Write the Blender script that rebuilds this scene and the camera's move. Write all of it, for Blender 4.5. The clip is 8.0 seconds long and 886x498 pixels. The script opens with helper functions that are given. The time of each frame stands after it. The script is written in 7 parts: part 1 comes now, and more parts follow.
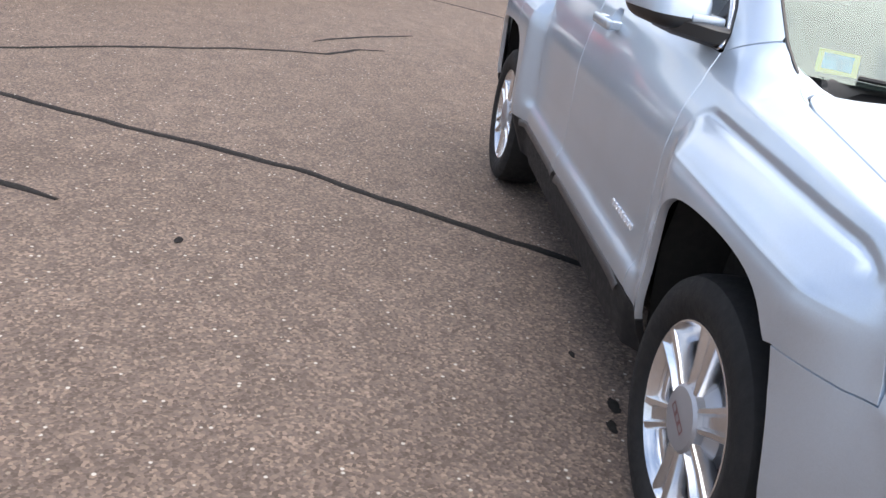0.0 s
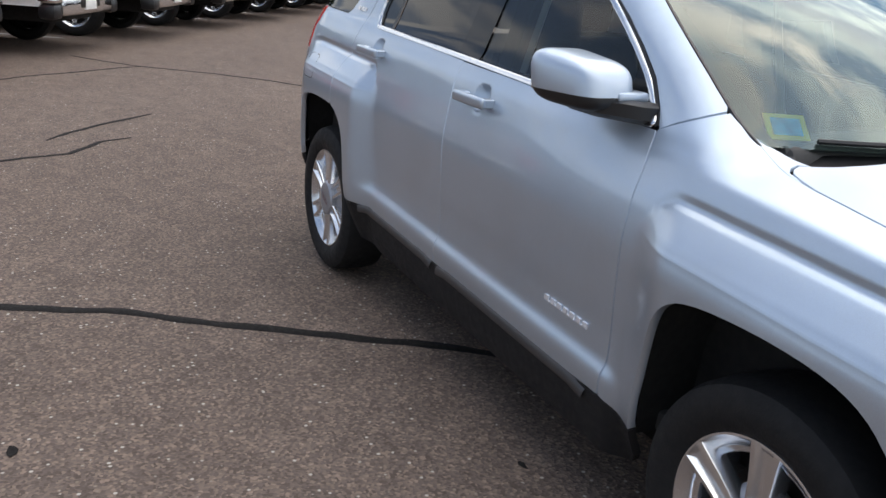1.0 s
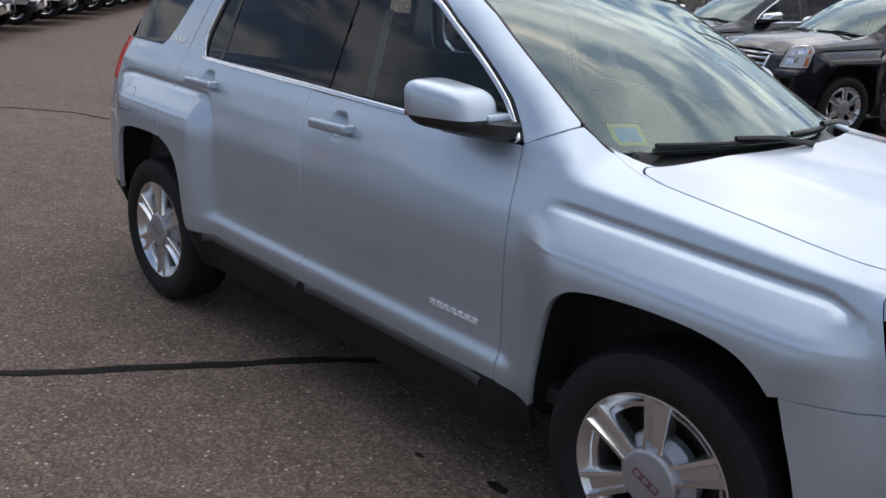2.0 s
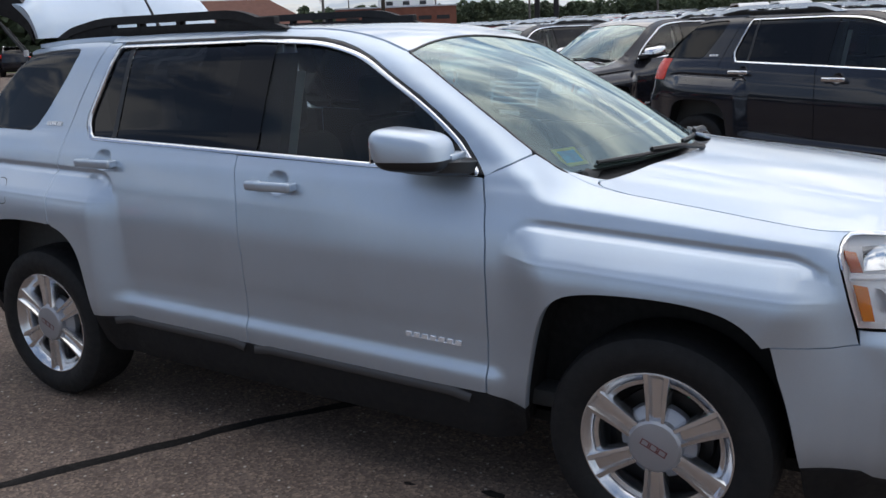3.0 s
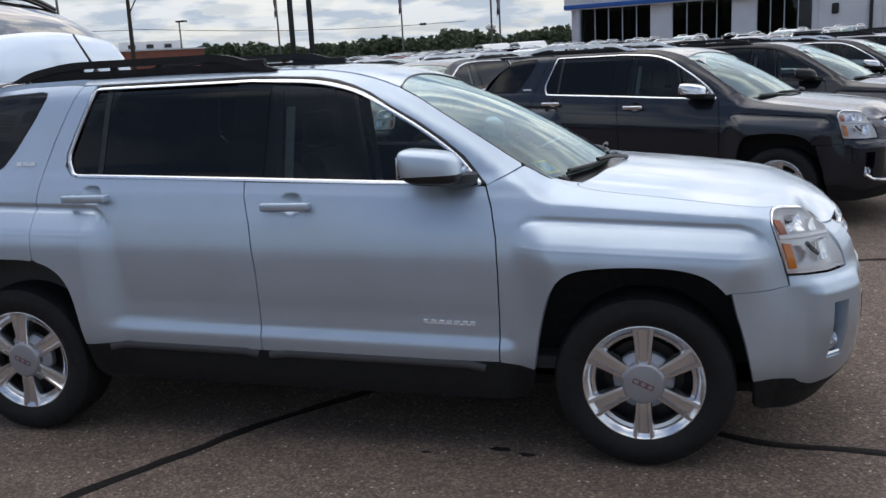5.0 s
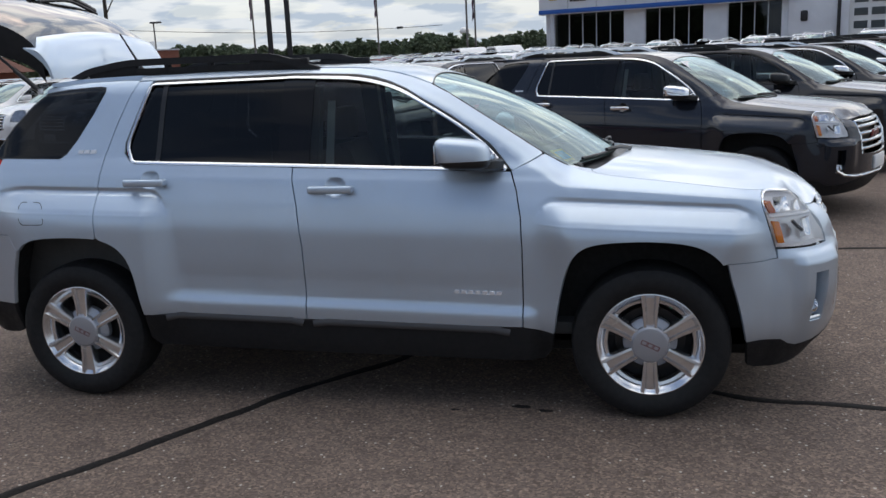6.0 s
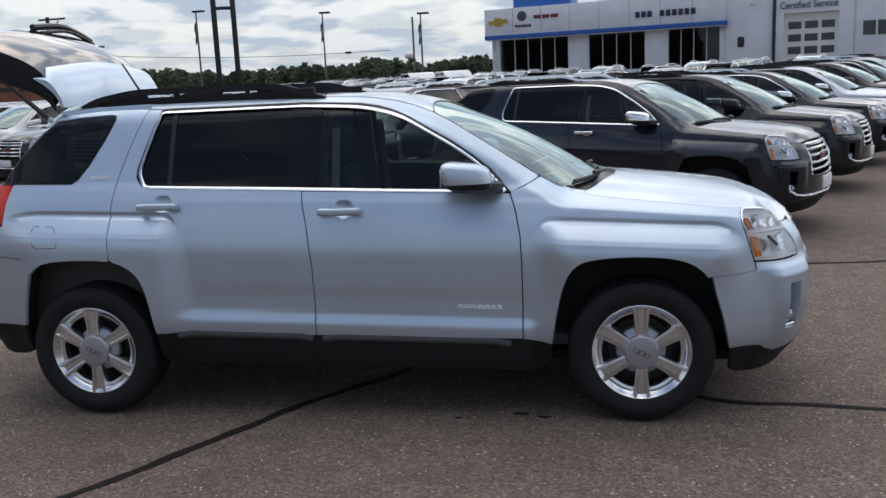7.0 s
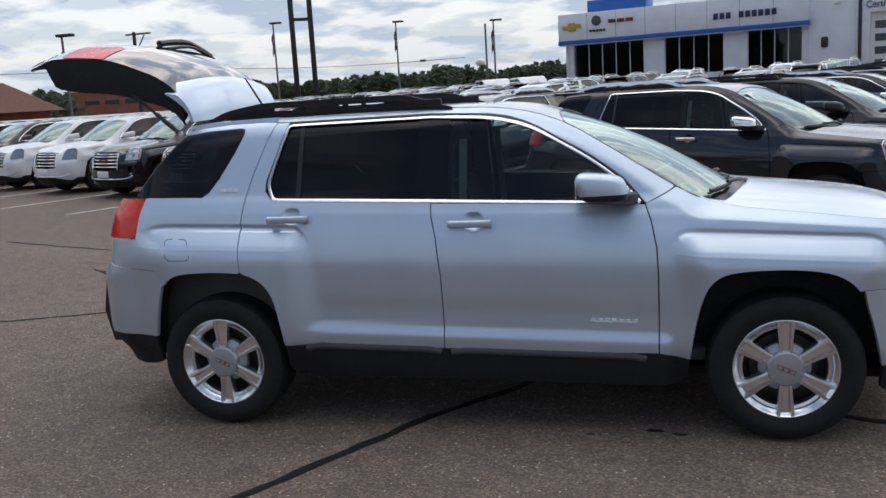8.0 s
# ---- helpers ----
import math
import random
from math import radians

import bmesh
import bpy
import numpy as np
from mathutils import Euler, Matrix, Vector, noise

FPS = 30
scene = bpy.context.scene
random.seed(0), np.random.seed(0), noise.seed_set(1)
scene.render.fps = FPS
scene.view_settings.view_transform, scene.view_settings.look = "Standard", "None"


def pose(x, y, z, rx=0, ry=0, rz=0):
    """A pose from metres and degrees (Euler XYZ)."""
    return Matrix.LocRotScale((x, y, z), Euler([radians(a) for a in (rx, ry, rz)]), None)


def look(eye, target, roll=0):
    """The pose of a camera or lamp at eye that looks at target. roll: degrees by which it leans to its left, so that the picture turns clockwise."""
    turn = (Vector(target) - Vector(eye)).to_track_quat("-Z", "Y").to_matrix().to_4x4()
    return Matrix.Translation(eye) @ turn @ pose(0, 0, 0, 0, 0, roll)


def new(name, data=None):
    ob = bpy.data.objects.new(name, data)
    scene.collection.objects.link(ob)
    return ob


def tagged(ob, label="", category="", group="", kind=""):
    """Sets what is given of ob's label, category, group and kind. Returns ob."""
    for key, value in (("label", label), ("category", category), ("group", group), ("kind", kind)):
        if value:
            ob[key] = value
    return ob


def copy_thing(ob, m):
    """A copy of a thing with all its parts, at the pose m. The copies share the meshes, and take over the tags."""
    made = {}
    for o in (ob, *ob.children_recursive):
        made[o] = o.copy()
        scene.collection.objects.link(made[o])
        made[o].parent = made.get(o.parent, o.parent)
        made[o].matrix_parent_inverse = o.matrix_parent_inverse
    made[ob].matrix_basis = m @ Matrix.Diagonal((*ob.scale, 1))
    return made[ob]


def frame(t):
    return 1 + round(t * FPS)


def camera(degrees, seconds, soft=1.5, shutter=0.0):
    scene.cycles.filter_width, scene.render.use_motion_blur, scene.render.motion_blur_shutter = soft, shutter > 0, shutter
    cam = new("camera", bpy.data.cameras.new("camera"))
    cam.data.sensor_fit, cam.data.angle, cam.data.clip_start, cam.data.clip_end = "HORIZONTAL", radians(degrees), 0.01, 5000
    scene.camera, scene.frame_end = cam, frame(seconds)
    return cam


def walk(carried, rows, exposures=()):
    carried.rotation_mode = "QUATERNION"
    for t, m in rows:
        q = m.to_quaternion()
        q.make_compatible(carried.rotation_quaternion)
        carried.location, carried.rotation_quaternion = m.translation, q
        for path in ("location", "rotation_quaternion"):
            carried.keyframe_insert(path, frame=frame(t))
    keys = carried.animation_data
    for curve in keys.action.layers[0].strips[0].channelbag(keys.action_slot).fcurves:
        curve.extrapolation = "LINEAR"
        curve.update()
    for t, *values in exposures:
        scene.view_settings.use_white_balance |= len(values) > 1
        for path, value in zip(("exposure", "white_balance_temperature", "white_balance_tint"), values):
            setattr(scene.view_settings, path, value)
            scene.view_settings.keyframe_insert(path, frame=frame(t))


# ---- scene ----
cam = camera(53.6, 8.0)
PATH = [
    (0, (3.14, -1.774, 1.426), (1.31, -1.494, 0.668), 10.1),
    (0.5, (2.824, -1.977, 1.463), (1.027, -1.508, 0.721), 7.0),
    (1, (2.558, -2.228, 1.505), (0.863, -1.37, 0.88), 4.1),
    (1.5, (2.592, -2.454, 1.574), (1.025, -1.314, 1.079), 4.3),
    (1.7, (2.584, -2.516, 1.598), (1.1, -1.325, 0.98), 2.0),
    (2.8, (2.209, -3.199, 1.595), (1.11, -1.577, 1.193), 1.2),
    (3, (2.141, -3.273, 1.604), (1.148, -1.605, 1.12), -2.3),
    (3.5, (1.871, -3.459, 1.615), (1.319, -1.578, 1.219), 1.5),
    (4, (1.655, -3.73, 1.649), (1.031, -1.858, 1.326), -1.0),
    (4.5, (1.626, -3.991, 1.643), (1.09, -2.132, 1.138), -1.0),
    (4.7, (1.585, -4.077, 1.641), (1.068, -2.194, 1.208), -2.4),
    (6, (1.372, -4.72, 1.632), (0.939, -2.812, 1.216), -2.6),
    (6.1, (1.372, -4.776, 1.635), (0.958, -2.89, 1.115), -2.6),
    (6.5, (1.365, -4.89, 1.665), (1.012, -2.96, 1.276), -1.7),
    (7, (1.154, -5.032, 1.671), (0.84, -3.092, 1.302), -2.6),
    (7.5, (1.003, -5.099, 1.703), (0.585, -3.185, 1.299), -3.2),
    (8, (0.851, -5.022, 1.703), (0.38, -3.11, 1.357), -3.5),
]
walk(cam, [(t, look(eye, target, roll)) for t, eye, target, roll in PATH],
     exposures=[(0.0, 1.50, 7350, 16), (0.5, 1.10, 7350, 15), (1.0, 0.80, 7250, 14), (1.5, 0.39, 7100, 15), (3.0, 0.34, 7000, 14), (4.5, 0.33, 7000, 14), (6.0, 0.35, 7000, 13), (7.0, 0.34, 7000, 13), (8.0, 0.39, 7000, 13)])

# ---- light: bright overcast sky with broken cloud, sun veiled behind it ----
SUN_ELEV, SUN_TURN = radians(58), radians(-20)
world = bpy.data.worlds.new("sky")
scene.world = world
world.use_nodes = True
wn, wl = world.node_tree.nodes, world.node_tree.links
wn.clear()
w_out, w_bg = wn.new("ShaderNodeOutputWorld"), wn.new("ShaderNodeBackground")
w_sky = wn.new("ShaderNodeTexSky")
w_sky.sky_type, w_sky.sun_disc = "NISHITA", False
w_sky.sun_elevation, w_sky.sun_rotation = SUN_ELEV, SUN_TURN
w_sky.air_density, w_sky.dust_density = 1.0, 1.5
w_co = wn.new("ShaderNodeTexCoord")
w_sep = wn.new("ShaderNodeSeparateXYZ")
wl.new(w_co.outputs["Generated"], w_sep.inputs[0])


def w_math(op, a, b=0.0):
    node = wn.new("ShaderNodeMath")
    node.operation = op
    for sock, val in ((0, a), (1, b)):
        if isinstance(val, (int, float)):
            node.inputs[sock].default_value = val
        else:
            wl.new(val, node.inputs[sock])
    return node.outputs[0]


# the cloud sheet lies flat overhead: its pattern shrinks towards the horizon
w_up = w_math("ADD", w_math("ABSOLUTE", w_sep.outputs[2]), 0.16)
w_flat = wn.new("ShaderNodeCombineXYZ")
wl.new(w_math("DIVIDE", w_sep.outputs[0], w_up), w_flat.inputs[0])
wl.new(w_math("DIVIDE", w_sep.outputs[1], w_up), w_flat.inputs[1])
w_noise = wn.new("ShaderNodeTexNoise")
w_noise.inputs["Scale"].default_value, w_noise.inputs["Detail"].default_value = 1.7, 9.0
w_noise.inputs["Roughness"].default_value, w_noise.inputs["Distortion"].default_value = 0.55, 0.5
wl.new(w_flat.outputs[0], w_noise.inputs["Vector"])
w_ramp = wn.new("ShaderNodeValToRGB")
w_ramp.color_ramp.elements[0].position, w_ramp.color_ramp.elements[0].color = 0.415, (0, 0, 0, 1)
w_ramp.color_ramp.elements[1].position, w_ramp.color_ramp.elements[1].color = 0.485, (1, 1, 1, 1)
wl.new(w_noise.outputs["Fac"], w_ramp.inputs[0])
w_noise2 = wn.new("ShaderNodeTexNoise")
w_noise2.inputs["Scale"].default_value, w_noise2.inputs["Detail"].default_value = 2.9, 9.0
wl.new(w_flat.outputs[0], w_noise2.inputs["Vector"])
w_cloud = wn.new("ShaderNodeValToRGB")
ramp = w_cloud.color_ramp
ramp.elements[0].position, ramp.elements[0].color = 0.44, (1.7, 2.7, 4.4, 1)
ramp.elements[1].position, ramp.elements[1].color = 0.56, (8.4, 8.8, 9.0, 1)
wl.new(w_noise2.outputs["Fac"], w_cloud.inputs[0])
# an overcast sky is brightest overhead and towards the veiled sun
w_lift = wn.new("ShaderNodeMix")
w_lift.data_type, w_lift.blend_type = "RGBA", "MULTIPLY"
w_lift.inputs["Factor"].default_value = 1.0
w_grey = wn.new("ShaderNodeCombineColor")
w_gain = w_math("ADD", w_math("MULTIPLY", w_math("MAXIMUM", w_sep.outputs[2], 0.0), 1.0), 0.93)
w_side = w_math("ADD", w_math("MULTIPLY", w_sep.outputs[1], 0.06), 0.81)
w_gain = w_math("MULTIPLY", w_gain, w_side)
# a heavier bank of cloud lies low on the side away from the sun
w_bank = w_math("MULTIPLY", w_math("MAXIMUM", w_math("MULTIPLY", w_sep.outputs[1], -1.0), 0.0), w_math("MAXIMUM", w_math("SUBTRACT", 1.0, w_math("MULTIPLY", w_math("ABSOLUTE", w_sep.outputs[2]), 1.7)), 0.0))
for k, depth in enumerate((0.50, 0.43, 0.34)):
    wl.new(w_math("MULTIPLY", w_gain, w_math("SUBTRACT", 1.0, w_math("MULTIPLY", w_bank, depth))), w_grey.inputs[k])
# towards the horizon the clouds close up into an even haze
w_even = wn.new("ShaderNodeMix")
w_even.data_type = "RGBA"
wl.new(w_math("MINIMUM", w_math("ADD", w_math("MULTIPLY", w_math("MAXIMUM", w_sep.outputs[2], 0.0), 2.4), 0.20), 1.0), w_even.inputs["Factor"])
w_even.inputs["A"].default_value = (4.7, 5.6, 6.5, 1)
wl.new(w_cloud.outputs[0], w_even.inputs["B"])
wl.new(w_even.outputs["Result"], w_lift.inputs["A"])
wl.new(w_grey.outputs[0], w_lift.inputs["B"])
# half-way up on the same side the cloud sheet thins out to blue with a few streaks
w_clear = w_math("MULTIPLY", w_math("MAXIMUM", w_math("MULTIPLY", w_sep.outputs[1], -2.0), 0.0), w_math("MAXIMUM", w_math("SUBTRACT", 1.0, w_math("DIVIDE", w_math("ABSOLUTE", w_math("SUBTRACT", w_sep.outputs[2], 0.62)), 0.42)), 0.0))
w_thin = w_math("SUBTRACT", 1.0, w_math("MULTIPLY", w_math("MINIMUM", w_clear, 1.0), 0.86))
w_mix = wn.new("ShaderNodeMix")
w_mix.data_type = "RGBA"
wl.new(w_math("MAXIMUM", w_math("MULTIPLY", w_ramp.outputs[0], w_thin), w_math("SUBTRACT", 0.9, w_math("MULTIPLY", w_math("MAXIMUM", w_sep.outputs[2], 0.0), 2.6))), w_mix.inputs["Factor"])
wl.new(w_sky.outputs[0], w_mix.inputs["A"])
wl.new(w_lift.outputs["Result"], w_mix.inputs["B"])
wl.new(w_mix.outputs["Result"], w_bg.inputs[0])
w_bg.inputs[1].default_value = 0.115
wl.new(w_bg.outputs[0], w_out.inputs[0])

sun_data = bpy.data.lights.new("sun", "SUN")
sun_data.energy, sun_data.angle, sun_data.color = 0.62, radians(95), (1.0, 0.98, 0.95)
sun = new("sun", sun_data)
sun.matrix_world = look((8, 30, 50), (0, 0, 0))


# ---- materials ----
def material(name):
    mat = bpy.data.materials.new(name)
    mat.use_nodes = True
    nt = mat.node_tree
    return mat, nt.nodes, nt.links, nt.nodes["Principled BSDF"]


def noise_node(n, l, scale, detail=4.0, rough=0.55, coord="Object"):
    tc, tex = n.new("ShaderNodeTexCoord"), n.new("ShaderNodeTexNoise")
    tex.inputs["Scale"].default_value, tex.inputs["Detail"].default_value = scale, detail
    tex.inputs["Roughness"].default_value = rough
    l.new(tc.outputs[coord], tex.inputs["Vector"])
    return tex


def ramp_node(n, l, src, stops):
    r = n.new("ShaderNodeValToRGB")
    while len(r.color_ramp.elements) < len(stops):
        r.color_ramp.elements.new(0.5)
    for e, (p, c) in zip(r.color_ramp.elements, stops):
        e.position, e.color = p, (*c, 1) if len(c) == 3 else c
    l.new(src, r.inputs[0])
    return r


def bump_node(n, l, src, bsdf, strength, distance):
    b = n.new("ShaderNodeBump")
    b.inputs["Strength"].default_value, b.inputs["Distance"].default_value = strength, distance
    l.new(src, b.inputs["Height"])
    l.new(b.outputs[0], bsdf.inputs["Normal"])
    return b


def plain(name, color, rough=0.5, metal=0.0, coat=0.0, vary=0.12, scale=9.0, bump=0.0, bump_scale=60.0, spec=0.5):
    """A surface with a little variation of tone at two sizes, and fine relief if asked for."""
    mat, n, l, b = material(name)
    lo = tuple(max(0, c * (1 - vary)) for c in color)
    hi = tuple(min(1, c * (1 + vary)) for c in color)
    a = noise_node(n, l, scale, 6.0)
    l.new(ramp_node(n, l, a.outputs["Fac"], [(0.3, lo), (0.7, hi)]).outputs[0], b.inputs["Base Color"])
    r = noise_node(n, l, scale * 4, 3.0)
    l.new(ramp_node(n, l, r.outputs["Fac"], [(0.3, (rough * 0.85,) * 3), (0.7, (min(1, rough * 1.15),) * 3)]).outputs[0], b.inputs["Roughness"])
    b.inputs["Metallic"].default_value = metal
    b.inputs["Coat Weight"].default_value = coat
    b.inputs["Coat Roughness"].default_value = 0.03
    b.inputs["Specular IOR Level"].default_value = spec
    if bump:
        bump_node(n, l, noise_node(n, l, bump_scale, 5.0).outputs["Fac"], b, bump, 0.004)
    return mat


def car_paint(name, color, metal=0.7, rough=0.34, dust=0.12, coat=1.0):
    """Metallic base under clear coat, with flake sparkle and a thin film of dust."""
    mat, n, l, b = material(name)
    flake = noise_node(n, l, 900.0, 2.0)
    film = noise_node(n, l, 3.0, 7.0, 0.6)
    hi = tuple(min(1, c * 1.10) for c in color)
    lo = tuple(c * 0.93 for c in color)
    base = ramp_node(n, l, flake.outputs["Fac"], [(0.35, lo), (0.65, hi)])
    mix = n.new("ShaderNodeMix")
    mix.data_type = "RGBA"
    l.new(ramp_node(n, l, film.outputs["Fac"], [(0.42, (0, 0, 0)), (0.75, (dust,) * 3)]).outputs[0], mix.inputs["Factor"])
    l.new(base.outputs[0], mix.inputs["A"])
    mix.inputs["B"].default_value = (0.32, 0.30, 0.27, 1)
    l.new(mix.outputs["Result"], b.inputs["Base Color"])
    b.inputs["Metallic"].default_value, b.inputs["Roughness"].default_value = metal, rough
    b.inputs["Coat Weight"].default_value = coat
    b.inputs["Specular IOR Level"].default_value = 0.12
    l.new(ramp_node(n, l, film.outputs["Fac"], [(0.3, (0.04,) * 3), (0.8, (0.13,) * 3)]).outputs[0], b.inputs["Coat Roughness"])
    return mat


def tinted_glass(name, tint, gloss=1.0, ior=1.55, faces=1, haze=0.0):
    """Thin glass: a tinted see-through sheet with a clear reflection that grows at a grazing angle."""
    mat, n, l, b = material(name)
    n.remove(b)
    out = n["Material Output"]
    clear, shine, mix = n.new("ShaderNodeBsdfTransparent"), n.new("ShaderNodeBsdfGlossy"), n.new("ShaderNodeMixShader")
    clear.inputs[0].default_value = (*tint, 1)
    smear = noise_node(n, l, 5.0, 6.0)
    l.new(ramp_node(n, l, smear.outputs["Fac"], [(0.3, (0.0,) * 3), (0.8, (0.03,) * 3)]).outputs[0], shine.inputs["Roughness"])
    shine.inputs["Color"].default_value = (*gloss, 1) if isinstance(gloss, tuple) else (gloss, gloss, gloss, 1)
    fr = n.new("ShaderNodeFresnel")
    fr.inputs[0].default_value = ior
    if faces == 2:
        # both faces of clear glass shine: 2F / (1 + F)
        two, one, both = (n.new("ShaderNodeMath") for _ in range(3))
        two.operation, one.operation, both.operation = "MULTIPLY", "ADD", "DIVIDE"
        two.inputs[1].default_value, one.inputs[1].default_value = 2.0, 1.0
        l.new(fr.outputs[0], two.inputs[0])
        l.new(fr.outputs[0], one.inputs[0])
        l.new(two.outputs[0], both.inputs[0])
        l.new(one.outputs[0], both.inputs[1])
        l.new(both.outputs[0], mix.inputs[0])
    else:
        l.new(fr.outputs[0], mix.inputs[0])
    if haze:
        dust, film = n.new("ShaderNodeBsdfDiffuse"), n.new("ShaderNodeMixShader")
        dust.inputs[0].default_value = (0.36, 0.50, 0.45, 1)
        grime = noise_node(n, l, 7.0, 7.0)
        l.new(ramp_node(n, l, grime.outputs["Fac"], [(0.3, (haze * 0.6,) * 3), (0.75, (haze * 1.4,) * 3)]).outputs[0], film.inputs[0])
        l.new(clear.outputs[0], film.inputs[1])
        l.new(dust.outputs[0], film.inputs[2])
        l.new(film.outputs[0], mix.inputs[1])
    else:
        l.new(clear.outputs[0], mix.inputs[1])
    l.new(shine.outputs[0], mix.inputs[2])
    l.new(mix.outputs[0], out.inputs["Surface"])
    return mat


def asphalt_material():
    mat, n, l, b = material("asphalt")
    tc = n.new("ShaderNodeTexCoord")
    big = noise_node(n, l, 0.35, 6.0, 0.6)
    mid = noise_node(n, l, 5.0, 6.0, 0.6)
    stone = n.new("ShaderNodeTexVoronoi")
    stone.inputs["Scale"].default_value = 95.0
    l.new(tc.outputs["Object"], stone.inputs["Vector"])
    speck = n.new("ShaderNodeTexVoronoi")
    speck.inputs["Scale"].default_value = 42.0
    l.new(tc.outputs["Object"], speck.inputs["Vector"])
    base = ramp_node(n, l, big.outputs["Fac"], [(0.3, (0.136, 0.101, 0.082)), (0.7, (0.168, 0.127, 0.104))])
    grey = n.new("ShaderNodeSeparateColor")
    l.new(stone.outputs["Color"], grey.inputs[0])
    tone = ramp_node(n, l, grey.outputs[0], [(0.0, (0.58, 0.57, 0.56)), (0.45, (0.90, 0.90, 0.90)), (0.8, (1.18, 1.15, 1.12)), (1.0, (1.75, 1.7, 1.62))])
    mul = n.new("ShaderNodeMix")
    mul.data_type, mul.blend_type = "RGBA", "MULTIPLY"
    mul.inputs["Factor"].default_value = 1.0
    l.new(base.outputs[0], mul.inputs["A"])
    l.new(tone.outputs[0], mul.inputs["B"])
    patch = n.new("ShaderNodeMix")
    patch.data_type, patch.blend_type = "RGBA", "MULTIPLY"
    patch.inputs["Factor"].default_value = 1.0
    l.new(mul.outputs["Result"], patch.inputs["A"])
    l.new(ramp_node(n, l, mid.outputs["Fac"], [(0.3, (0.82,) * 3), (0.7, (1.15,) * 3)]).outputs[0], patch.inputs["B"])
    # scattered pale pebbles worn bare of binder
    sg = n.new("ShaderNodeSeparateColor")
    l.new(speck.outputs["Color"], sg.inputs[0])
    rare = ramp_node(n, l, sg.outputs[1], [(0.80, (0, 0, 0)), (0.84, (1, 1, 1))])
    round_ = ramp_node(n, l, speck.outputs["Distance"], [(0.20, (1, 1, 1)), (0.30, (0, 0, 0))])
    both = n.new("ShaderNodeMath")
    both.operation = "MULTIPLY"
    l.new(rare.outputs[0], both.inputs[0])
    l.new(round_.outputs[0], both.inputs[1])
    pale = n.new("ShaderNodeMix")
    pale.data_type = "RGBA"
    l.new(both.outputs[0], pale.inputs["Factor"])
    l.new(patch.outputs["Result"], pale.inputs["A"])
    l.new(ramp_node(n, l, sg.outputs[2], [(0.0, (0.22, 0.17, 0.13)), (1.0, (0.50, 0.46, 0.40))]).outputs[0], pale.inputs["B"])
    l.new(pale.outputs["Result"], b.inputs["Base Color"])
    b.inputs["Roughness"].default_value = 0.86
    b.inputs["Specular IOR Level"].default_value = 0.35
    bump_node(n, l, stone.outputs["Distance"], b, 0.55, 0.004)
    return mat


def brick_material():
    mat, n, l, b = material("red brick")
    a = noise_node(n, l, 0.8, 6.0)
    l.new(ramp_node(n, l, a.outputs["Fac"], [(0.3, (0.20, 0.075, 0.05)), (0.7, (0.30, 0.12, 0.08))]).outputs[0], b.inputs["Base Color"])
    b.inputs["Roughness"].default_value = 0.9
    return mat


def leaf_material():
    mat, n, l, b = material("foliage")
    geo = n.new("ShaderNodeNewGeometry")
    l.new(ramp_node(n, l, geo.outputs["Random Per Island"], [(0.0, (0.066, 0.094, 0.060)), (0.6, (0.100, 0.136, 0.084)), (1.0, (0.140, 0.172, 0.108))]).outputs[0], b.inputs["Base Color"])
    b.inputs["Roughness"].default_value = 0.8
    out, thin, mix = n["Material Output"], n.new("ShaderNodeBsdfTranslucent"), n.new("ShaderNodeMixShader")
    thin.inputs["Color"].default_value = (0.14, 0.18, 0.10, 1)
    mix.inputs[0].default_value = 0.35
    l.new(b.outputs[0], mix.inputs[1])
    l.new(thin.outputs[0], mix.inputs[2])
    l.new(mix.outputs[0], out.inputs["Surface"])
    return mat


SILVER = car_paint("silver paint", (0.516, 0.606, 0.702), 0.84, 0.43, coat=1.0)
CHARCOAL = car_paint("charcoal paint", (0.010, 0.0135, 0.022), 0.35, 0.26, 0.025)
BLACK_PAINT = car_paint("black paint", (0.010, 0.011, 0.016), 0.2, 0.24, 0.025)
BROWN_PAINT = car_paint("dark bronze paint", (0.030, 0.024, 0.026), 0.4, 0.30, 0.06)
WHITE_PAINT = car_paint("white paint", (0.78, 0.78, 0.77), 0.0, 0.35, 0.08)
RED_PAINT = car_paint("dark red paint", (0.16, 0.012, 0.018), 0.3, 0.30, 0.05)
ORANGE_PAINT = car_paint("orange red paint", (0.62, 0.07, 0.03), 0.1, 0.32, 0.05)
BLUE_PAINT = car_paint("deep blue paint", (0.012, 0.035, 0.12), 0.4, 0.30, 0.05)
PEARL = car_paint("pale silver paint", (0.58, 0.60, 0.64), 0.6, 0.34, 0.08)
CLADDING = plain("black textured plastic", (0.011, 0.011, 0.012), 0.66, bump=0.25, bump_scale=400, spec=0.35)
SILL = plain("satin sill plastic", (0.045, 0.043, 0.044), 0.36)
SATIN = plain("satin black trim", (0.012, 0.012, 0.013), 0.35)
RUBBER = plain("tyre rubber", (0.013, 0.013, 0.0135), 0.7, bump=0.3, bump_scale=120, spec=0.3)
LINER = plain("wheel well felt", (0.014, 0.014, 0.014), 0.95)
CAP_GREY = plain("satin grey wheel cap", (0.42, 0.43, 0.46), 0.45, 0.7, vary=0.05)
ALLOY = plain("machined alloy", (0.74, 0.75, 0.77), 0.20, 0.95, vary=0.05)
ALLOY_DULL = plain("alloy barrel", (0.12, 0.12, 0.125), 0.45, 0.9)
# near-black: the shade between the spokes is put into this colour
SHADED_BARREL = plain("shaded wheel barrel", (0.030, 0.030, 0.032), 0.55, 0.6)
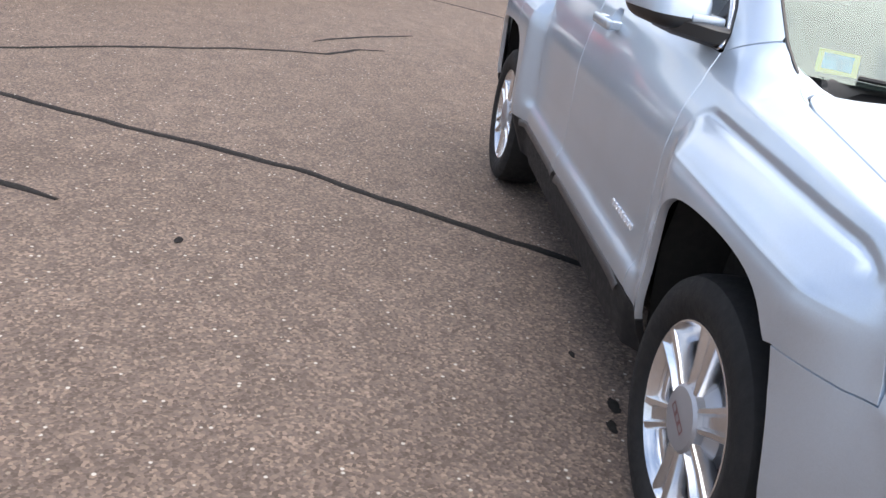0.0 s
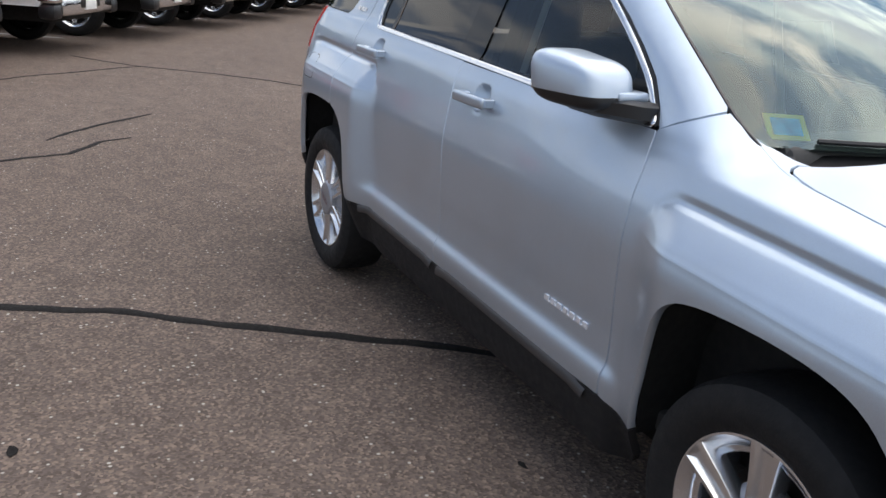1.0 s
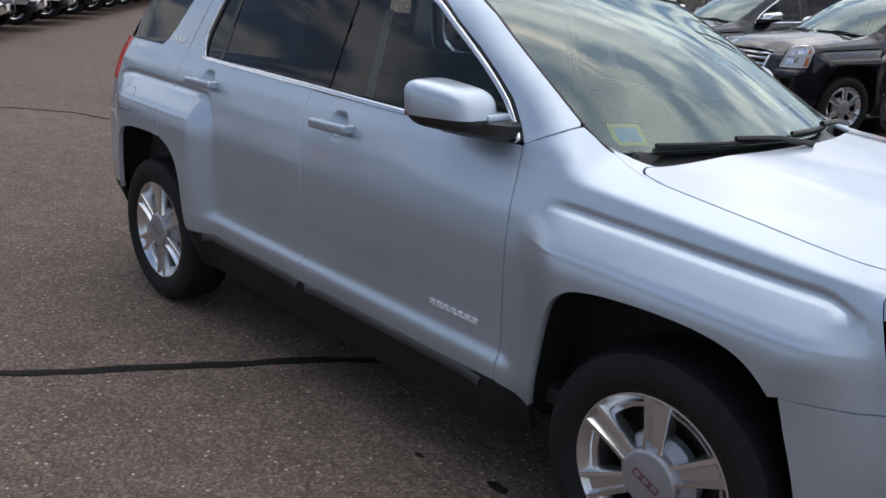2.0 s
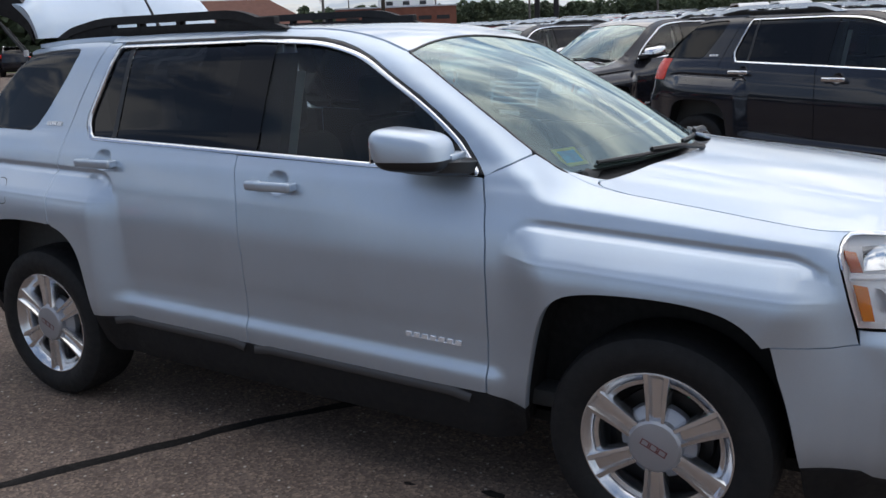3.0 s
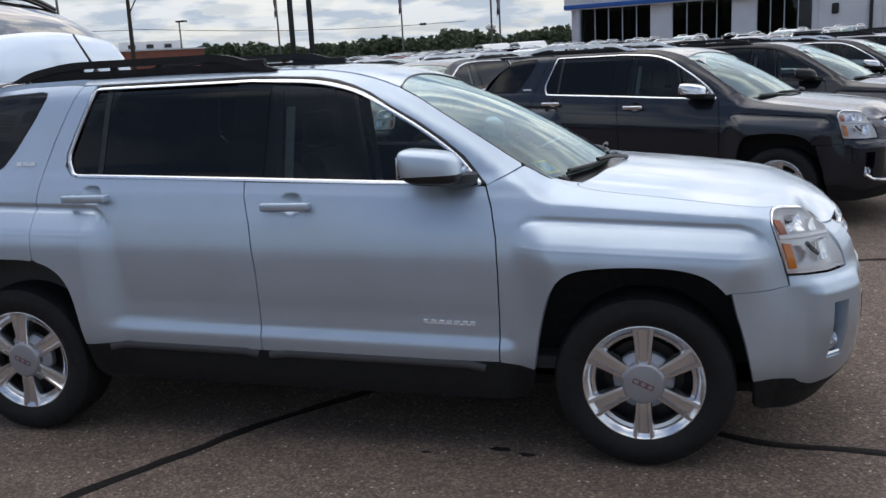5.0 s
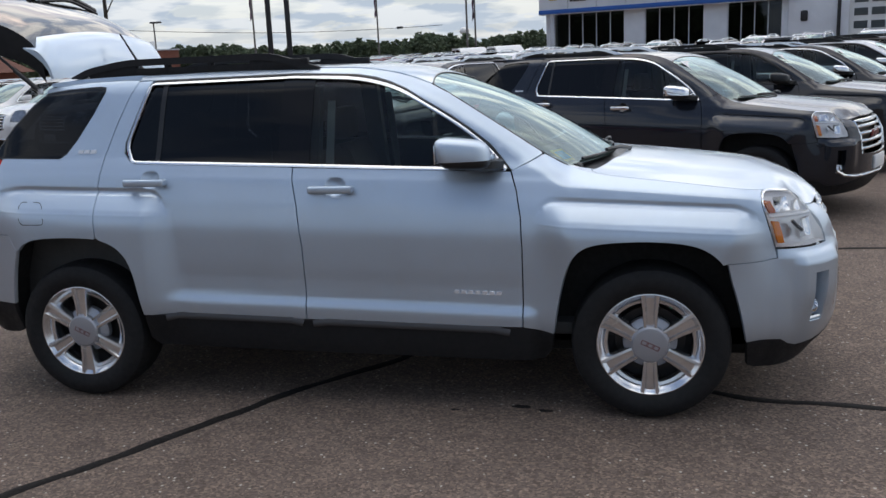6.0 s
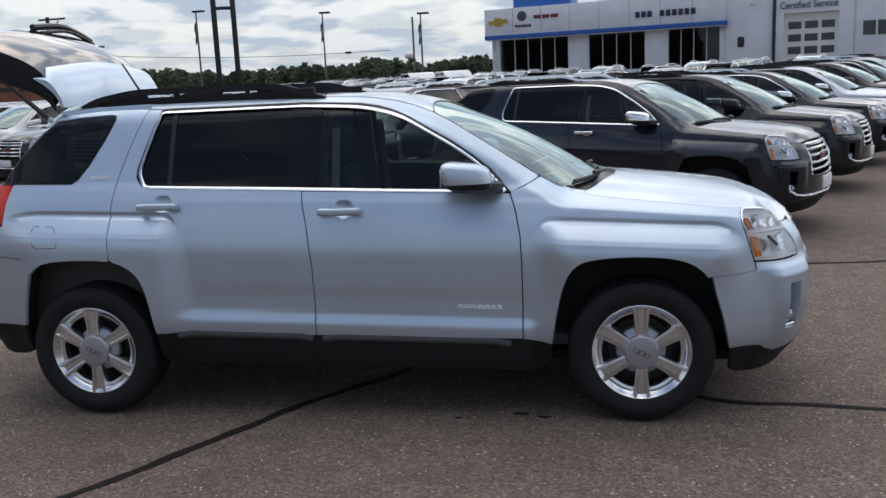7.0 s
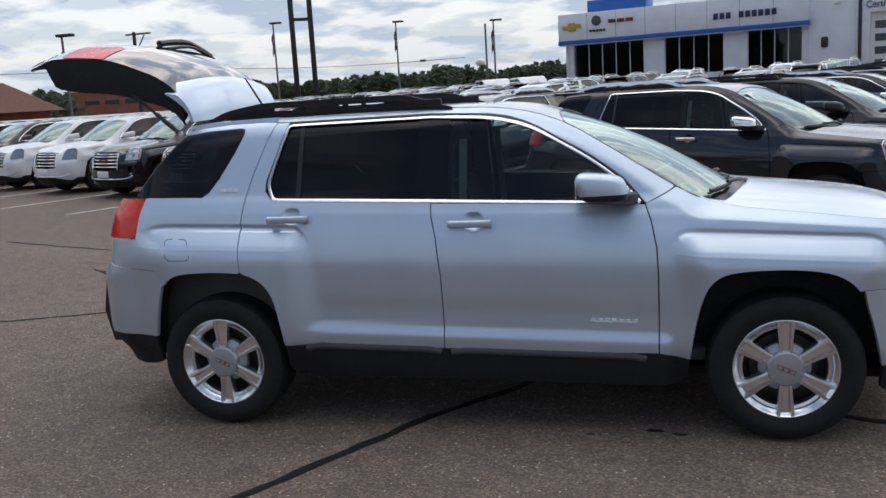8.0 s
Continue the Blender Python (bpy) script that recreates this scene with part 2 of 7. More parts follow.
IRON = plain("brake iron", (0.05, 0.046, 0.044), 0.5, 0.8)
CHROME = plain("chrome", (0.80, 0.81, 0.83), 0.07, 1.0, vary=0.03)
BRIGHT = plain("brushed bright trim", (0.70, 0.72, 0.75), 0.18, 1.0, vary=0.03)
BADGE = plain("polished badge", (0.86, 0.87, 0.89), 0.22, 0.35)
GLOSS_BLACK = plain("gloss black cover", (0.004, 0.004, 0.005), 0.05, spec=0.3)
GLASS_DARK = tinted_glass("privacy glass", (0.016, 0.018, 0.021), 1.0, 1.40)
GLASS_REAR = tinted_glass("rear window glass", (0.02, 0.022, 0.025), 1.0, 1.75, 2)
LAMP_FAR = plain("lamp unit", (0.30, 0.33, 0.38), 0.18, 0.6, vary=0.3, scale=20)
GLASS_MID = tinted_glass("side glass", (0.58, 0.66, 0.65), 1.0, 1.46)
GLASS_CLEAR = tinted_glass("windscreen glass", (0.50, 0.67, 0.65), (0.80, 0.95, 0.95), 1.52, 2, 0.055)
LENS_CLEAR = tinted_glass("lamp lens", (0.96, 0.97, 0.98), 1.0, 1.45)
LENS_RED = plain("red lamp lens", (0.70, 0.028, 0.012), 0.25, coat=0.4, spec=0.2)
LENS_DARK = plain("dark red lamp lens", (0.16, 0.012, 0.012), 0.15, coat=0.6)
EMBLEM = plain("dull red emblem", (0.20, 0.075, 0.075), 0.35)
GRASS = plain("rough grass", (0.085, 0.105, 0.030), 0.95, vary=0.4, scale=0.6, bump=0.6, bump_scale=8)
LENS_AMBER = plain("amber reflector", (0.85, 0.24, 0.012), 0.15, coat=1.0)
REFLECTOR = plain("lamp reflector", (0.94, 0.95, 0.96), 0.22, 0.12, vary=0.03)
LENS_RUST = plain("dull amber reflector", (0.42, 0.085, 0.012), 0.2, coat=1.0)
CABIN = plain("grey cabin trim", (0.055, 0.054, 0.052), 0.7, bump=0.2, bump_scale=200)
CLOTH = plain("charcoal seat cloth", (0.035, 0.034, 0.034), 0.9, bump=0.3, bump_scale=300)
CABIN_PALE = plain("pale pillar trim", (0.30, 0.29, 0.27), 0.7)
RED_MARK = plain("red enamel", (0.17, 0.025, 0.028), 0.25)
WHITE_MARK = plain("white card", (0.80, 0.80, 0.78), 0.6, vary=0.04)
GREEN_CAP = plain("green cap", (0.01, 0.30, 0.16), 0.4)
STICKER_YELLOW = plain("yellow sticker", (0.85, 0.72, 0.10), 0.5)
STICKER_BLUE = plain("blue sticker", (0.02, 0.42, 0.85), 0.5, vary=0.4, scale=25)
ASPHALT = asphalt_material()
TAR = plain("crack sealing tar", (0.014, 0.012, 0.011), 0.85, vary=0.25, scale=14, bump=0.3, bump_scale=90, spec=0.2)
PAINT_LINE = plain("worn white road paint", (0.48, 0.47, 0.45), 0.8, vary=0.35, scale=20, bump=0.2)
PANEL_GREY = plain("grey metal cladding", (0.78, 0.80, 0.84), 0.45, vary=0.05, scale=1)
BAND_BLUE = plain("blue fascia", (0.015, 0.11, 0.42), 0.4, vary=0.05, scale=1)
STORE_GLASS = tinted_glass("shop glass", (0.30, 0.33, 0.35))
MULLION = plain("dark mullion", (0.03, 0.03, 0.032), 0.5)
CONCRETE = plain("grey block wall", (0.60, 0.62, 0.66), 0.9, vary=0.08, scale=2)
STEEL = plain("dark painted steel", (0.035, 0.036, 0.038), 0.5, 0.3)
GALV = plain("weathered pole", (0.16, 0.15, 0.14), 0.6, 0.3)
BRICK = brick_material()
ROOF_BROWN = plain("brown shingle", (0.15, 0.062, 0.042), 0.9, vary=0.15, scale=3)
LEAVES = leaf_material()
BARK = plain("bark", (0.05, 0.04, 0.03), 0.9)
GOLD = plain("gold emblem", (0.55, 0.38, 0.10), 0.3, 0.8)
NAVY_LETTER = plain("navy lettering", (0.02, 0.03, 0.07), 0.4)


# ---- mesh helpers ----
def mesh_object(name, me, mat, parent=None, label=""):
    mats = mat if isinstance(mat, (list, tuple)) else [mat]
    for m in mats:
        me.materials.append(m)
    ob = new(name, me)
    ob.parent = parent
    if label:
        ob["label"] = label
    return ob


def part(name, bm, mat, parent=None, label="", smooth=35):
    """One bmesh as one mesh object; edges sharper than the angle stay crisp."""
    bmesh.ops.recalc_face_normals(bm, faces=bm.faces)
    me = bpy.data.meshes.new(name)
    for f in bm.faces:
        f.smooth = smooth > 0
    for e in bm.edges:
        if len(e.link_faces) == 2 and e.calc_face_angle(0) > radians(smooth):
            e.smooth = False
    bm.to_mesh(me)
    bm.free()
    return mesh_object(name, me, mat, parent, label)


def box(bm, x0, x1, y0, y1, z0, z1, bevel=0.0, seg=2):
    g = bmesh.ops.create_cube(bm, size=1.0)["verts"]
    for v in g:
        v.co = Vector((x0 + (v.co.x + 0.5) * (x1 - x0), y0 + (v.co.y + 0.5) * (y1 - y0), z0 + (v.co.z + 0.5) * (z1 - z0)))
    if bevel:
        es = list({e for v in g for e in v.link_edges})
        bmesh.ops.bevel(bm, geom=es, offset=bevel, segments=seg, affect="EDGES", profile=0.5)
    return bm


def boxed(x0, x1, y0, y1, z0, z1, bevel=0.0, seg=2):
    return box(bmesh.new(), x0, x1, y0, y1, z0, z1, bevel, seg)


def extruded(poly, y0, y1, bevel=0.0, seg=2):
    """A slab with the outline poly in (x, z), from y0 to y1."""
    bm = bmesh.new()
    a = [bm.verts.new((x, y0, z)) for x, z in poly]
    b = [bm.verts.new((x, y1, z)) for x, z in poly]
    bm.faces.new(a)
    bm.faces.new(b[::-1])
    for i in range(len(a)):
        j = (i + 1) % len(a)
        bm.faces.new((a[j], a[i], b[i], b[j]))
    if bevel:
        caps = [e for e in bm.edges if abs(e.verts[0].co.y - e.verts[1].co.y) < 1e-6]
        bmesh.ops.bevel(bm, geom=caps, offset=bevel, segments=seg, affect="EDGES", profile=0.5)
    return bm


def lathe(bm, profile, n=48, cx=0.0, cz=0.0, closed=False):
    """Turns (radius, y) pairs round the y axis through (cx, cz)."""
    rings = []
    for r, y in profile:
        rings.append([bm.verts.new((cx + r * math.cos(2 * math.pi * k / n), y, cz + r * math.sin(2 * math.pi * k / n))) for k in range(n)])
    pairs = list(zip(rings, rings[1:])) + ([(rings[-1], rings[0])] if closed else [])
    for a, b in pairs:
        for k in range(n):
            bm.faces.new((a[k], a[(k + 1) % n], b[(k + 1) % n], b[k]))
    return bm


def tube(points, radius, n=8, flat=1.0):
    """A rod along points; flat squeezes it in the vertical."""
    bm = bmesh.new()
    pts = [Vector(p) for p in points]
    rings = []
    for i, p in enumerate(pts):
        d = (pts[min(i + 1, len(pts) - 1)] - pts[max(i - 1, 0)]).normalized()
        side = d.cross(Vector((0, 0, 1)))
        side = side.normalized() if side.length > 1e-4 else Vector((1, 0, 0))
        up = side.cross(d)
        r = radius[i] if isinstance(radius, (list, tuple)) else radius
        rings.append([bm.verts.new(p + side * r * math.cos(2 * math.pi * k / n) + up * r * flat * math.sin(2 * math.pi * k / n)) for k in range(n)])
    for a, b in zip(rings, rings[1:]):
        for k in range(n):
            bm.faces.new((a[k], a[(k + 1) % n], b[(k + 1) % n], b[k]))
    bm.faces.new(rings[0])
    bm.faces.new(rings[-1][::-1])
    return bm


def rounded(points, n=5):
    """A closed outline from (x, z, radius) corners."""
    out = []
    m = len(points)
    for i, (x, z, r) in enumerate(points):
        p, a, b = Vector((x, z)), Vector(points[i - 1][:2]), Vector(points[(i + 1) % m][:2])
        if r <= 0:
            out.append((x, z))
            continue
        da, db = a - p, b - p
        ra, rb = min(r, da.length * 0.49), min(r, db.length * 0.49)
        p0, p2 = p + da.normalized() * ra, p + db.normalized() * rb
        for k in range(n + 1):
            t = k / n
            q = p0 * (1 - t) ** 2 + p * 2 * t * (1 - t) + p2 * t * t
            out.append((q.x, q.y))
    return out


def inset(poly, d):
    """The outline moved inwards by d."""
    area = sum(a[0] * b[1] - b[0] * a[1] for a, b in zip(poly, poly[1:] + poly[:1]))
    sign = 1 if area > 0 else -1
    out = []
    for i, p in enumerate(poly):
        a, b = Vector(poly[i - 1]), Vector(poly[(i + 1) % len(poly)])
        p = Vector(p)
        e0, e1 = (p - a), (b - p)
        n0 = Vector((-e0.y, e0.x)).normalized() if e0.length > 1e-7 else Vector((0, 0))
        n1 = Vector((-e1.y, e1.x)).normalized() if e1.length > 1e-7 else n0
        nn = n0 + n1
        if nn.length < 1e-5:
            nn = n0
        nn.normalize()
        k = max(0.5, nn.dot(n0)) if n0.length else 1
        out.append(tuple(p + nn * (sign * d / k)))
    return out


def smooth_step(a, b, x):
    t = min(1.0, max(0.0, (x - a) / (b - a)))
    return t * t * (3 - 2 * t)


class Curve:
    """A smooth curve through knots (x, y), straight beyond its ends."""

    def __init__(self, knots):
        self.x = [k[0] for k in knots]
        self.y = [k[1] for k in knots]
        m = len(knots)
        s = [(self.y[i + 1] - self.y[i]) / (self.x[i + 1] - self.x[i]) for i in range(m - 1)]
        self.t = [s[0]] + [0.0 if s[i - 1] * s[i] <= 0 else 2 * s[i - 1] * s[i] / (s[i - 1] + s[i]) for i in range(1, m - 1)] + [s[-1]]

    def __call__(self, v):
        x, y, t = self.x, self.y, self.t
        if v <= x[0]:
            return y[0] + (v - x[0]) * t[0]
        if v >= x[-1]:
            return y[-1] + (v - x[-1]) * t[-1]
        lo, hi = 0, len(x) - 1
        while hi - lo > 1:
            mid = (lo + hi) // 2
            if x[mid] <= v:
                lo = mid
            else:
                hi = mid
        h = x[hi] - x[lo]
        u = (v - x[lo]) / h
        return ((1 + 2 * u) * (1 - u) ** 2 * y[lo] + u * (1 - u) ** 2 * h * t[lo] + u * u * (3 - 2 * u) * y[hi] + u * u * (u - 1) * h * t[hi])


def blurred(curve, lo, hi, width):
    """The same curve with its kinks smoothed over the given width."""
    h = width / 2
    weights = [(k * h, math.exp(-0.5 * (k * h / width) ** 2)) for k in range(-6, 7)]
    total = sum(w for _, w in weights)
    n = int((hi - lo) / h)
    return Curve([(x, sum(curve(x + d) * w for d, w in weights) / total) for x in [lo + (hi - lo) * i / n for i in range(n + 1)]])


# ---- the shape of the sport utility body (x ahead, right side at minus y) ----
SECTION = Curve([(0.20, 0.800), (0.27, 0.842), (0.34, 0.860), (0.40, 0.868), (0.445, 0.874), (0.492, 0.8770), (0.504, 0.8760), (0.540, 0.8600), (0.552, 0.8580), (0.62, 0.8580), (0.70, 0.863),
                 (0.85, 0.866), (0.98, 0.847), (1.06, 0.825), (1.112, 0.808), (1.128, 0.799), (1.165, 0.779), (1.20, 0.756), (1.24, 0.739), (1.40, 0.674), (1.60, 0.583), (1.66, 0.549)])
# ahead of the front door the lower ledge dies out
NO_LEDGE = Curve([(0.20, 0.770), (0.27, 0.790), (0.34, 0.818), (0.40, 0.846), (0.465, 0.864), (0.53, 0.868), (0.62, 0.868), (0.70, 0.867), (0.85, 0.866), (0.98, 0.847), (1.06, 0.825), (1.112, 0.808), (1.128, 0.799),
                  (1.165, 0.779), (1.20, 0.756), (1.24, 0.739), (1.40, 0.674), (1.60, 0.583), (1.66, 0.549)])
SECTION, NO_LEDGE = blurred(SECTION, 0.20, 1.66, 0.006), blurred(NO_LEDGE, 0.20, 1.66, 0.008)
TOP = Curve([(-1.80, 1.570), (-1.66, 1.612), (-1.30, 1.632), (-0.50, 1.640), (0.0, 1.630), (0.20, 1.604), (0.41, 1.538), (0.60, 1.428), (0.80, 1.302), (0.95, 1.206),
             (1.04, 1.157), (1.10, 1.132), (1.20, 1.108), (1.35, 1.090), (1.55, 1.069), (1.74, 1.048), (1.86, 1.036), (1.955, 1.030), (2.05, 1.0265), (2.12, 1.0210), (2.185, 1.004), (2.23, 0.958), (2.28, 0.940), (2.42, 0.934), (2.95, 0.930)])
ROLL = Curve([(-1.8, 0.045), (0.0, 0.045), (0.35, 0.055), (0.95, 0.055), (1.08, 0.080), (1.2, 0.080), (1.8, 0.074), (2.05, 0.068), (2.3, 0.045), (2.95, 0.045)])
ROLL_HIGH = Curve([(-1.8, 0.10), (0.9, 0.10), (1.1, 0.10), (1.3, 0.10), (1.85, 0.090), (2.1, 0.08), (2.95, 0.08)])
TOP, ROLL, ROLL_HIGH = blurred(TOP, -1.80, 2.95, 0.022), blurred(ROLL, -1.80, 2.95, 0.10), blurred(ROLL_HIGH, -1.80, 2.95, 0.10)
FRONT_PLAN = [(1.50, 0.876), (1.60, 0.8755), (1.70, 0.8735), (1.80, 0.866), (1.90, 0.847), (2.00, 0.812), (2.09, 0.755), (2.168, 0.682), (2.230, 0.582), (2.277, 0.455), (2.308, 0.315), (2.324, 0.15), (2.328, 0.0)]
REAR_PLAN = [(-1.50, 0.876), (-1.60, 0.8757), (-1.70, 0.8742), (-1.85, 0.867), (-1.98, 0.842), (-2.08, 0.795), (-2.16, 0.725), (-2.22, 0.62), (-2.265, 0.46), (-2.29, 0.25), (-2.30, 0.0)]


def arc_curves(plan):
    s, sign = [abs(plan[0][0])], 1 if plan[0][0] > 0 else -1
    for a, b in zip(plan, plan[1:]):
        s.append(s[-1] + math.hypot(b[0] - a[0], b[1] - a[1]))
    ahead, across = Curve([(q, p[0] * sign) for q, p in zip(s, plan)]), Curve([(q, p[1]) for q, p in zip(s, plan)])
    return blurred(ahead, s[0], s[-1], 0.03), blurred(across, s[0], s[-1], 0.03), s[-1]


FX, FY, FRONT_END = arc_curves(FRONT_PLAN)
RX, RY, REAR_END = arc_curves(REAR_PLAN)


FLARES = ((0.918, 1.905, 0.906, 0.858, 0.10, 0.15, 0.090), (-1.945, -0.900, 0.990, 0.958, 0.30, 0.10, 0.096))


def flare(s, z):
    """The squared wheel-arch bulges: a groove, a bright sloping ledge with a crisp lower crease, then an upright face."""
    total = 0.0
    # ends along the side, height of the crease at each end, length of each round end, and height of the ledge
    for x0, x1, z0, z1, r0, r1, ledge in FLARES:
        crease = z0 + (z1 - z0) * (min(x1, max(x0, s)) - x0) / (x1 - x0)
        drop = max(0.0, crease - z)
        # towards the doors each bulge ends in a short step that leans away from the wheel
        if r0 < r1:
            start = x0 - 0.025
            step_up = smooth_step(start, start + 0.190 + 0.30 * min(drop, 0.34), s)
            low = 0.25 * smooth_step(0.0, 0.30, drop)
            tail = smooth_step(x1 - r1 - 0.7 * low, x1 + 0.02 + 0.6 * low, s)
        else:
            start = x1 + 0.04 + 0.10 * min(drop, 0.34)
            step_up = smooth_step(start, start - 0.150 - 0.10 * min(drop, 0.34), s)
            tail = smooth_step(x0 + r0, x0, s)
        if step_up <= 0.0 or tail >= 1.0:
            continue
        past = min(1.0, max(0.0, (x0 + r0 - s) / r0, (s - (x1 - r1)) / r1))
        round_end = 1 - past ** 2.4
        h = ledge * (0.38 + 0.62 * round_end)
        full = step_up * (1 - tail)
        below = crease + h - z
        level = min(1.0, max(0.0, below / h))
        level -= 0.06 * smooth_step(0.75, 1.0, level) * smooth_step(1.35, 1.0, below / h)
        groove = smooth_step(-0.034, -0.007, below) * (1 - smooth_step(-0.007, 0.008, below)) * min(1.0, h / 0.06) ** 1.5
        total += 0.062 * full * level - 0.011 * groove * step_up * (1 - tail)
    return total


FENDER_CREASE = (1.1493, -0.078)


def hinge(u, soft=0.008):
    """Nought below the hinge and u above it, with a short round bend."""
    return 0.0 if u < -soft else u if u > soft else (u + soft) ** 2 / (4 * soft)


def lean(s, z):
    """Moves a point of a side outline with the inward lean of the shoulder and the glass above it."""
    t = 0.052 * smooth_step(0.86, 1.10, z) * (1 - 0.55 * smooth_step(1.16, 1.55, z)) * smooth_step(0.0, 0.05, TOP(s) - z - 0.006)
    return s + (s - 1.35) / 4.1 * t, z + (z - 1.66) / 4.1 * t


HANDLES = (lean(-0.006, 1.088), lean(-0.958, 1.133))


def handle_dish(s, z):
    """The scooped recess behind each door handle."""
    d = 0.0
    for hx, hz in HANDLES:
        q = (abs((s - hx) / 0.050) ** 2.6 + abs((z - hz) / 0.042) ** 2.6) ** (1 / 2.6)
        if q < 1.0:
            d -= 0.026 * (1 - q * q)
    return d


def side_point(s, z, off=0.0):
    """A point of the right body side: s runs along the sill and round the corners, z is the height."""
    if s > 1.50:
        bx, by = FX(s), FY(s)
        tx, ty = FX(s + 0.004) - FX(s - 0.004), FY(s + 0.004) - FY(s - 0.004)
    elif s < -1.50:
        bx, by = -RX(-s), RY(-s)
        tx, ty = -(RX(-s - 0.004) - RX(-s + 0.004)), RY(-s - 0.004) - RY(-s + 0.004)
    else:
        bx, by, tx, ty = s, 0.876, 1.0, 0.0
    ln = math.hypot(tx, ty)
    nx, ny = -ty / ln, tx / ln
    zz = z + 0.028 * max(-1.4, min(1.4, s))
    plain_low = max(smooth_step(0.87, 0.95, s), smooth_step(-0.80, -0.97, s))
    d = SECTION(zz) * (1 - plain_low) + NO_LEDGE(zz) * plain_low - 0.876 + flare(s, z) + handle_dish(s, z)
    # the shoulder draws in towards the nose
    d -= 0.028 * smooth_step(0.2, 0.9, s) * smooth_step(0.93, 1.12, z) * (1 - smooth_step(1.20, 1.50, z))
    edge = max(0.0, 1 - (TOP(s) - z) / ROLL_HIGH(s))
    chamfer = smooth_step(0.97, 1.17, s) * (1 - smooth_step(1.84, 2.02, s))
    d -= ROLL(s) * edge * edge * (1 - chamfer)
    # over a crisp crease the fender's top falls inwards to the hood
    d -= 1.30 * chamfer * hinge(z - FENDER_CREASE[0] - FENDER_CREASE[1] * s)
    if s > 1.70:
        d += 0.014 * smooth_step(1.93, 2.02, s) * smooth_step(0.79, 0.735, z)
        # a sloping shelf below the headlight
        d += 0.030 * smooth_step(2.02, 2.10, s) * (1 - smooth_step(2.30, 2.40, s)) * min(1.0, max(0.0, (0.766 - z) / 0.056)) * smooth_step(0.40, 0.60, z)
        d += 0.04 * smooth_step(1.9, 2.3, s) * smooth_step(0.98, 0.72, z) * smooth_step(0.22, 0.36, z) - 0.04 * smooth_step(1.9, 2.3, s)
    if s < -1.70:
        d += 0.03 * smooth_step(1.9, 2.2, -s) * smooth_step(0.95, 0.80, z) * smooth_step(0.36, 0.5, z)
    d += off
    return Vector((bx + nx * d, -(by + ny * d), z))


def side_normal(s, z):
    e = 0.004
    a = side_point(s + e, z) - side_point(s - e, z)
    b = side_point(s, z + e) - side_point(s, z - e)
    n = a.cross(b)
    return n.normalized() if n.length > 1e-12 else Vector((0, -1, 0))


def grid_cells(poly, step, extra=()):
    """The flat outline cut along a square grid, as a bmesh in (x, y)."""
    bm = bmesh.new()
    bm.faces.new([bm.verts.new((x, z, 0)) for x, z in poly])
    for axis in (0, 1):
        lo, hi = min(p[axis] for p in poly), max(p[axis] for p in poly)
        k = math.floor(lo / step) + 1
        cuts = [c for ax, c in extra if ax == axis and lo < c < hi]
        while k * step < hi - 1e-4:
            cuts.append(k * step)
            k += 1
        for c in cuts:
            co = Vector((c, 0, 0)) if axis == 0 else Vector((0, c, 0))
            no = Vector((1, 0, 0)) if axis == 0 else Vector((0, 1, 0))
            bmesh.ops.bisect_plane(bm, geom=bm.verts[:] + bm.edges[:] + bm.faces[:], dist=1e-6, plane_co=co, plane_no=no)
    for ax, (height, slope) in [e for e in extra if e[0] == 2]:
        bmesh.ops.bisect_plane(bm, geom=bm.verts[:] + bm.edges[:] + bm.faces[:], dist=1e-6, plane_co=Vector((0, height, 0)), plane_no=Vector((-slope, 1, 0)))
    return bm


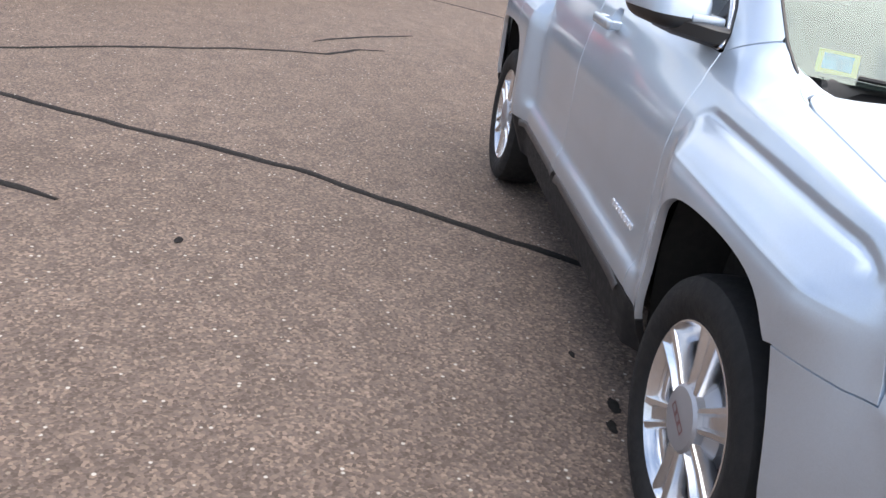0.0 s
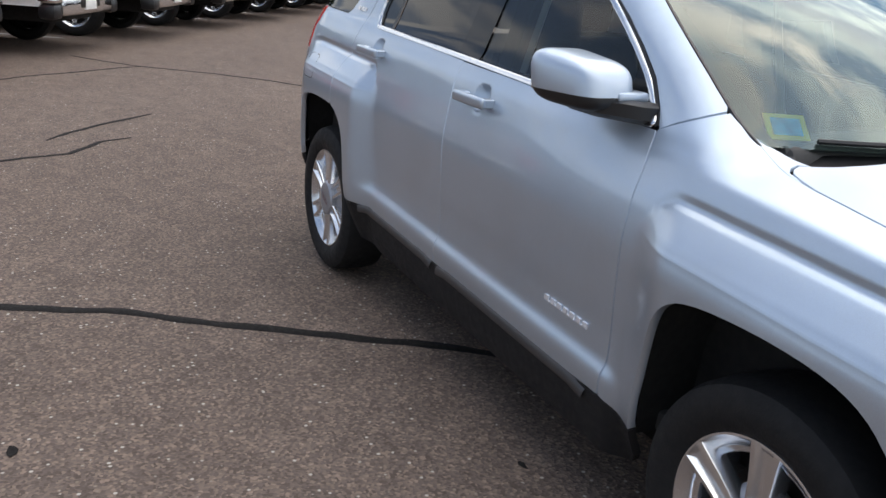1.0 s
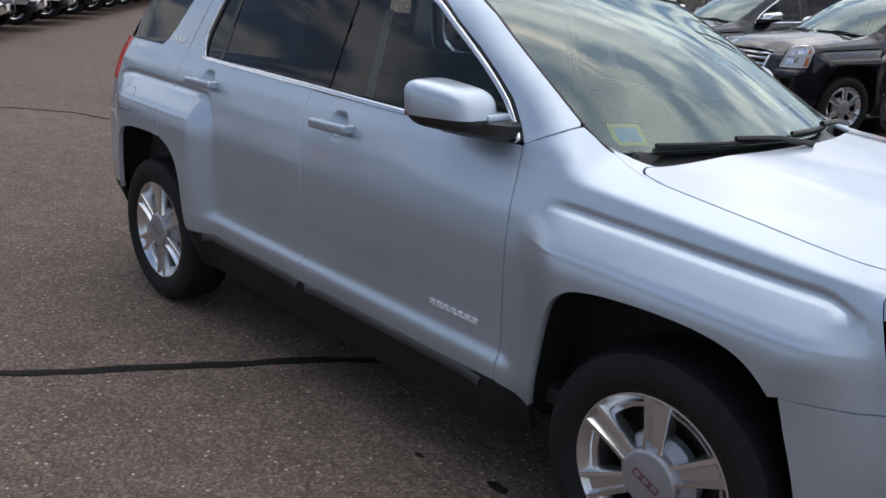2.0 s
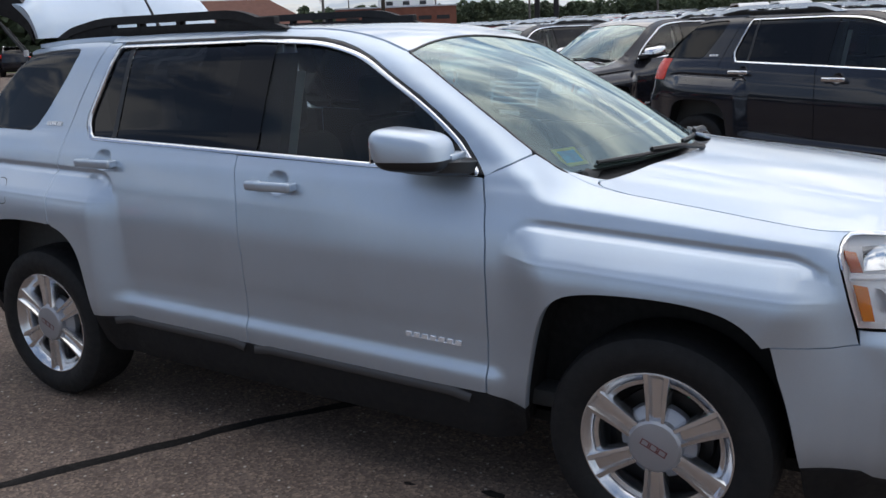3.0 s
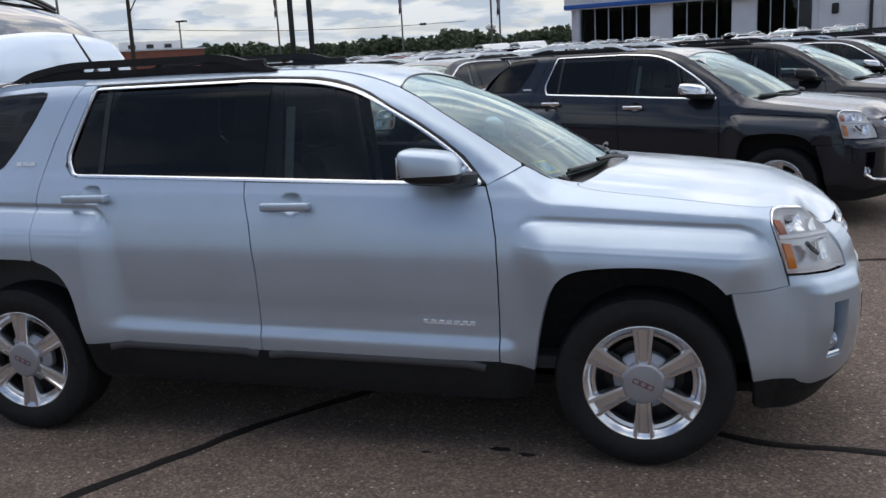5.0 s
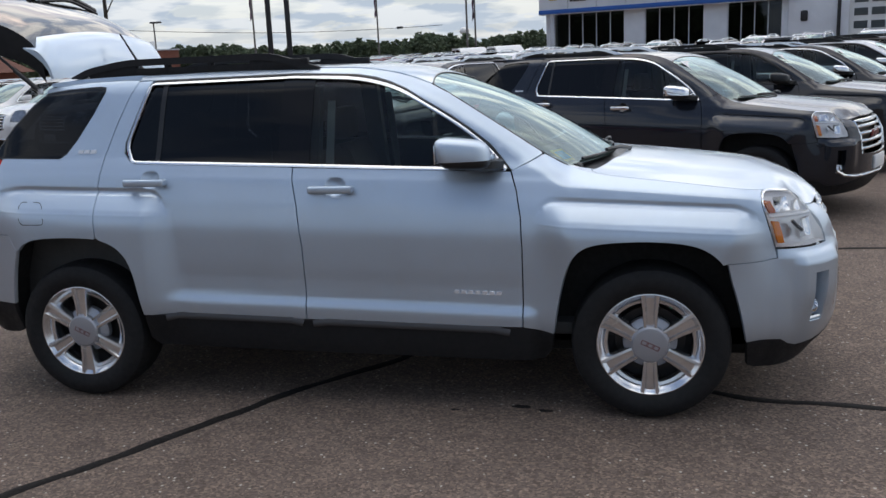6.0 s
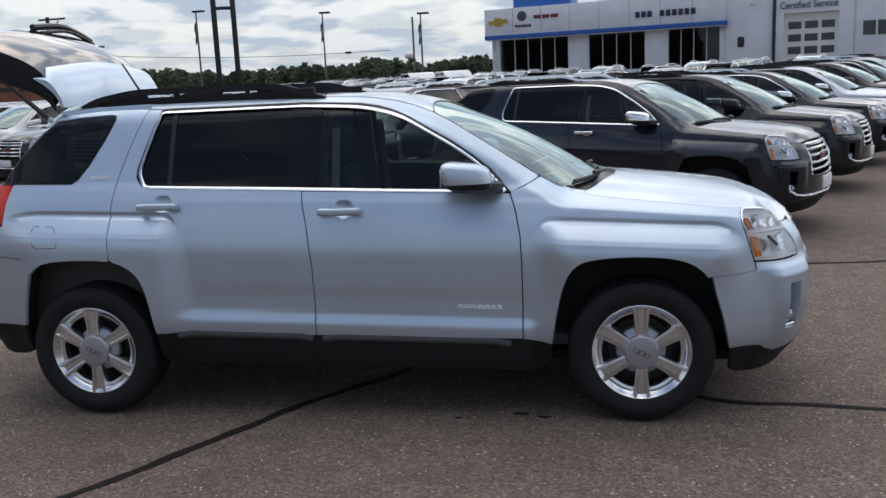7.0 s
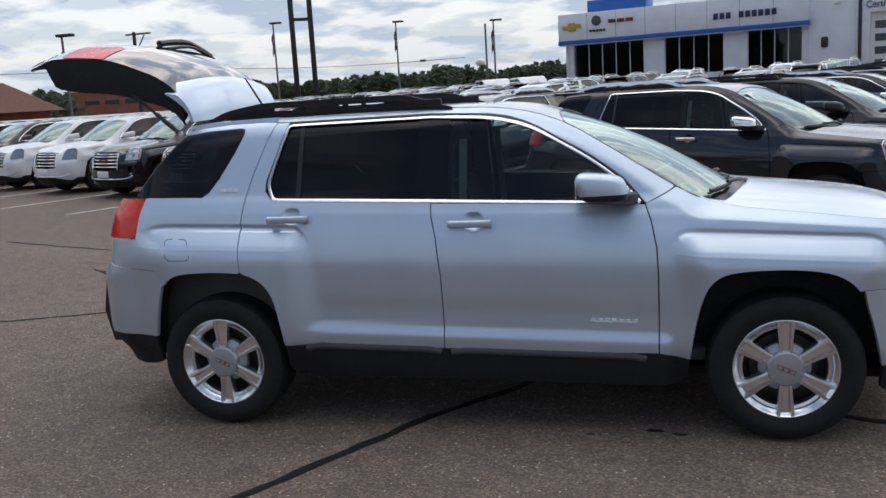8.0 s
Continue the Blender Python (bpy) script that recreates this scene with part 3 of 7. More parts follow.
def skin(name, poly, step, place, normal, mat, parent, label="", off=0.0, lip=0.022, gap=0.0025, mirror=False, extra=(), hole=None):
    """A curved sheet with an inturned lip: the flat outline laid on a surface. mirror: the same on the other side. hole: a slot through it."""
    if gap:
        poly = inset(poly, gap)
    if hole:
        extra = list(extra) + [(0, hole[0]), (0, hole[1]), (1, hole[2]), (1, hole[3])]
    cells = grid_cells(poly, step, extra)
    if hole:
        cut_out = [f for f in cells.faces if hole[0] < f.calc_center_median().x < hole[1] and hole[2] < f.calc_center_median().y < hole[3]]
        bmesh.ops.delete(cells, geom=cut_out, context="FACES")
    verts, norms, faces = [], [], []
    index = {}
    for v in cells.verts:
        index[v] = len(verts)
        n = normal(v.co.x, v.co.y)
        verts.append(place(v.co.x, v.co.y) + n * off)
        norms.append(n)
    flip = None
    for f in cells.faces:
        ids = [index[v] for v in f.verts]
        if flip is None:
            a, b, c = verts[ids[0]], verts[ids[1]], verts[ids[2]]
            flip = sum(((verts[ids[i]] - a).cross(verts[ids[(i + 1) % len(ids)]] - a)).dot(norms[ids[0]]) for i in range(len(ids))) < 0
        faces.append(ids[::-1] if flip else ids)
    if lip:
        for e in cells.edges:
            if len(e.link_faces) == 1:
                va, vb = e.verts
                f = e.link_faces[0]
                order = list(f.verts)
                i = order.index(va)
                if order[(i + 1) % len(order)] is not vb:
                    va, vb = vb, va
                pa, pb = verts[index[va]], verts[index[vb]]
                na, nb = norms[index[va]], norms[index[vb]]
                out = (pb - pa).cross(na) * (-1 if flip else 1)
                out = out.normalized() if out.length > 1e-9 else na
                base = len(verts)
                verts.extend((pa, pb, pb - nb * lip, pa - na * lip))
                norms.extend(((na * 0.6 + out).normalized(), (nb * 0.6 + out).normalized(), out, out))
                ids = [base + 1, base, base + 3, base + 2]
                faces.append(ids[::-1] if flip else ids)
    cells.free()
    made = []
    for m in (1, -1) if mirror else (1,):
        me = bpy.data.meshes.new(name)
        me.from_pydata([(v.x, v.y * m, v.z) for v in verts], [], faces if m == 1 else [f[::-1] for f in faces])
        for p in me.polygons:
            p.use_smooth = True
        me.normals_split_custom_set_from_vertices([(n.x, n.y * m, n.z) for n in norms])
        made.append(mesh_object(name, me, mat, parent if not isinstance(parent, (list, tuple)) else parent[0 if m == 1 else 1], label))
    return made


def surface(name, fn, nu, nv, mat, parent, label="", outward=(0, 0, 1)):
    """A sheet fn(u, v), u and v from 0 to 1, that faces outward."""
    bm = bmesh.new()
    g = [[bm.verts.new(fn(i / nu, j / nv)) for j in range(nv + 1)] for i in range(nu + 1)]
    for i in range(nu):
        for j in range(nv):
            bm.faces.new((g[i][j], g[i + 1][j], g[i + 1][j + 1], g[i][j + 1]))
    bm.normal_update()
    if sum((f.normal for f in bm.faces), Vector()).dot(Vector(outward)) < 0:
        bmesh.ops.reverse_faces(bm, faces=bm.faces[:])
    me = bpy.data.meshes.new(name)
    for f in bm.faces:
        f.smooth = True
    bm.to_mesh(me)
    bm.free()
    return mesh_object(name, me, mat, parent, label)


# ---- outlines on the body side, in (s, z) ----
DLO = rounded([(-1.070, 1.216, 0.025), (-1.112, 1.290, 0.04), (-1.030, 1.590, 0.02), (-0.26, 1.594, 0), (0.06, 1.576, 0.10), (0.21, 1.540, 0.06), (0.29, 1.507, 0.04), (0.39, 1.449, 0.05), (0.516, 1.378, 0.05), (0.614, 1.313, 0.05), (0.702, 1.245, 0.05), (0.764, 1.178, 0.04), (0.794, 1.147, 0.016), (-0.22, 1.186, 0)])
DLO = [lean(a, b) for a, b in DLO]
ARCH_F = [(1.000, 0.395), (1.022, 0.55), (1.060, 0.705), (1.105, 0.785), (1.185, 0.826), (1.40, 0.838), (1.585, 0.826), (1.685, 0.785), (1.752, 0.700), (1.800, 0.550), (1.835, 0.385)]
ARCH_R = [(-1.815, 0.365), (-1.790, 0.55), (-1.742, 0.740), (-1.690, 0.815), (-1.605, 0.850), (-1.42, 0.858), (-1.240, 0.850), (-1.140, 0.805), (-1.080, 0.720), (-1.050, 0.55), (-1.036, 0.445)]


def softened(points, rounds=2):
    """An open outline with its corners cut away in turn."""
    for _ in range(rounds):
        out = [points[0]]
        for a, b in zip(points, points[1:]):
            out += [(a[0] * 0.75 + b[0] * 0.25, a[1] * 0.75 + b[1] * 0.25), (a[0] * 0.25 + b[0] * 0.75, a[1] * 0.25 + b[1] * 0.75)]
        points = out + [points[-1]]
    return points


ARCH_F, ARCH_R = softened(ARCH_F), softened(ARCH_R)


def arch_part(arch, lo, hi):
    return [p for p in arch if lo <= p[0] <= hi]


def outlines():
    o = {}
    o["front_door"] = [(-0.190, 0.444), (-0.190, 0.60), (-0.192, 0.80), (-0.200, 1.00), (-0.218, 1.12), (-0.222, 1.176), (0.10, 1.166), (0.45, 1.153), (0.78, 1.139), (0.812, 1.138),
                       (0.838, 1.06), (0.856, 0.94), (0.860, 0.80), (0.860, 0.60), (0.857, 0.425), (0.40, 0.431)]
    o["rear_door"] = [(-0.194, 0.444), (-0.194, 0.60), (-0.196, 0.80), (-0.204, 1.00), (-0.222, 1.12), (-0.226, 1.178), (-0.60, 1.194), (-1.045, 1.209), (-1.085, 1.222), (-1.122, 1.262), (-1.124, 1.31),
                      (-1.040, 1.604), (-1.112, 1.604), (-1.150, 1.50), (-1.195, 1.36), (-1.225, 1.24), (-1.238, 1.10), (-1.244, 0.96), (-1.252, 0.856),
                      *arch_part(ARCH_R, -1.246, -1.037), (-1.036, 0.462), (-0.90, 0.464), (-0.55, 0.454)]
    o["fender"] = [(0.861, 0.425), (0.864, 0.60), (0.864, 0.80), (0.860, 0.94), (0.842, 1.06), (0.816, 1.140), (0.86, 1.160), (0.90, 1.178), (0.935, 1.193), (0.953, 1.200)] + \
                  [(s, TOP(s) - 0.002) for s in (1.02, 1.05, 1.08, 1.12, 1.16, 1.20, 1.28, 1.36, 1.44, 1.52, 1.60, 1.68, 1.76, 1.84, 1.90, 1.935)] + \
                  [(1.955, 1.0265), (1.931, 1.0200), (1.913, 1.008), (1.9015, 0.985), (1.909, 0.95), (1.935, 0.86), (1.958, 0.785), (1.968, 0.747), (1.90, 0.737), (1.746, 0.737)] + arch_part(ARCH_F, 0.9, 1.728)[::-1] + [(0.985, 0.400)]
    lamp = [(1.956, 1.0245), (2.00, 1.0245), (2.05, 1.0220), (2.12, 1.0165), (2.183, 0.999), (2.243, 0.930), (2.274, 0.83), (2.280, 0.785), (2.15, 0.782), (2.05, 0.785), (1.964, 0.790), (1.940, 0.86), (1.914, 0.95), (1.9065, 0.985), (1.917, 1.0055), (1.934, 1.0165)]
    o["headlight"] = lamp
    o["fascia"] = [(1.838, 0.375)] + arch_part(ARCH_F, 1.758, 1.833)[::-1] + [(1.7475, 0.7355), (1.90, 0.7355), (1.970, 0.7455), (1.968, 0.784), (2.05, 0.780), (2.15, 0.777), (2.285, 0.780), (2.280, 0.83),
                   (2.252, 0.920)] + [(s, TOP(s) - 0.004) for s in (2.270, 2.30, 2.36, 2.42)] + \
                  [(2.43, 0.90), (2.44, 0.80), (2.45, 0.66), (2.52, 0.610), (2.65, 0.600), (FRONT_END, 0.598), (FRONT_END, 0.400), (2.60, 0.395), (2.40, 0.375), (2.20, 0.335), (2.10, 0.330), (2.04, 0.350), (2.00, 0.375), (1.90, 0.380)]
    o["air_dam"] = [(1.842, 0.371), (1.90, 0.376), (2.00, 0.371), (2.04, 0.346), (2.10, 0.326), (2.20, 0.331), (2.40, 0.371), (2.60, 0.391), (FRONT_END, 0.396), (FRONT_END, 0.24), (2.40, 0.235), (2.10, 0.225), (1.90, 0.235), (1.862, 0.25)]
    o["quarter"] = [(-1.256, 0.858), (-1.248, 0.96), (-1.242, 1.10), (-1.229, 1.24), (-1.199, 1.36), (-1.154, 1.50), (-1.116, 1.608), (-1.20, 1.612), (-1.40, 1.609), (-1.64, 1.590), (-1.655, 1.578), (-1.63, 1.566), (-1.50, 1.580),
                    (-1.320, 1.588), (-1.286, 1.582), (-1.282, 1.556), (-1.325, 1.46), (-1.395, 1.33), (-1.445, 1.262), (-1.480, 1.240), (-1.60, 1.243), (-1.80, 1.247), (-1.838, 1.246), (-1.850, 1.18), (-1.872, 1.05), (-1.875, 1.036),
                    (-2.00, 1.034), (-2.10, 1.032), (-2.12, 0.90), (-2.10, 0.885), (-1.95, 0.872), (-1.765, 0.866), (-1.722, 0.79)] + arch_part(ARCH_R, -1.715, -1.262)
    o["tail_lamp"] = rounded([(-1.842, 1.244, 0.02), (-1.878, 1.040, 0.015), (-2.16, 1.036, 0.02), (-2.115, 1.244, 0.03)])
    o["quarter_glass"] = [(-1.290, 1.578), (-1.330, 1.582), (-1.50, 1.575), (-1.62, 1.562), (-1.70, 1.50), (-1.80, 1.40), (-1.88, 1.31), (-1.93, 1.252), (-1.80, 1.250), (-1.60, 1.247), (-1.484, 1.244), (-1.450, 1.268), (-1.400, 1.335), (-1.330, 1.462), (-1.288, 1.556)]
    o["rear_bumper"] = [(-1.800, 0.50)] + arch_part(ARCH_R, -1.798, -1.728) + [(-1.722, 0.785), (-1.762, 0.862), (-1.95, 0.868), (-2.10, 0.881), (-2.125, 0.896), (-2.30, 0.80), (-2.45, 0.78), (-REAR_END, 0.78), (-REAR_END, 0.50), (-2.30, 0.498), (-2.10, 0.495)]
    o["rear_cladding"] = [(-1.803, 0.496), (-2.10, 0.491), (-2.30, 0.494), (-REAR_END, 0.496), (-REAR_END, 0.34), (-2.20, 0.31), (-2.00, 0.305), (-1.89, 0.315), (-1.83, 0.335), (-1.818, 0.36)]
    o["rocker"] = [(-1.034, 0.458), (-0.90, 0.460), (-0.55, 0.450), (-0.19, 0.440), (0.40, 0.427), (0.857, 0.421), (0.985, 0.396), (1.000, 0.392), (0.985, 0.30), (0.95, 0.255), (0.40, 0.26), (-0.60, 0.275), (-1.00, 0.285), (-1.045, 0.33)]
    # the strip over the door windows, the front pillar and the roof edge
    edge = [(s, TOP(s) - 0.003) for s in (-1.116, -1.00, -0.80, -0.60, -0.40, -0.20, 0.0, 0.10, 0.20, 0.30, 0.41, 0.50, 0.60, 0.70, 0.80, 0.88, 0.935)]
    o["side_rail"] = [(-1.116, 1.609), (-1.036, 1.607), (-0.26, 1.611), (0.04, 1.596), (0.14, 1.579), (0.22, 1.555), (0.30, 1.521), (0.40, 1.463), (0.528, 1.392), (0.628, 1.326), (0.718, 1.257), (0.780, 1.187), (0.820, 1.141), (0.86, 1.164), (0.90, 1.182), (0.932, 1.196), (0.944, 1.202)] + edge[::-1]
    return {key: [lean(a, b) for a, b in poly] for key, poly in o.items()}


OUT = outlines()


FOG_SLOT = (2.140, 2.222, 0.440, 0.668)


def hood_edge_points():
    return [side_point(s, TOP(s) - 0.002) for s in [1.00 + 0.04 * k for k in range(37)] + [2.46, 2.52, 2.60, 2.68, FRONT_END]]


HOOD_RIM = hood_edge_points()
HOOD_START = 5
HOOD_KNOTS = [HOOD_RIM[k] for k in (0, 2, 5, 10, 14, 18, 21, 24, 26, 28, 30, 32, 34, 36, 38, 40, -1)]
HOOD_Y = Curve([(p.x, -p.y) for p in HOOD_KNOTS])
HOOD_Z = Curve([(p.x, p.z) for p in HOOD_KNOTS])
# along the middle the hood runs on level and drops at the nose
HOOD_MID = Curve([(1.00, 1.212), (1.20, 1.162), (1.45, 1.133), (1.70, 1.105), (1.88, 1.082), (2.00, 1.062), (2.09, 1.036), (2.16, 1.002), (2.205, 0.966), (2.24, 0.930)])


def hood_point(x, y):
    w = max(0.50, HOOD_Y(min(x, HOOD_RIM[-1].x)))
    t = min(1.0, abs(y) / w)
    dome = 0.70 * (1 - t * t) + 0.30 * (1 - smooth_step(0.50, 0.84, t))
    rim = HOOD_Z(min(x, HOOD_RIM[-1].x))
    return Vector((x, y, rim + max(0.0, HOOD_MID(x) - rim) * dome))


def map_normal(fn):
    def normal(x, y):
        e = 0.004
        n = (fn(x + e, y) - fn(x - e, y)).cross(fn(x, y + e) - fn(x, y - e))
        return n.normalized() if n.z > 0 else -n.normalized()
    return normal


def roof_point(x, y):
    w = -side_point(min(x, 0.41), TOP(min(x, 0.41)) - 0.003).y
    t = min(1.2, abs(y) / w)
    c = 0.012 * (1 - t * t)
    z = TOP(x) if x <= 0.41 else TOP(0.41) - 0.50 * (x - 0.41)
    # across the front edge the middle stands higher than the pillars
    z += c + 0.006 * smooth_step(-0.2, 0.4, x) * (1 - t * t)
    return Vector((x, y, z))


def screen_point(u, v):
    """The windscreen: u across, v from its foot to its head; its sides lie along the pillars."""
    k = 2 * u - 1
    s = 1.060 - 0.645 * v
    e = side_point(s, TOP(s) - 0.003)
    bulge = 0.045 * math.sin(math.pi * v)
    c = Vector((1.262, 0, 1.146)).lerp(roof_point(0.348, 0.0) + Vector((0.004, 0, -0.003)), v) + Vector((0.45 * bulge, 0, 0.8 * bulge))
    q = k * k
    return Vector((c.x * (1 - q) + (e.x + 0.004) * q, k * (abs(e.y) - 0.002), c.z * (1 - q) + (e.z - 0.003) * q))


def strip_on_side(name, path, width, off, mat, parent, mirror=True, label="", thick=0.006, tilt=0.0):
    """A band that follows a path (s, z) on the body side, standing proud of it."""
    bm_list = []
    for m in (1, -1) if mirror else (1,):
        bm = bmesh.new()
        rows = []
        for i, (s, z) in enumerate(path):
            a, b = path[max(i - 1, 0)], path[min(i + 1, len(path) - 1)]
            t = Vector((b[0] - a[0], b[1] - a[1])).normalized()
            q = Vector((-t.y, t.x)) * width * 0.5
            ring = []
            for k, h in ((-1, 0.0), (-0.6, thick), (0.6, thick), (1, 0.0)):
                p = side_point(s + q.x * k, z + q.y * k, off + h - tilt * (k + 1))
                ring.append(bm.verts.new((p.x, p.y * m, p.z)))
            rows.append(ring)
        for a, b in zip(rows, rows[1:]):
            for k in range(3):
                bm.faces.new((a[k], a[k + 1], b[k + 1], b[k]))
        bm_list.append(part(name, bm, mat, parent[0 if m == 1 else 1] if isinstance(parent, (list, tuple)) else parent, label, 50))
    return bm_list


def badge(name, bars, width, parents, label):
    """Raised plain bars on a thin common foot, one badge on each side of the car."""
    for m, holder in zip((1, -1), parents):
        bm = bmesh.new()
        low, top = [], []
        for n, ((s0, z0), (s1, z1)) in enumerate(bars):
            low += [(s0, z0 - width / 2), (s1, z1 - width / 2)]
            top += [(s0, z0 - width * 0.40), (s0 + 0.002, z0 + width / 2), (s1 + 0.002, z1 + width / 2), (s1, z1 - width * 0.40)]
        ring = low[:1] + low[-1:] + top[::-1]
        front = [side_point(s, z, 0.005) for s, z in ring]
        back = [side_point(s, z, 0.0) for s, z in ring]
        a = [bm.verts.new((p.x, p.y * m, p.z)) for p in front]
        b = [bm.verts.new((p.x, p.y * m, p.z)) for p in back]
        bm.faces.new(a if m == 1 else a[::-1])
        for i in range(len(a)):
            k = (i + 1) % len(a)
            f = (a[k], a[i], b[i], b[k])
            bm.faces.new(f if m == 1 else f[::-1])
        part(name, bm, BADGE, holder, label)


def wheel(root, x, y, out, detail=1):
    """An alloy wheel with its tyre; out is the side it faces (-1 right, 1 left)."""
    n = 64 if detail else 24
    o = lambda d: y + out * d
    z = 0.355
    rim = lathe(bmesh.new(), [(0.184, o(-0.12)), (0.186, o(-0.034)), (0.190, o(-0.022)), (0.204, o(-0.018)), (0.209, o(-0.006)), (0.223, o(0.003)), (0.232, o(0.013)), (0.237, o(0.012)), (0.240, o(0.006)), (0.237, o(-0.01))], n, x, z)
    w = part("wheel", rim, ALLOY, root, "bright alloy wheel rim")
    tyre = lathe(bmesh.new(), [(0.231, o(-0.14)), (0.231, o(0.000)), (0.245, o(0.016)), (0.285, o(0.028)), (0.318, o(0.024)), (0.342, o(0.008)), (0.352, o(-0.018)), (0.355, o(-0.07)), (0.355, o(-0.13)), (0.350, o(-0.185)), (0.30, o(-0.215)), (0.24, o(-0.20))], n, x, z)
    part("tyre", tyre, RUBBER, w, "black rubber tyre")
    if not detail:
        face = lathe(bmesh.new(), [(0.0, o(0.012)), (0.05, o(0.012)), (0.068, o(0.0)), (0.07, o(-0.04))], 16, x, z)
        for k in range(6):
            a = math.pi / 2 + k * math.pi / 3
            p, q = [[face.verts.new((x + r * math.cos(a) - u * math.sin(a), o(d), z + r * math.sin(a) + u * math.cos(a))) for u, d in ((-h, -0.03), (-h, 0.0), (h, 0.0), (h, -0.03))] for r, h in ((0.05, 0.034), (0.225, 0.038))]
            for i in range(3):
                face.faces.new((p[i], p[i + 1], q[i + 1], q[i]))
        bright = len(face.faces)
        # dark disc behind the spokes, its colour standing for the shade there
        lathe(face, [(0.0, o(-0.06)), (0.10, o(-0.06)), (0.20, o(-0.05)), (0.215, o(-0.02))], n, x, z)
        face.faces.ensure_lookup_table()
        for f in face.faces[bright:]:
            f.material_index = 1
        part("wheel_face", face, [ALLOY, SHADED_BARREL], w)
        return w
    # barrel coloured darker than alloy, for the shade behind the spokes
    part("barrel", lathe(bmesh.new(), [(0.0, o(-0.13)), (0.06, o(-0.13)), (0.16, o(-0.125)), (0.205, o(-0.12)), (0.207, o(-0.01))], n, x, z), SHADED_BARREL, w)
    part("brake_disc", lathe(bmesh.new(), [(0.05, o(-0.085)), (0.155, o(-0.085)), (0.157, o(-0.10)), (0.05, o(-0.10))], 32, x, z), IRON, w)
    prof = [(-1.0, -0.035), (-0.97, 0.002), (-0.88, 0.009), (-0.56, 0.011), (-0.36, -0.003), (0.36, -0.003), (0.56, 0.011), (0.88, 0.009), (0.97, 0.002), (1.0, -0.035)]
    for k in range(6):
        a = math.pi / 2 + k * math.pi / 3
        bm = bmesh.new()
        rows = []
        for r, half, lift in ((0.050, 0.031, 0.000), (0.085, 0.032, 0.004), (0.14, 0.036, 0.002), (0.19, 0.041, 0.004), (0.230, 0.046, 0.006)):
            row = []
            for u, h in prof:
                lx, lz = r, u * half
                row.append(bm.verts.new((x + lx * math.cos(a) - lz * math.sin(a), o(lift + h - 0.004), z + lx * math.sin(a) + lz * math.cos(a))))
            rows.append(row)
        for p, q in zip(rows, rows[1:]):
            for i in range(len(prof) - 1):
                bm.faces.new((p[i], p[i + 1], q[i + 1], q[i]))
        part("spoke", bm, ALLOY, w, "", 28)
    part("centre_cap", lathe(bmesh.new(), [(0.0, o(0.020)), (0.05, o(0.0195)), (0.076, o(0.016)), (0.084, o(0.008)), (0.086, o(-0.012)), (0.104, o(-0.022)), (0.118, o(-0.036)), (0.121, o(-0.06))], 36, x, z), CAP_GREY, w)
    if detail:
        # plain outlined bars on the cap
        bm = bmesh.new()
        us = [-0.043, -0.039, -0.019, -0.015, -0.0135, -0.0095, 0.0095, 0.0135, 0.015, 0.019, 0.039, 0.043]
        vs = [-0.011, -0.0075, 0.0075, 0.011]
        tip = radians(24) * (-out)
        g = [[bm.verts.new((x + u * math.cos(tip) + v * math.sin(tip), o(0.0215), z - u * math.sin(tip) + v * math.cos(tip))) for v in vs] for u in us]
        for a in range(len(us) - 1):
            for c in range(3):
                rail = c != 1 or a in (0, 2, 4, 6, 8, 10)
                if rail and not (c != 1 and a in (3, 7)) or (c == 0 and a in (3, 7)):
                    bm.faces.new((g[a][c], g[a + 1][c], g[a + 1][c + 1], g[a][c + 1]))
        for v in [v for v in bm.verts if not v.link_faces]:
            bm.verts.remove(v)
        bmesh.ops.recalc_face_normals(bm, faces=bm.faces[:])
        if (bm.faces[:][0].normal.y > 0) != (out > 0):
            bmesh.ops.reverse_faces(bm, faces=bm.faces[:])
        part("cap_emblem", bm, EMBLEM, w, "plain outlined emblem bars")
        if detail > 1:
            part("valve_cap", boxed(x + 0.085, x + 0.098, min(o(-0.05), o(-0.03)), max(o(-0.05), o(-0.03)), z + 0.158, z + 0.168, 0.003), GREEN_CAP, w, "small green valve cap")
    return w


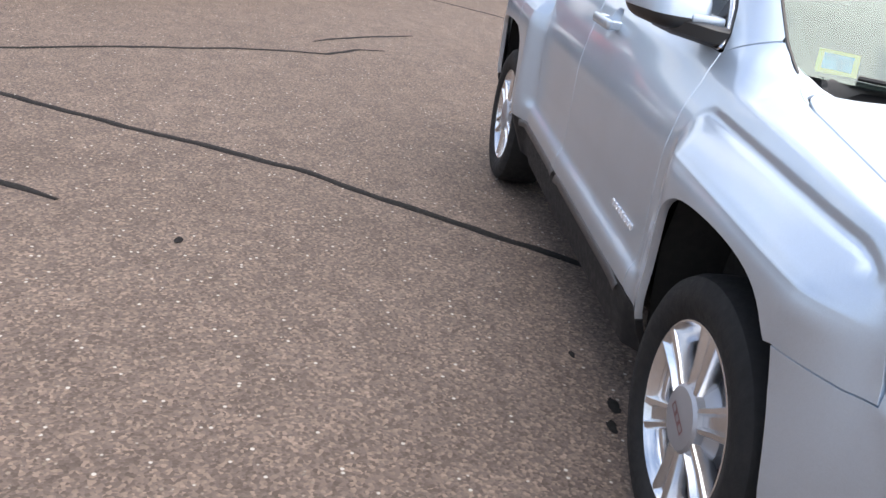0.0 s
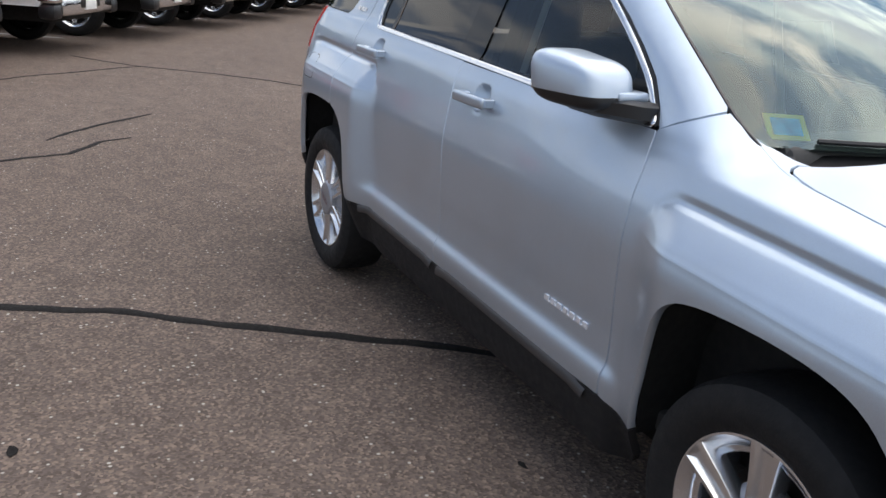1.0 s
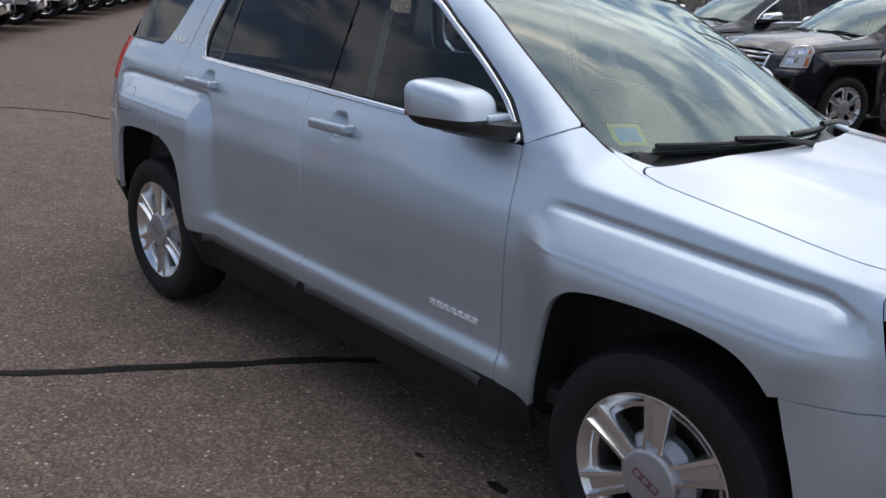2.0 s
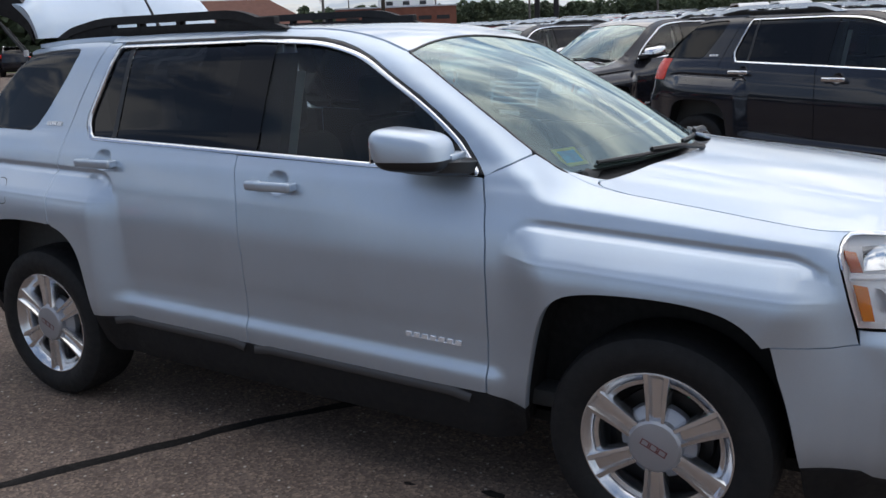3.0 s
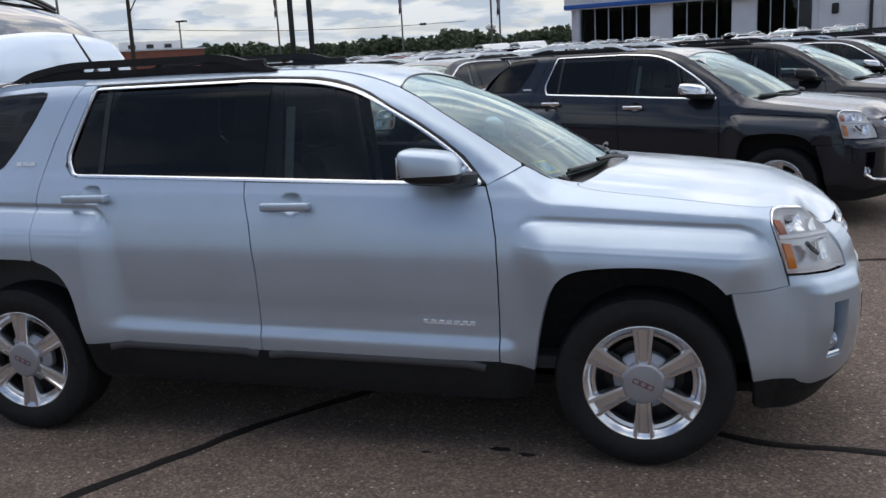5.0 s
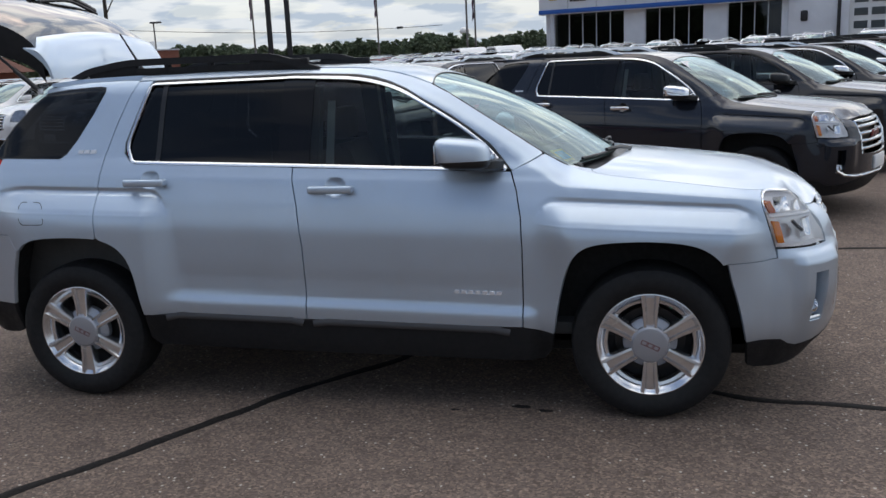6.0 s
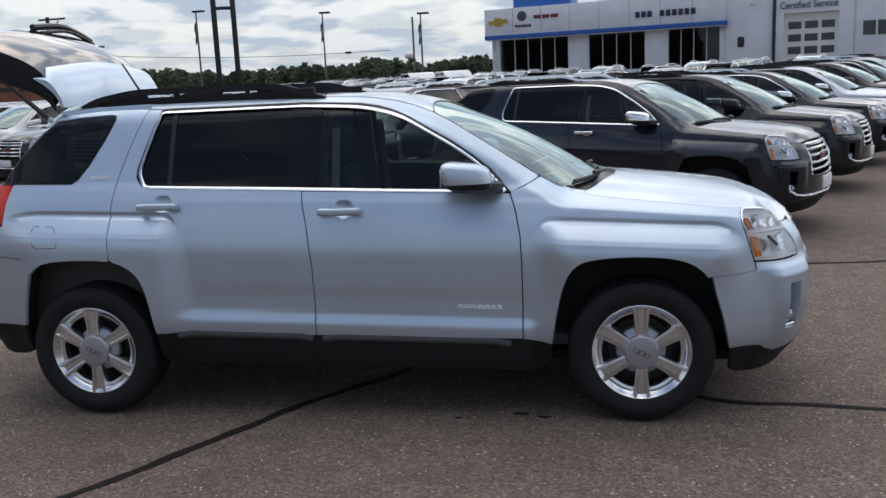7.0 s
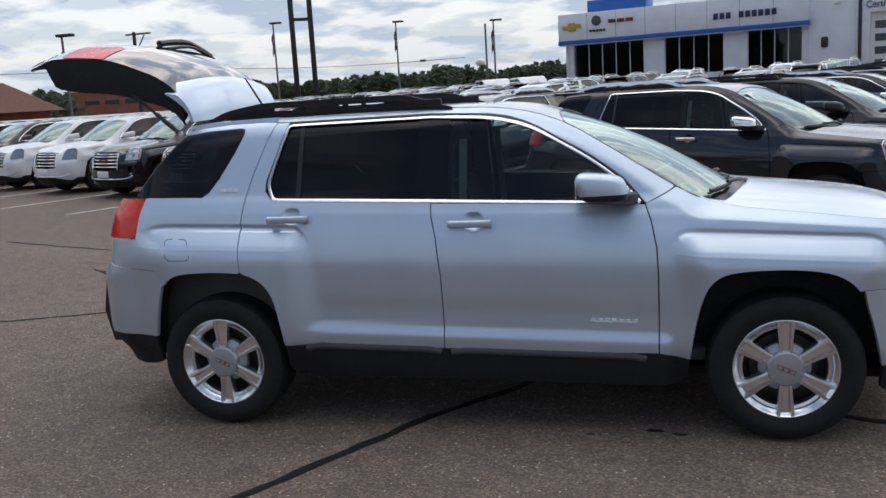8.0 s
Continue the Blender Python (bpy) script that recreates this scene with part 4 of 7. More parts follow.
def door_mirror(parent, m, shell, detail=1):
    """A wing mirror on the front door: painted cap over a black foot. m: 1 right, -1 left."""
    def shape(z0, z1, name, mat, holder, lab=""):
        bm = bmesh.new()
        bmesh.ops.create_uvsphere(bm, u_segments=28, v_segments=18, radius=1.0)
        for v in bm.verts:
            q = Vector([math.copysign(abs(c) ** e, c) for c, e in zip(v.co, (0.46, 0.50, 0.60))])
            taper = 1.0 - 0.16 * (q.x * 0.5 + 0.5)
            v.co = Vector((0.612 + 0.116 * q.x - 0.014 * q.z, m * (-0.866 + 0.098 * q.y * taper + 0.024 * q.x), 1.228 + 0.074 * q.z * taper - 0.010 * q.x))
        geom = bm.verts[:] + bm.edges[:] + bm.faces[:]
        bmesh.ops.bisect_plane(bm, geom=geom, plane_co=(0, 0, z0), plane_no=(0, 0, 1), clear_inner=True)
        geom = bm.verts[:] + bm.edges[:] + bm.faces[:]
        bmesh.ops.bisect_plane(bm, geom=geom, plane_co=(0, 0, z1), plane_no=(0, 0, 1), clear_outer=True)
        bmesh.ops.holes_fill(bm, edges=[e for e in bm.edges if len(e.link_faces) == 1])
        return part(name, bm, mat, holder, lab, 60)
    if shell is None:
        return None
    if not detail:
        return shape(1.05, 1.40, "door_mirror", shell, parent)
    cap = shape(1.200, 1.40, "door_mirror", shell, parent)
    shape(1.05, 1.1995, "mirror_foot", SATIN, cap, "black lower mirror housing")
    # one black wedge carries the housing from the corner of the window
    foot = bmesh.new()
    rings = []
    for cx, cy, lo, hi, w in ((0.585, 0.890, 1.156, 1.200, 0.060), (0.645, 0.850, 1.146, 1.200, 0.070), (0.692, 0.800, 1.140, 1.198, 0.060), (0.722, 0.755, 1.134, 1.192, 0.050), (0.730, 0.715, 1.134, 1.190, 0.046)):
        rings.append([foot.verts.new((cx + dx * w, m * -(cy + dx * 0.4 * w), z)) for dx, z in ((-1, lo + 0.012), (-0.6, lo), (0.6, lo), (1, lo + 0.014), (1, hi - 0.01), (0.6, hi), (-0.6, hi), (-1, hi - 0.01))])
    for a, b in zip(rings, rings[1:]):
        for k in range(8):
            foot.faces.new((a[k], a[(k + 1) % 8], b[(k + 1) % 8], b[k]))
    foot.faces.new(rings[0])
    foot.faces.new(rings[-1][::-1])
    part("mirror_arm", foot, SATIN, cap, "black mirror foot")
    part("mirror_shoulder", boxed(0.610, 0.738, *sorted((m * -0.835, m * -0.735)), 1.186, 1.214, 0.010), shell, cap)
    part("mirror_glass", boxed(0.492, 0.498, min(m * -0.95, m * -0.80), max(m * -0.95, m * -0.80), 1.190, 1.275, 0.002), CHROME, cap)
    return cap


def door_handle(parent, x, z, m, mat):
    face = side_point(x, z - 0.03).y
    bm = bmesh.new()
    ys = lambda a, b: sorted((m * (face - a), m * (face - b)))
    box(bm, x - 0.110, x + 0.110, *ys(0.020, 0.042), z - 0.0185, z + 0.0185, 0.0115, 4)
    for a, b in ((-0.107, -0.066), (0.066, 0.107)):
        box(bm, x + a, x + b, *ys(-0.012, 0.030), z - 0.015, z + 0.015, 0.004, 1)
    h = part("door_handle", bm, mat, parent)
    return h


def seat(root, x, y, mat=None):
    s = part("seat", extruded(rounded([(-0.25, 0.52, 0.06), (0.27, 0.54, 0.06), (0.28, 0.66, 0.05), (-0.20, 0.64, 0.05), (-0.42, 1.20, 0.05), (-0.54, 1.18, 0.05), (-0.36, 0.60, 0.06)]), y - 0.24, y + 0.24, 0.03), CLOTH, root)
    s.matrix_parent_inverse = Matrix()
    s.location = (x, 0, 0)
    part("headrest", boxed(x - 0.555, x - 0.455, y - 0.13, y + 0.13, 1.21, 1.40, 0.035, 3), CLOTH, root)
    return s


def cabin(root, detail):
    part("cabin_floor", boxed(-2.0, 1.3, -0.76, 0.76, 0.36, 0.42, 0.01), CABIN, root)
    part("dashboard", extruded(rounded([(0.62, 0.85, 0.05), (0.60, 1.04, 0.08), (0.80, 1.115, 0.08), (1.12, 1.150, 0.03), (1.15, 0.80, 0.02)]), -0.61, 0.61, 0.02), CABIN, root)
    if not detail:
        part("seat_row", boxed(-0.55, -0.40, -0.62, 0.62, 0.5, 1.30, 0.04), CLOTH, root)
        return
    for y in (-0.37, 0.37):
        seat(root, 0.15, y)
    for y in (-0.42, 0.0, 0.42):
        seat(root, -0.72, y * 0.95)
    w = bmesh.new()
    rings = []
    for k in range(28):
        a = 2 * math.pi * k / 28
        c = Vector((0, 0.18 * math.cos(a), 0.18 * math.sin(a)))
        ring = []
        for j in range(8):
            b = 2 * math.pi * j / 8
            ring.append(w.verts.new(c * (1 + 0.09 * math.cos(b)) + Vector((0.017 * math.sin(b), 0, 0))))
        rings.append(ring)
    for k in range(28):
        for j in range(8):
            w.faces.new((rings[k][j], rings[k][(j + 1) % 8], rings[(k + 1) % 28][(j + 1) % 8], rings[(k + 1) % 28][j]))
    box(w, 0.0, 0.04, -0.16, 0.16, -0.02, 0.03, 0.008)
    bmesh.ops.transform(w, matrix=pose(0.52, 0.37, 1.02, 0, -22, 0), verts=w.verts)
    part("steering_wheel", w, CABIN, root, "dark steering wheel")
    for m in (-1, 1):
        for name, x0, x1, y0, y1, z0, z1, mat, lab in (("belt", -0.135, -0.095, 0.640, 0.644, 0.80, 1.47, CABIN_PALE, "pale seat belt"), ("pillar_trim", -0.27, -0.17, 0.60, 0.66, 0.5, 1.54, CABIN, "")):
            bm = boxed(x0, x1, *sorted((m * y0, m * y1)), z0, z1, 0.0)
            for v in bm.verts:
                v.co.y -= m * 0.30 * (v.co.z - 1.05)
            part(name, bm, mat, root, lab)
    part("rear_view_mirror", boxed(0.50, 0.53, -0.11, 0.11, 1.40, 1.46, 0.012), SATIN, root)


def sport_utility(paint, label, detail=1, rails=CLADDING, handles=None, mirrors=None, hatch_open=False, grille="chrome", group="", wheels_dull=False):
    """A five-door sport utility vehicle at the origin, nose to +x. Returns its Empty."""
    root = tagged(new("sport_utility_vehicle"), label, "car", group)
    root.empty_display_size = 0.3
    step = 0.035 if detail else 0.11
    P, N = side_point, side_normal

    def sides(name, key, mat, lab="", off=0.0, parent=None, lip=0.022):
        fine = []
        if detail and "door" in key:
            for hx, hz in HANDLES:
                fine += [(0, hx + 0.014 * k + 0.003) for k in range(-5, 6)] + [(1, hz + 0.011 * k + 0.002) for k in range(-4, 5)]
        if detail:
            fine += [(1, z) for z in (0.474, 0.484, 0.494, 0.504, 0.514, 0.524, 0.534, 0.544, 0.555)]
            if key in ("fender", "quarter", "rear_door"):
                x0, x1, z0, z1 = FLARES[0 if key == "fender" else 1][:4]
                ledge = FLARES[0 if key == "fender" else 1][6]
                slope = (z1 - z0) / (x1 - x0)
                fine += [(2, (z0 - slope * x0 + up, slope)) for up in (-0.016, -0.004, 0.0, 0.004, 0.015, 0.028, 0.041, 0.053, ledge - 0.012, ledge - 0.006, ledge, ledge + 0.007, ledge + 0.015, ledge + 0.024, ledge + 0.034)]
            fine += [(0, x) for a, wide in ((0.8813, 1), (1.7037, 2), (-1.9437, 2), (-1.0513, 1)) for x in [a + 0.008 * wide * k for k in range(15 if wide > 1 else 26)]]
            if key == "fascia":
                fine += [(1, 0.700 + 0.010 * k) for k in range(8)] + [(0, 2.03 + 0.012 * k) for k in range(7)]
            if key == "fender":
                fine += [(2, (FENDER_CREASE[0] + up, FENDER_CREASE[1])) for up in (-0.014, -0.008, -0.003, 0.003, 0.008, 0.014, 0.024)]
            fine += [(1, z) for z in (1.098, 1.108, 1.118, 1.128, 1.138, 1.148, 1.158, 1.168)]
        return skin(name, OUT[key], step, P, N, mat, parent or root, lab, off, lip, 0.0011, True, fine, FOG_SLOT if detail and key == "fascia" else None)

    doors = sides("front_door", "front_door", paint)
    rear = sides("rear_door", "rear_door", paint)
    sides("front_fender", "fender", paint)
    quarters = sides("quarter_panel", "quarter", paint)
    sides("front_bumper", "fascia", paint)
    sides("air_dam", "air_dam", CLADDING, "black plastic air dam")
    sides("rear_bumper", "rear_bumper", paint)
    sides("rear_cladding", "rear_cladding", CLADDING, "black plastic lower bumper")
    sides("rocker_panel", "rocker", CLADDING, "black plastic sill cladding")
    sides("roof_side_rail", "side_rail", paint)
    sides("quarter_window", "quarter_glass", GLASS_DARK, "dark privacy glass", -0.006, None, 0.0)
    sides("tail_lamp", "tail_lamp", LENS_RED, "red tail lamp lens", 0.002, quarters)

    if detail > 1:
        qg = OUT["quarter_glass"]
        strip_on_side("quarter_seal", qg + [qg[0], qg[1]], 0.020, -0.009, SATIN, root, True, "black seal round the quarter window", 0.002)

    # door glass behind one bright surround
    dlo = inset(DLO, -0.005)
    ring = DLO + [DLO[0]]
    dense = []
    for a, b in zip(ring, ring[1:]):
        k = max(1, int(math.hypot(b[0] - a[0], b[1] - a[1]) / 0.06))
        dense += [(a[0] + (b[0] - a[0]) * i / k, a[1] + (b[1] - a[1]) * i / k) for i in range(k)]
    strip_on_side("window_surround", dense + [dense[0], dense[1]], 0.017, -0.001, BRIGHT, root, True, "bright metal window surround")

    def cut(poly, x0, x1):
        bm = bmesh.new()
        bm.faces.new([bm.verts.new((x, z, 0)) for x, z in poly])
        for co, inner, outer in ((x0, True, False), (x1, False, True)):
            bmesh.ops.bisect_plane(bm, geom=bm.verts[:] + bm.edges[:] + bm.faces[:], plane_co=(co, 0, 0), plane_no=(1, 0, 0), clear_inner=inner, clear_outer=outer)
        f = max(bm.faces, key=lambda q: q.calc_area())
        out = [(v.co.x, v.co.y) for v in f.verts]
        bm.free()
        return out

    def pane(name, x0, x1, mat, parent, off=-0.010, lab=""):
        skin(name, cut(dlo, x0, x1), step * 1.5, P, N, mat, parent, lab, off, 0.0, 0.0, True)

    pane("window", -0.955 if detail else -1.2, -0.325, GLASS_DARK, rear, lab="dark privacy glass")
    if detail:
        pane("window", -1.2, -0.975, GLASS_DARK, rear, lab="dark privacy glass")
        pane("window_divider", -0.978, -0.952, SATIN, rear, -0.007)
    pane("centre_pillar", -0.328, -0.165, GLOSS_BLACK, root, -0.006, "gloss black centre pillar cover")
    pane("window", -0.168, 0.66, GLASS_MID, doors, lab="lightly tinted glass")
    if detail:
        pane("mirror_sail", 0.63, 0.80, GLOSS_BLACK, doors, -0.006, "black mirror mounting panel")
    # roof, windscreen, hood
    rear_x, roof_fn = -1.66, roof_point
    rim = [side_point(x, TOP(x) - 0.003) for x in [rear_x + (0.41 - rear_x) * k / 24 for k in range(25)]]
    poly = [(p.x, p.y * 0.985) for p in rim] + [(0.412 - 0.065 * (1 - (k / 6 - 1) ** 2), -0.52 + 0.52 * k / 6) for k in range(1, 12)] + [(p.x, -p.y * 0.985) for p in rim[::-1]]
    skin("roof", poly, step * 2, roof_fn, map_normal(roof_fn), paint, root, "", 0.0, 0.03, 0.0)
    if detail:
        head = [(-1.02, 1.603), (-0.80, 1.604), (-0.50, 1.604), (-0.26, 1.606), (-0.10, 1.601), (0.05, 1.587), (0.14, 1.570), (0.22, 1.546), (0.298, 1.512), (0.396, 1.455), (0.523, 1.385), (0.622, 1.319), (0.711, 1.251), (0.772, 1.183), (0.806, 1.146)]
        head = [lean(a, b) for a, b in head]
        strip_on_side("roof_moulding", head, 0.014, -0.002, SATIN, root, True, "black seal over the side windows", 0.002)
    ws = surface("windscreen", screen_point, 24, 14, GLASS_CLEAR, root, "clear sloping windscreen")
    for m in (0, 1) if detail else ():
        part("screen_edge", tube([screen_point(m, k / 12) - Vector((0, 0, 0.003)) for k in range(13)], 0.006, 6), SATIN, ws)
    for m in (0, 1) if detail else ():
        surface("screen_border", lambda u, v: screen_point(abs(m - 0.035 * u), v) - Vector((0.004, 0, 0.006)), 2, 14, SATIN, ws, "black printed screen border")
    surface("screen_border", lambda u, v: screen_point(u, 0.05 * v) - Vector((0.004, 0, 0.006)), 20, 2, SATIN, ws, "black printed screen border")
    if detail:
        part("screen_head_edge", tube([screen_point(k / 16, 1.0) + Vector((0, 0, 0.002)) for k in range(17)], 0.004, 6), SATIN, ws)
    rim_h = HOOD_RIM[HOOD_START:]
    ry = rim_h[0].y
    hood_xy = [(1.165, ry + 0.058), (1.173, ry + 0.034), (1.192, ry + 0.015), (1.226, ry + 0.004)] + [(p.x, p.y + 0.002) for p in rim_h[2:-1]] + [(rim_h[-1].x, rim_h[-1].y)]
    back = [(1.163 + 0.151 * (1 - (k / 9 - 1) ** 2), (ry + 0.064) * (1 - k / 9)) for k in range(1, 18)]
    hood_poly = hood_xy + [(x, -y) for x, y in hood_xy[-2::-1]] + [(x, -y) for x, y in back]
    # the fender's top wraps inwards to the foot of the windscreen
    inner = [(1.224, ry + 0.001), (1.188, ry + 0.011), (1.169, ry + 0.032), (1.161, ry + 0.060), (1.178, -0.615), (1.140, -0.628), (1.10, -0.634), (1.072, -0.640), (1.048, -0.645)]
    skin("fender_top", [(p.x, p.y) for p in HOOD_RIM[1:HOOD_START + 2]] + inner, step, hood_point, map_normal(hood_point), paint, root, "", -0.0005, 0.012, 0.0, True)
    skin("hood", hood_poly, step * 2, hood_point, map_normal(hood_point), paint, root, "", -0.001, 0.014, 0.0035)

    def cowl(u, v):
        k = 0.90 * (2 * u - 1)
        a = screen_point(0.5 + 0.5 * k, 0.0) + Vector((-0.02, 0, -0.012))
        bx = 1.166 + 0.156 * (1 - (k * 0.95) ** 2)
        b = Vector((bx, k * 0.65, hood_point(bx, k * 0.65).z - 0.012))
        return a.lerp(b, v) - Vector((0, 0, 0.018 * math.sin(math.pi * v) + 0.020 * k ** 6))

    surface("cowl", cowl, 20, 4, SATIN, root, "black plastic cowl below the windscreen")
    part("fender_top_filler", boxed(0.97, 1.12, -0.62, 0.62, 1.02, 1.09), LINER, root)
    for y0, y1, lift in () if not detail else ((-0.60, -0.02, 0.0), (0.02, 0.62, 0.0)):
        pts = [screen_point((y + 0.735) / 1.47, 0.004 + 0.022 * (1 - abs((y - y0) / (y1 - y0)))) + Vector((0.006, 0, 0.008)) for y in [y0 + (y1 - y0) * k / 8 for k in range(9)]]
        part("wiper", tube(pts, 0.007, 6), SATIN, root, "black wiper blade")
        part("wiper_arm", tube([pts[8] + Vector((0.07, 0, -0.004)), pts[6] + Vector((0.035, 0, 0.014)), pts[4] + Vector((0, 0, 0.012))], 0.010, 6), SATIN, root)

    # nose: lamps, grille, plate
    for m in (1, -1):
        lamp = bmesh.new()
        bucket = inset(OUT["headlight"], 0.001)
        a = [lamp.verts.new((lambda p: (p.x, p.y * m, p.z))(side_point(s, z, -0.004))) for s, z in bucket]
        cs, cz = 2.06, 0.90
        b = [lamp.verts.new((lambda p: (p.x, p.y * m, p.z))(side_point(cs + (s - cs) * 0.85, cz + (z - cz) * 0.92, -0.036))) for s, z in bucket]
        for i in range(len(a)):
            j = (i + 1) % len(a)
            lamp.faces.new((a[i], a[j], b[j], b[i]))
        lamp.faces.new(b)
        hl = part("headlight", lamp, REFLECTOR if detail else LAMP_FAR, root, "clear headlight with amber reflectors", 30)
        for z0, z1, s0, s1 in () if not detail else ((0.938, 0.998, 1.930, 1.964), (0.806, 0.906, 1.953, 1.990)):
            poly = [(s0, z1), (s1, z1 - 0.006), (s1 + (z1 - z0) * 0.22, z0), (s0 + (z1 - z0) * 0.28, z0)]
            am = skin("side_reflector", poly, 0.05, P, N, LENS_RUST if z0 > 0.92 else LENS_AMBER, hl, "amber side reflector", -0.012, 0.012, 0.0)
            if m < 0:
                for v in am[0].data.vertices:
                    v.co.y *= -1
                am[0].data.flip_normals()
        for z0, s0 in () if not detail else ((0.848, 2.075),):
            c = side_point(s0, z0, -0.060)
            bulb = lathe(bmesh.new(), [(0.0, 0.012), (0.020, 0.006), (0.030, -0.010), (0.034, -0.030)], 20)
            bmesh.ops.transform(bulb, matrix=Matrix.Translation((c.x, c.y * m, c.z)) @ Matrix.Rotation(radians(-m * 40), 4, "Z"), verts=bulb.verts)
            part("lamp_bowl", bulb, CHROME, hl)
        if not detail:
            continue
        for u0, u1, z0, z1 in ((1.985, 2.085, 0.935, 0.995), (2.095, 2.165, 0.930, 0.975), (2.125, 2.205, 0.815, 0.900)):
            facet = bmesh.new()
            q = [(lambda p: facet.verts.new((p.x, p.y * m, p.z)))(side_point(s, z, d)) for s, z, d in ((u0, z0, -0.030), (u1, z0, -0.030), (u1, z1, -0.014), (u0, z1, -0.014), (u0 + 0.02, z0 + 0.022, -0.036), (u1 - 0.02, z0 + 0.022, -0.036), (u1 - 0.02, z1 - 0.016, -0.034), (u0 + 0.02, z1 - 0.016, -0.034))]
            for i in range(4):
                facet.faces.new((q[i], q[(i + 1) % 4], q[4 + (i + 1) % 4], q[4 + i]))
            facet.faces.new(q[4:])
            part("lamp_facet", facet, CHROME, hl)
        part("lamp_shade", tube([(lambda p: (p.x, p.y * m, p.z))(side_point(a, b, -0.018)) for a, b in ((2.072, 0.893), (2.098, 0.868), (2.128, 0.846))], 0.008, 6), SATIN, hl, "black shade inside the lamp")
        part("lamp_bar", tube([(lambda p: (p.x, p.y * m, p.z))(side_point(1.94 + 0.27 * k / 6, 0.922 - 0.006 * k / 6, -0.016)) for k in range(7)], 0.009, 6), REFLECTOR, hl)
        lens = skin("lamp_lens", OUT["headlight"], 0.05, P, N, LENS_CLEAR, hl, "", 0.001, 0.0, 0.0005)
        if m < 0:
            for v in lens[0].data.vertices:
                v.co.y *= -1
            lens[0].data.flip_normals()
        lens[0].visible_shadow = False
        frame_line = OUT["headlight"][-4:] + OUT["headlight"][:6]
        rim_strip = strip_on_side("lamp_frame", frame_line, 0.007, 0.003, CHROME, hl, False, "thin bright frame", 0.004)
        if m < 0:
            for v in rim_strip[0].data.vertices:
                v.co.y *= -1
            rim_strip[0].data.flip_normals()
        # fog lamp let into a slot of the bumper
        s0, s1, z0, z1 = FOG_SLOT
        mirrored = lambda p: (p.x, p.y * m, p.z)
        front = [side_point(a, b, -0.001) for a, b in ((s0, z0), (s1, z0), (s1, z1), (s0, z1))]
        mid = [side_point(a, b, -0.030) for a, b in ((s0 + 0.004, z0 + 0.012), (s1 - 0.006, z0 + 0.012), (s1 - 0.006, z1 - 0.012), (s0 + 0.004, z1 - 0.012))]
        back = [side_point(a, b, -0.085) for a, b in ((s0 + 0.006, z0 + 0.020), (s1 - 0.012, z0 + 0.020), (s1 - 0.012, z1 - 0.020), (s0 + 0.006, z1 - 0.020))]
        slot = bmesh.new()
        rings = [[slot.verts.new(mirrored(p)) for p in ring] for ring in (front, mid, back)]
        for a, b in zip(rings, rings[1:]):
            for i in range(4):
                slot.faces.new((a[i], a[(i + 1) % 4], b[(i + 1) % 4], b[i]))
        fg = part("fog_lamp", slot, paint, root, "recessed fog lamp slot in the bumper", 20)
        grid_back = bmesh.new()
        quad = [grid_back.verts.new(mirrored(p)) for p in back]
        grid_back.faces.new(quad)
        part("fog_backing", grid_back, CLADDING, fg, "black mesh backing")
        for k in range(5 if detail > 1 else 0):
            zz = 0.560 + 0.020 * k
            part("mesh_bar", tube([mirrored(side_point(s0 + 0.008, zz, -0.076)), mirrored(side_point(s1 - 0.014, zz, -0.076))], 0.004, 5), SATIN, fg)
        c = side_point(0.5 * (s0 + s1), 0.500, -0.046)
        bulb = lathe(bmesh.new(), [(0.0, 0.020), (0.018, 0.016), (0.030, 0.004), (0.036, -0.012)], 20)
        bmesh.ops.transform(bulb, matrix=Matrix.Translation((c.x, c.y * m, c.z)) @ Matrix.Rotation(radians(180 - m * 150 if m > 0 else -30), 4, "Z"), verts=bulb.verts)
        part("fog_bulb", bulb, CHROME, fg)
        part("fog_shelf", tube([mirrored(side_point(s0 + 0.004, z0 + 0.014, -0.010)), mirrored(side_point(s1 - 0.004, z0 + 0.014, -0.010))], 0.008, 6), BRIGHT, fg)
    half = -side_point(2.445, 0.78).y
    part("grille", extruded(rounded([(2.11, 0.60, 0.02), (2.175, 0.60, 0.02), (2.185, 0.920, 0.03), (2.09, 0.920, 0.02)]), -half, half, 0.01), SATIN, root, "black grille with chrome bars")
    for k, z in enumerate((0.655, 0.725, 0.795, 0.860)):
        pts = [side_point(2.44 + (FRONT_END - 2.44) * i / 5, z, -0.034) for i in range(6)]
        pts = pts + [Vector((p.x, -p.y, p.z)) for p in pts[-2::-1]]
        part("grille_bar", tube(pts, 0.018, 8, 1.0), CHROME, root, "chrome grille bar")
    pts = [side_point(2.46 + (FRONT_END - 2.46) * i / 5, 0.910, -0.016) for i in range(6)]
    pts = [side_point(2.47, 0.61, -0.014), side_point(2.465, 0.78, -0.014)] + pts
    pts = pts + [Vector((p.x, -p.y, p.z)) for p in pts[-2::-1]]
    part("grille_surround", tube(pts, 0.018, 8), CHROME, root, "chrome grille surround")
    if detail:
        part("grille_emblem", boxed(2.270, 2.292, -0.15, 0.15, 0.745, 0.810, 0.008), RED_MARK, root, "plain red emblem bar")
    part("plate_holder", boxed(2.318, 2.345, -0.20, 0.20, 0.44, 0.57, 0.010), SATIN if hatch_open else WHITE_MARK, root, "front plate holder")
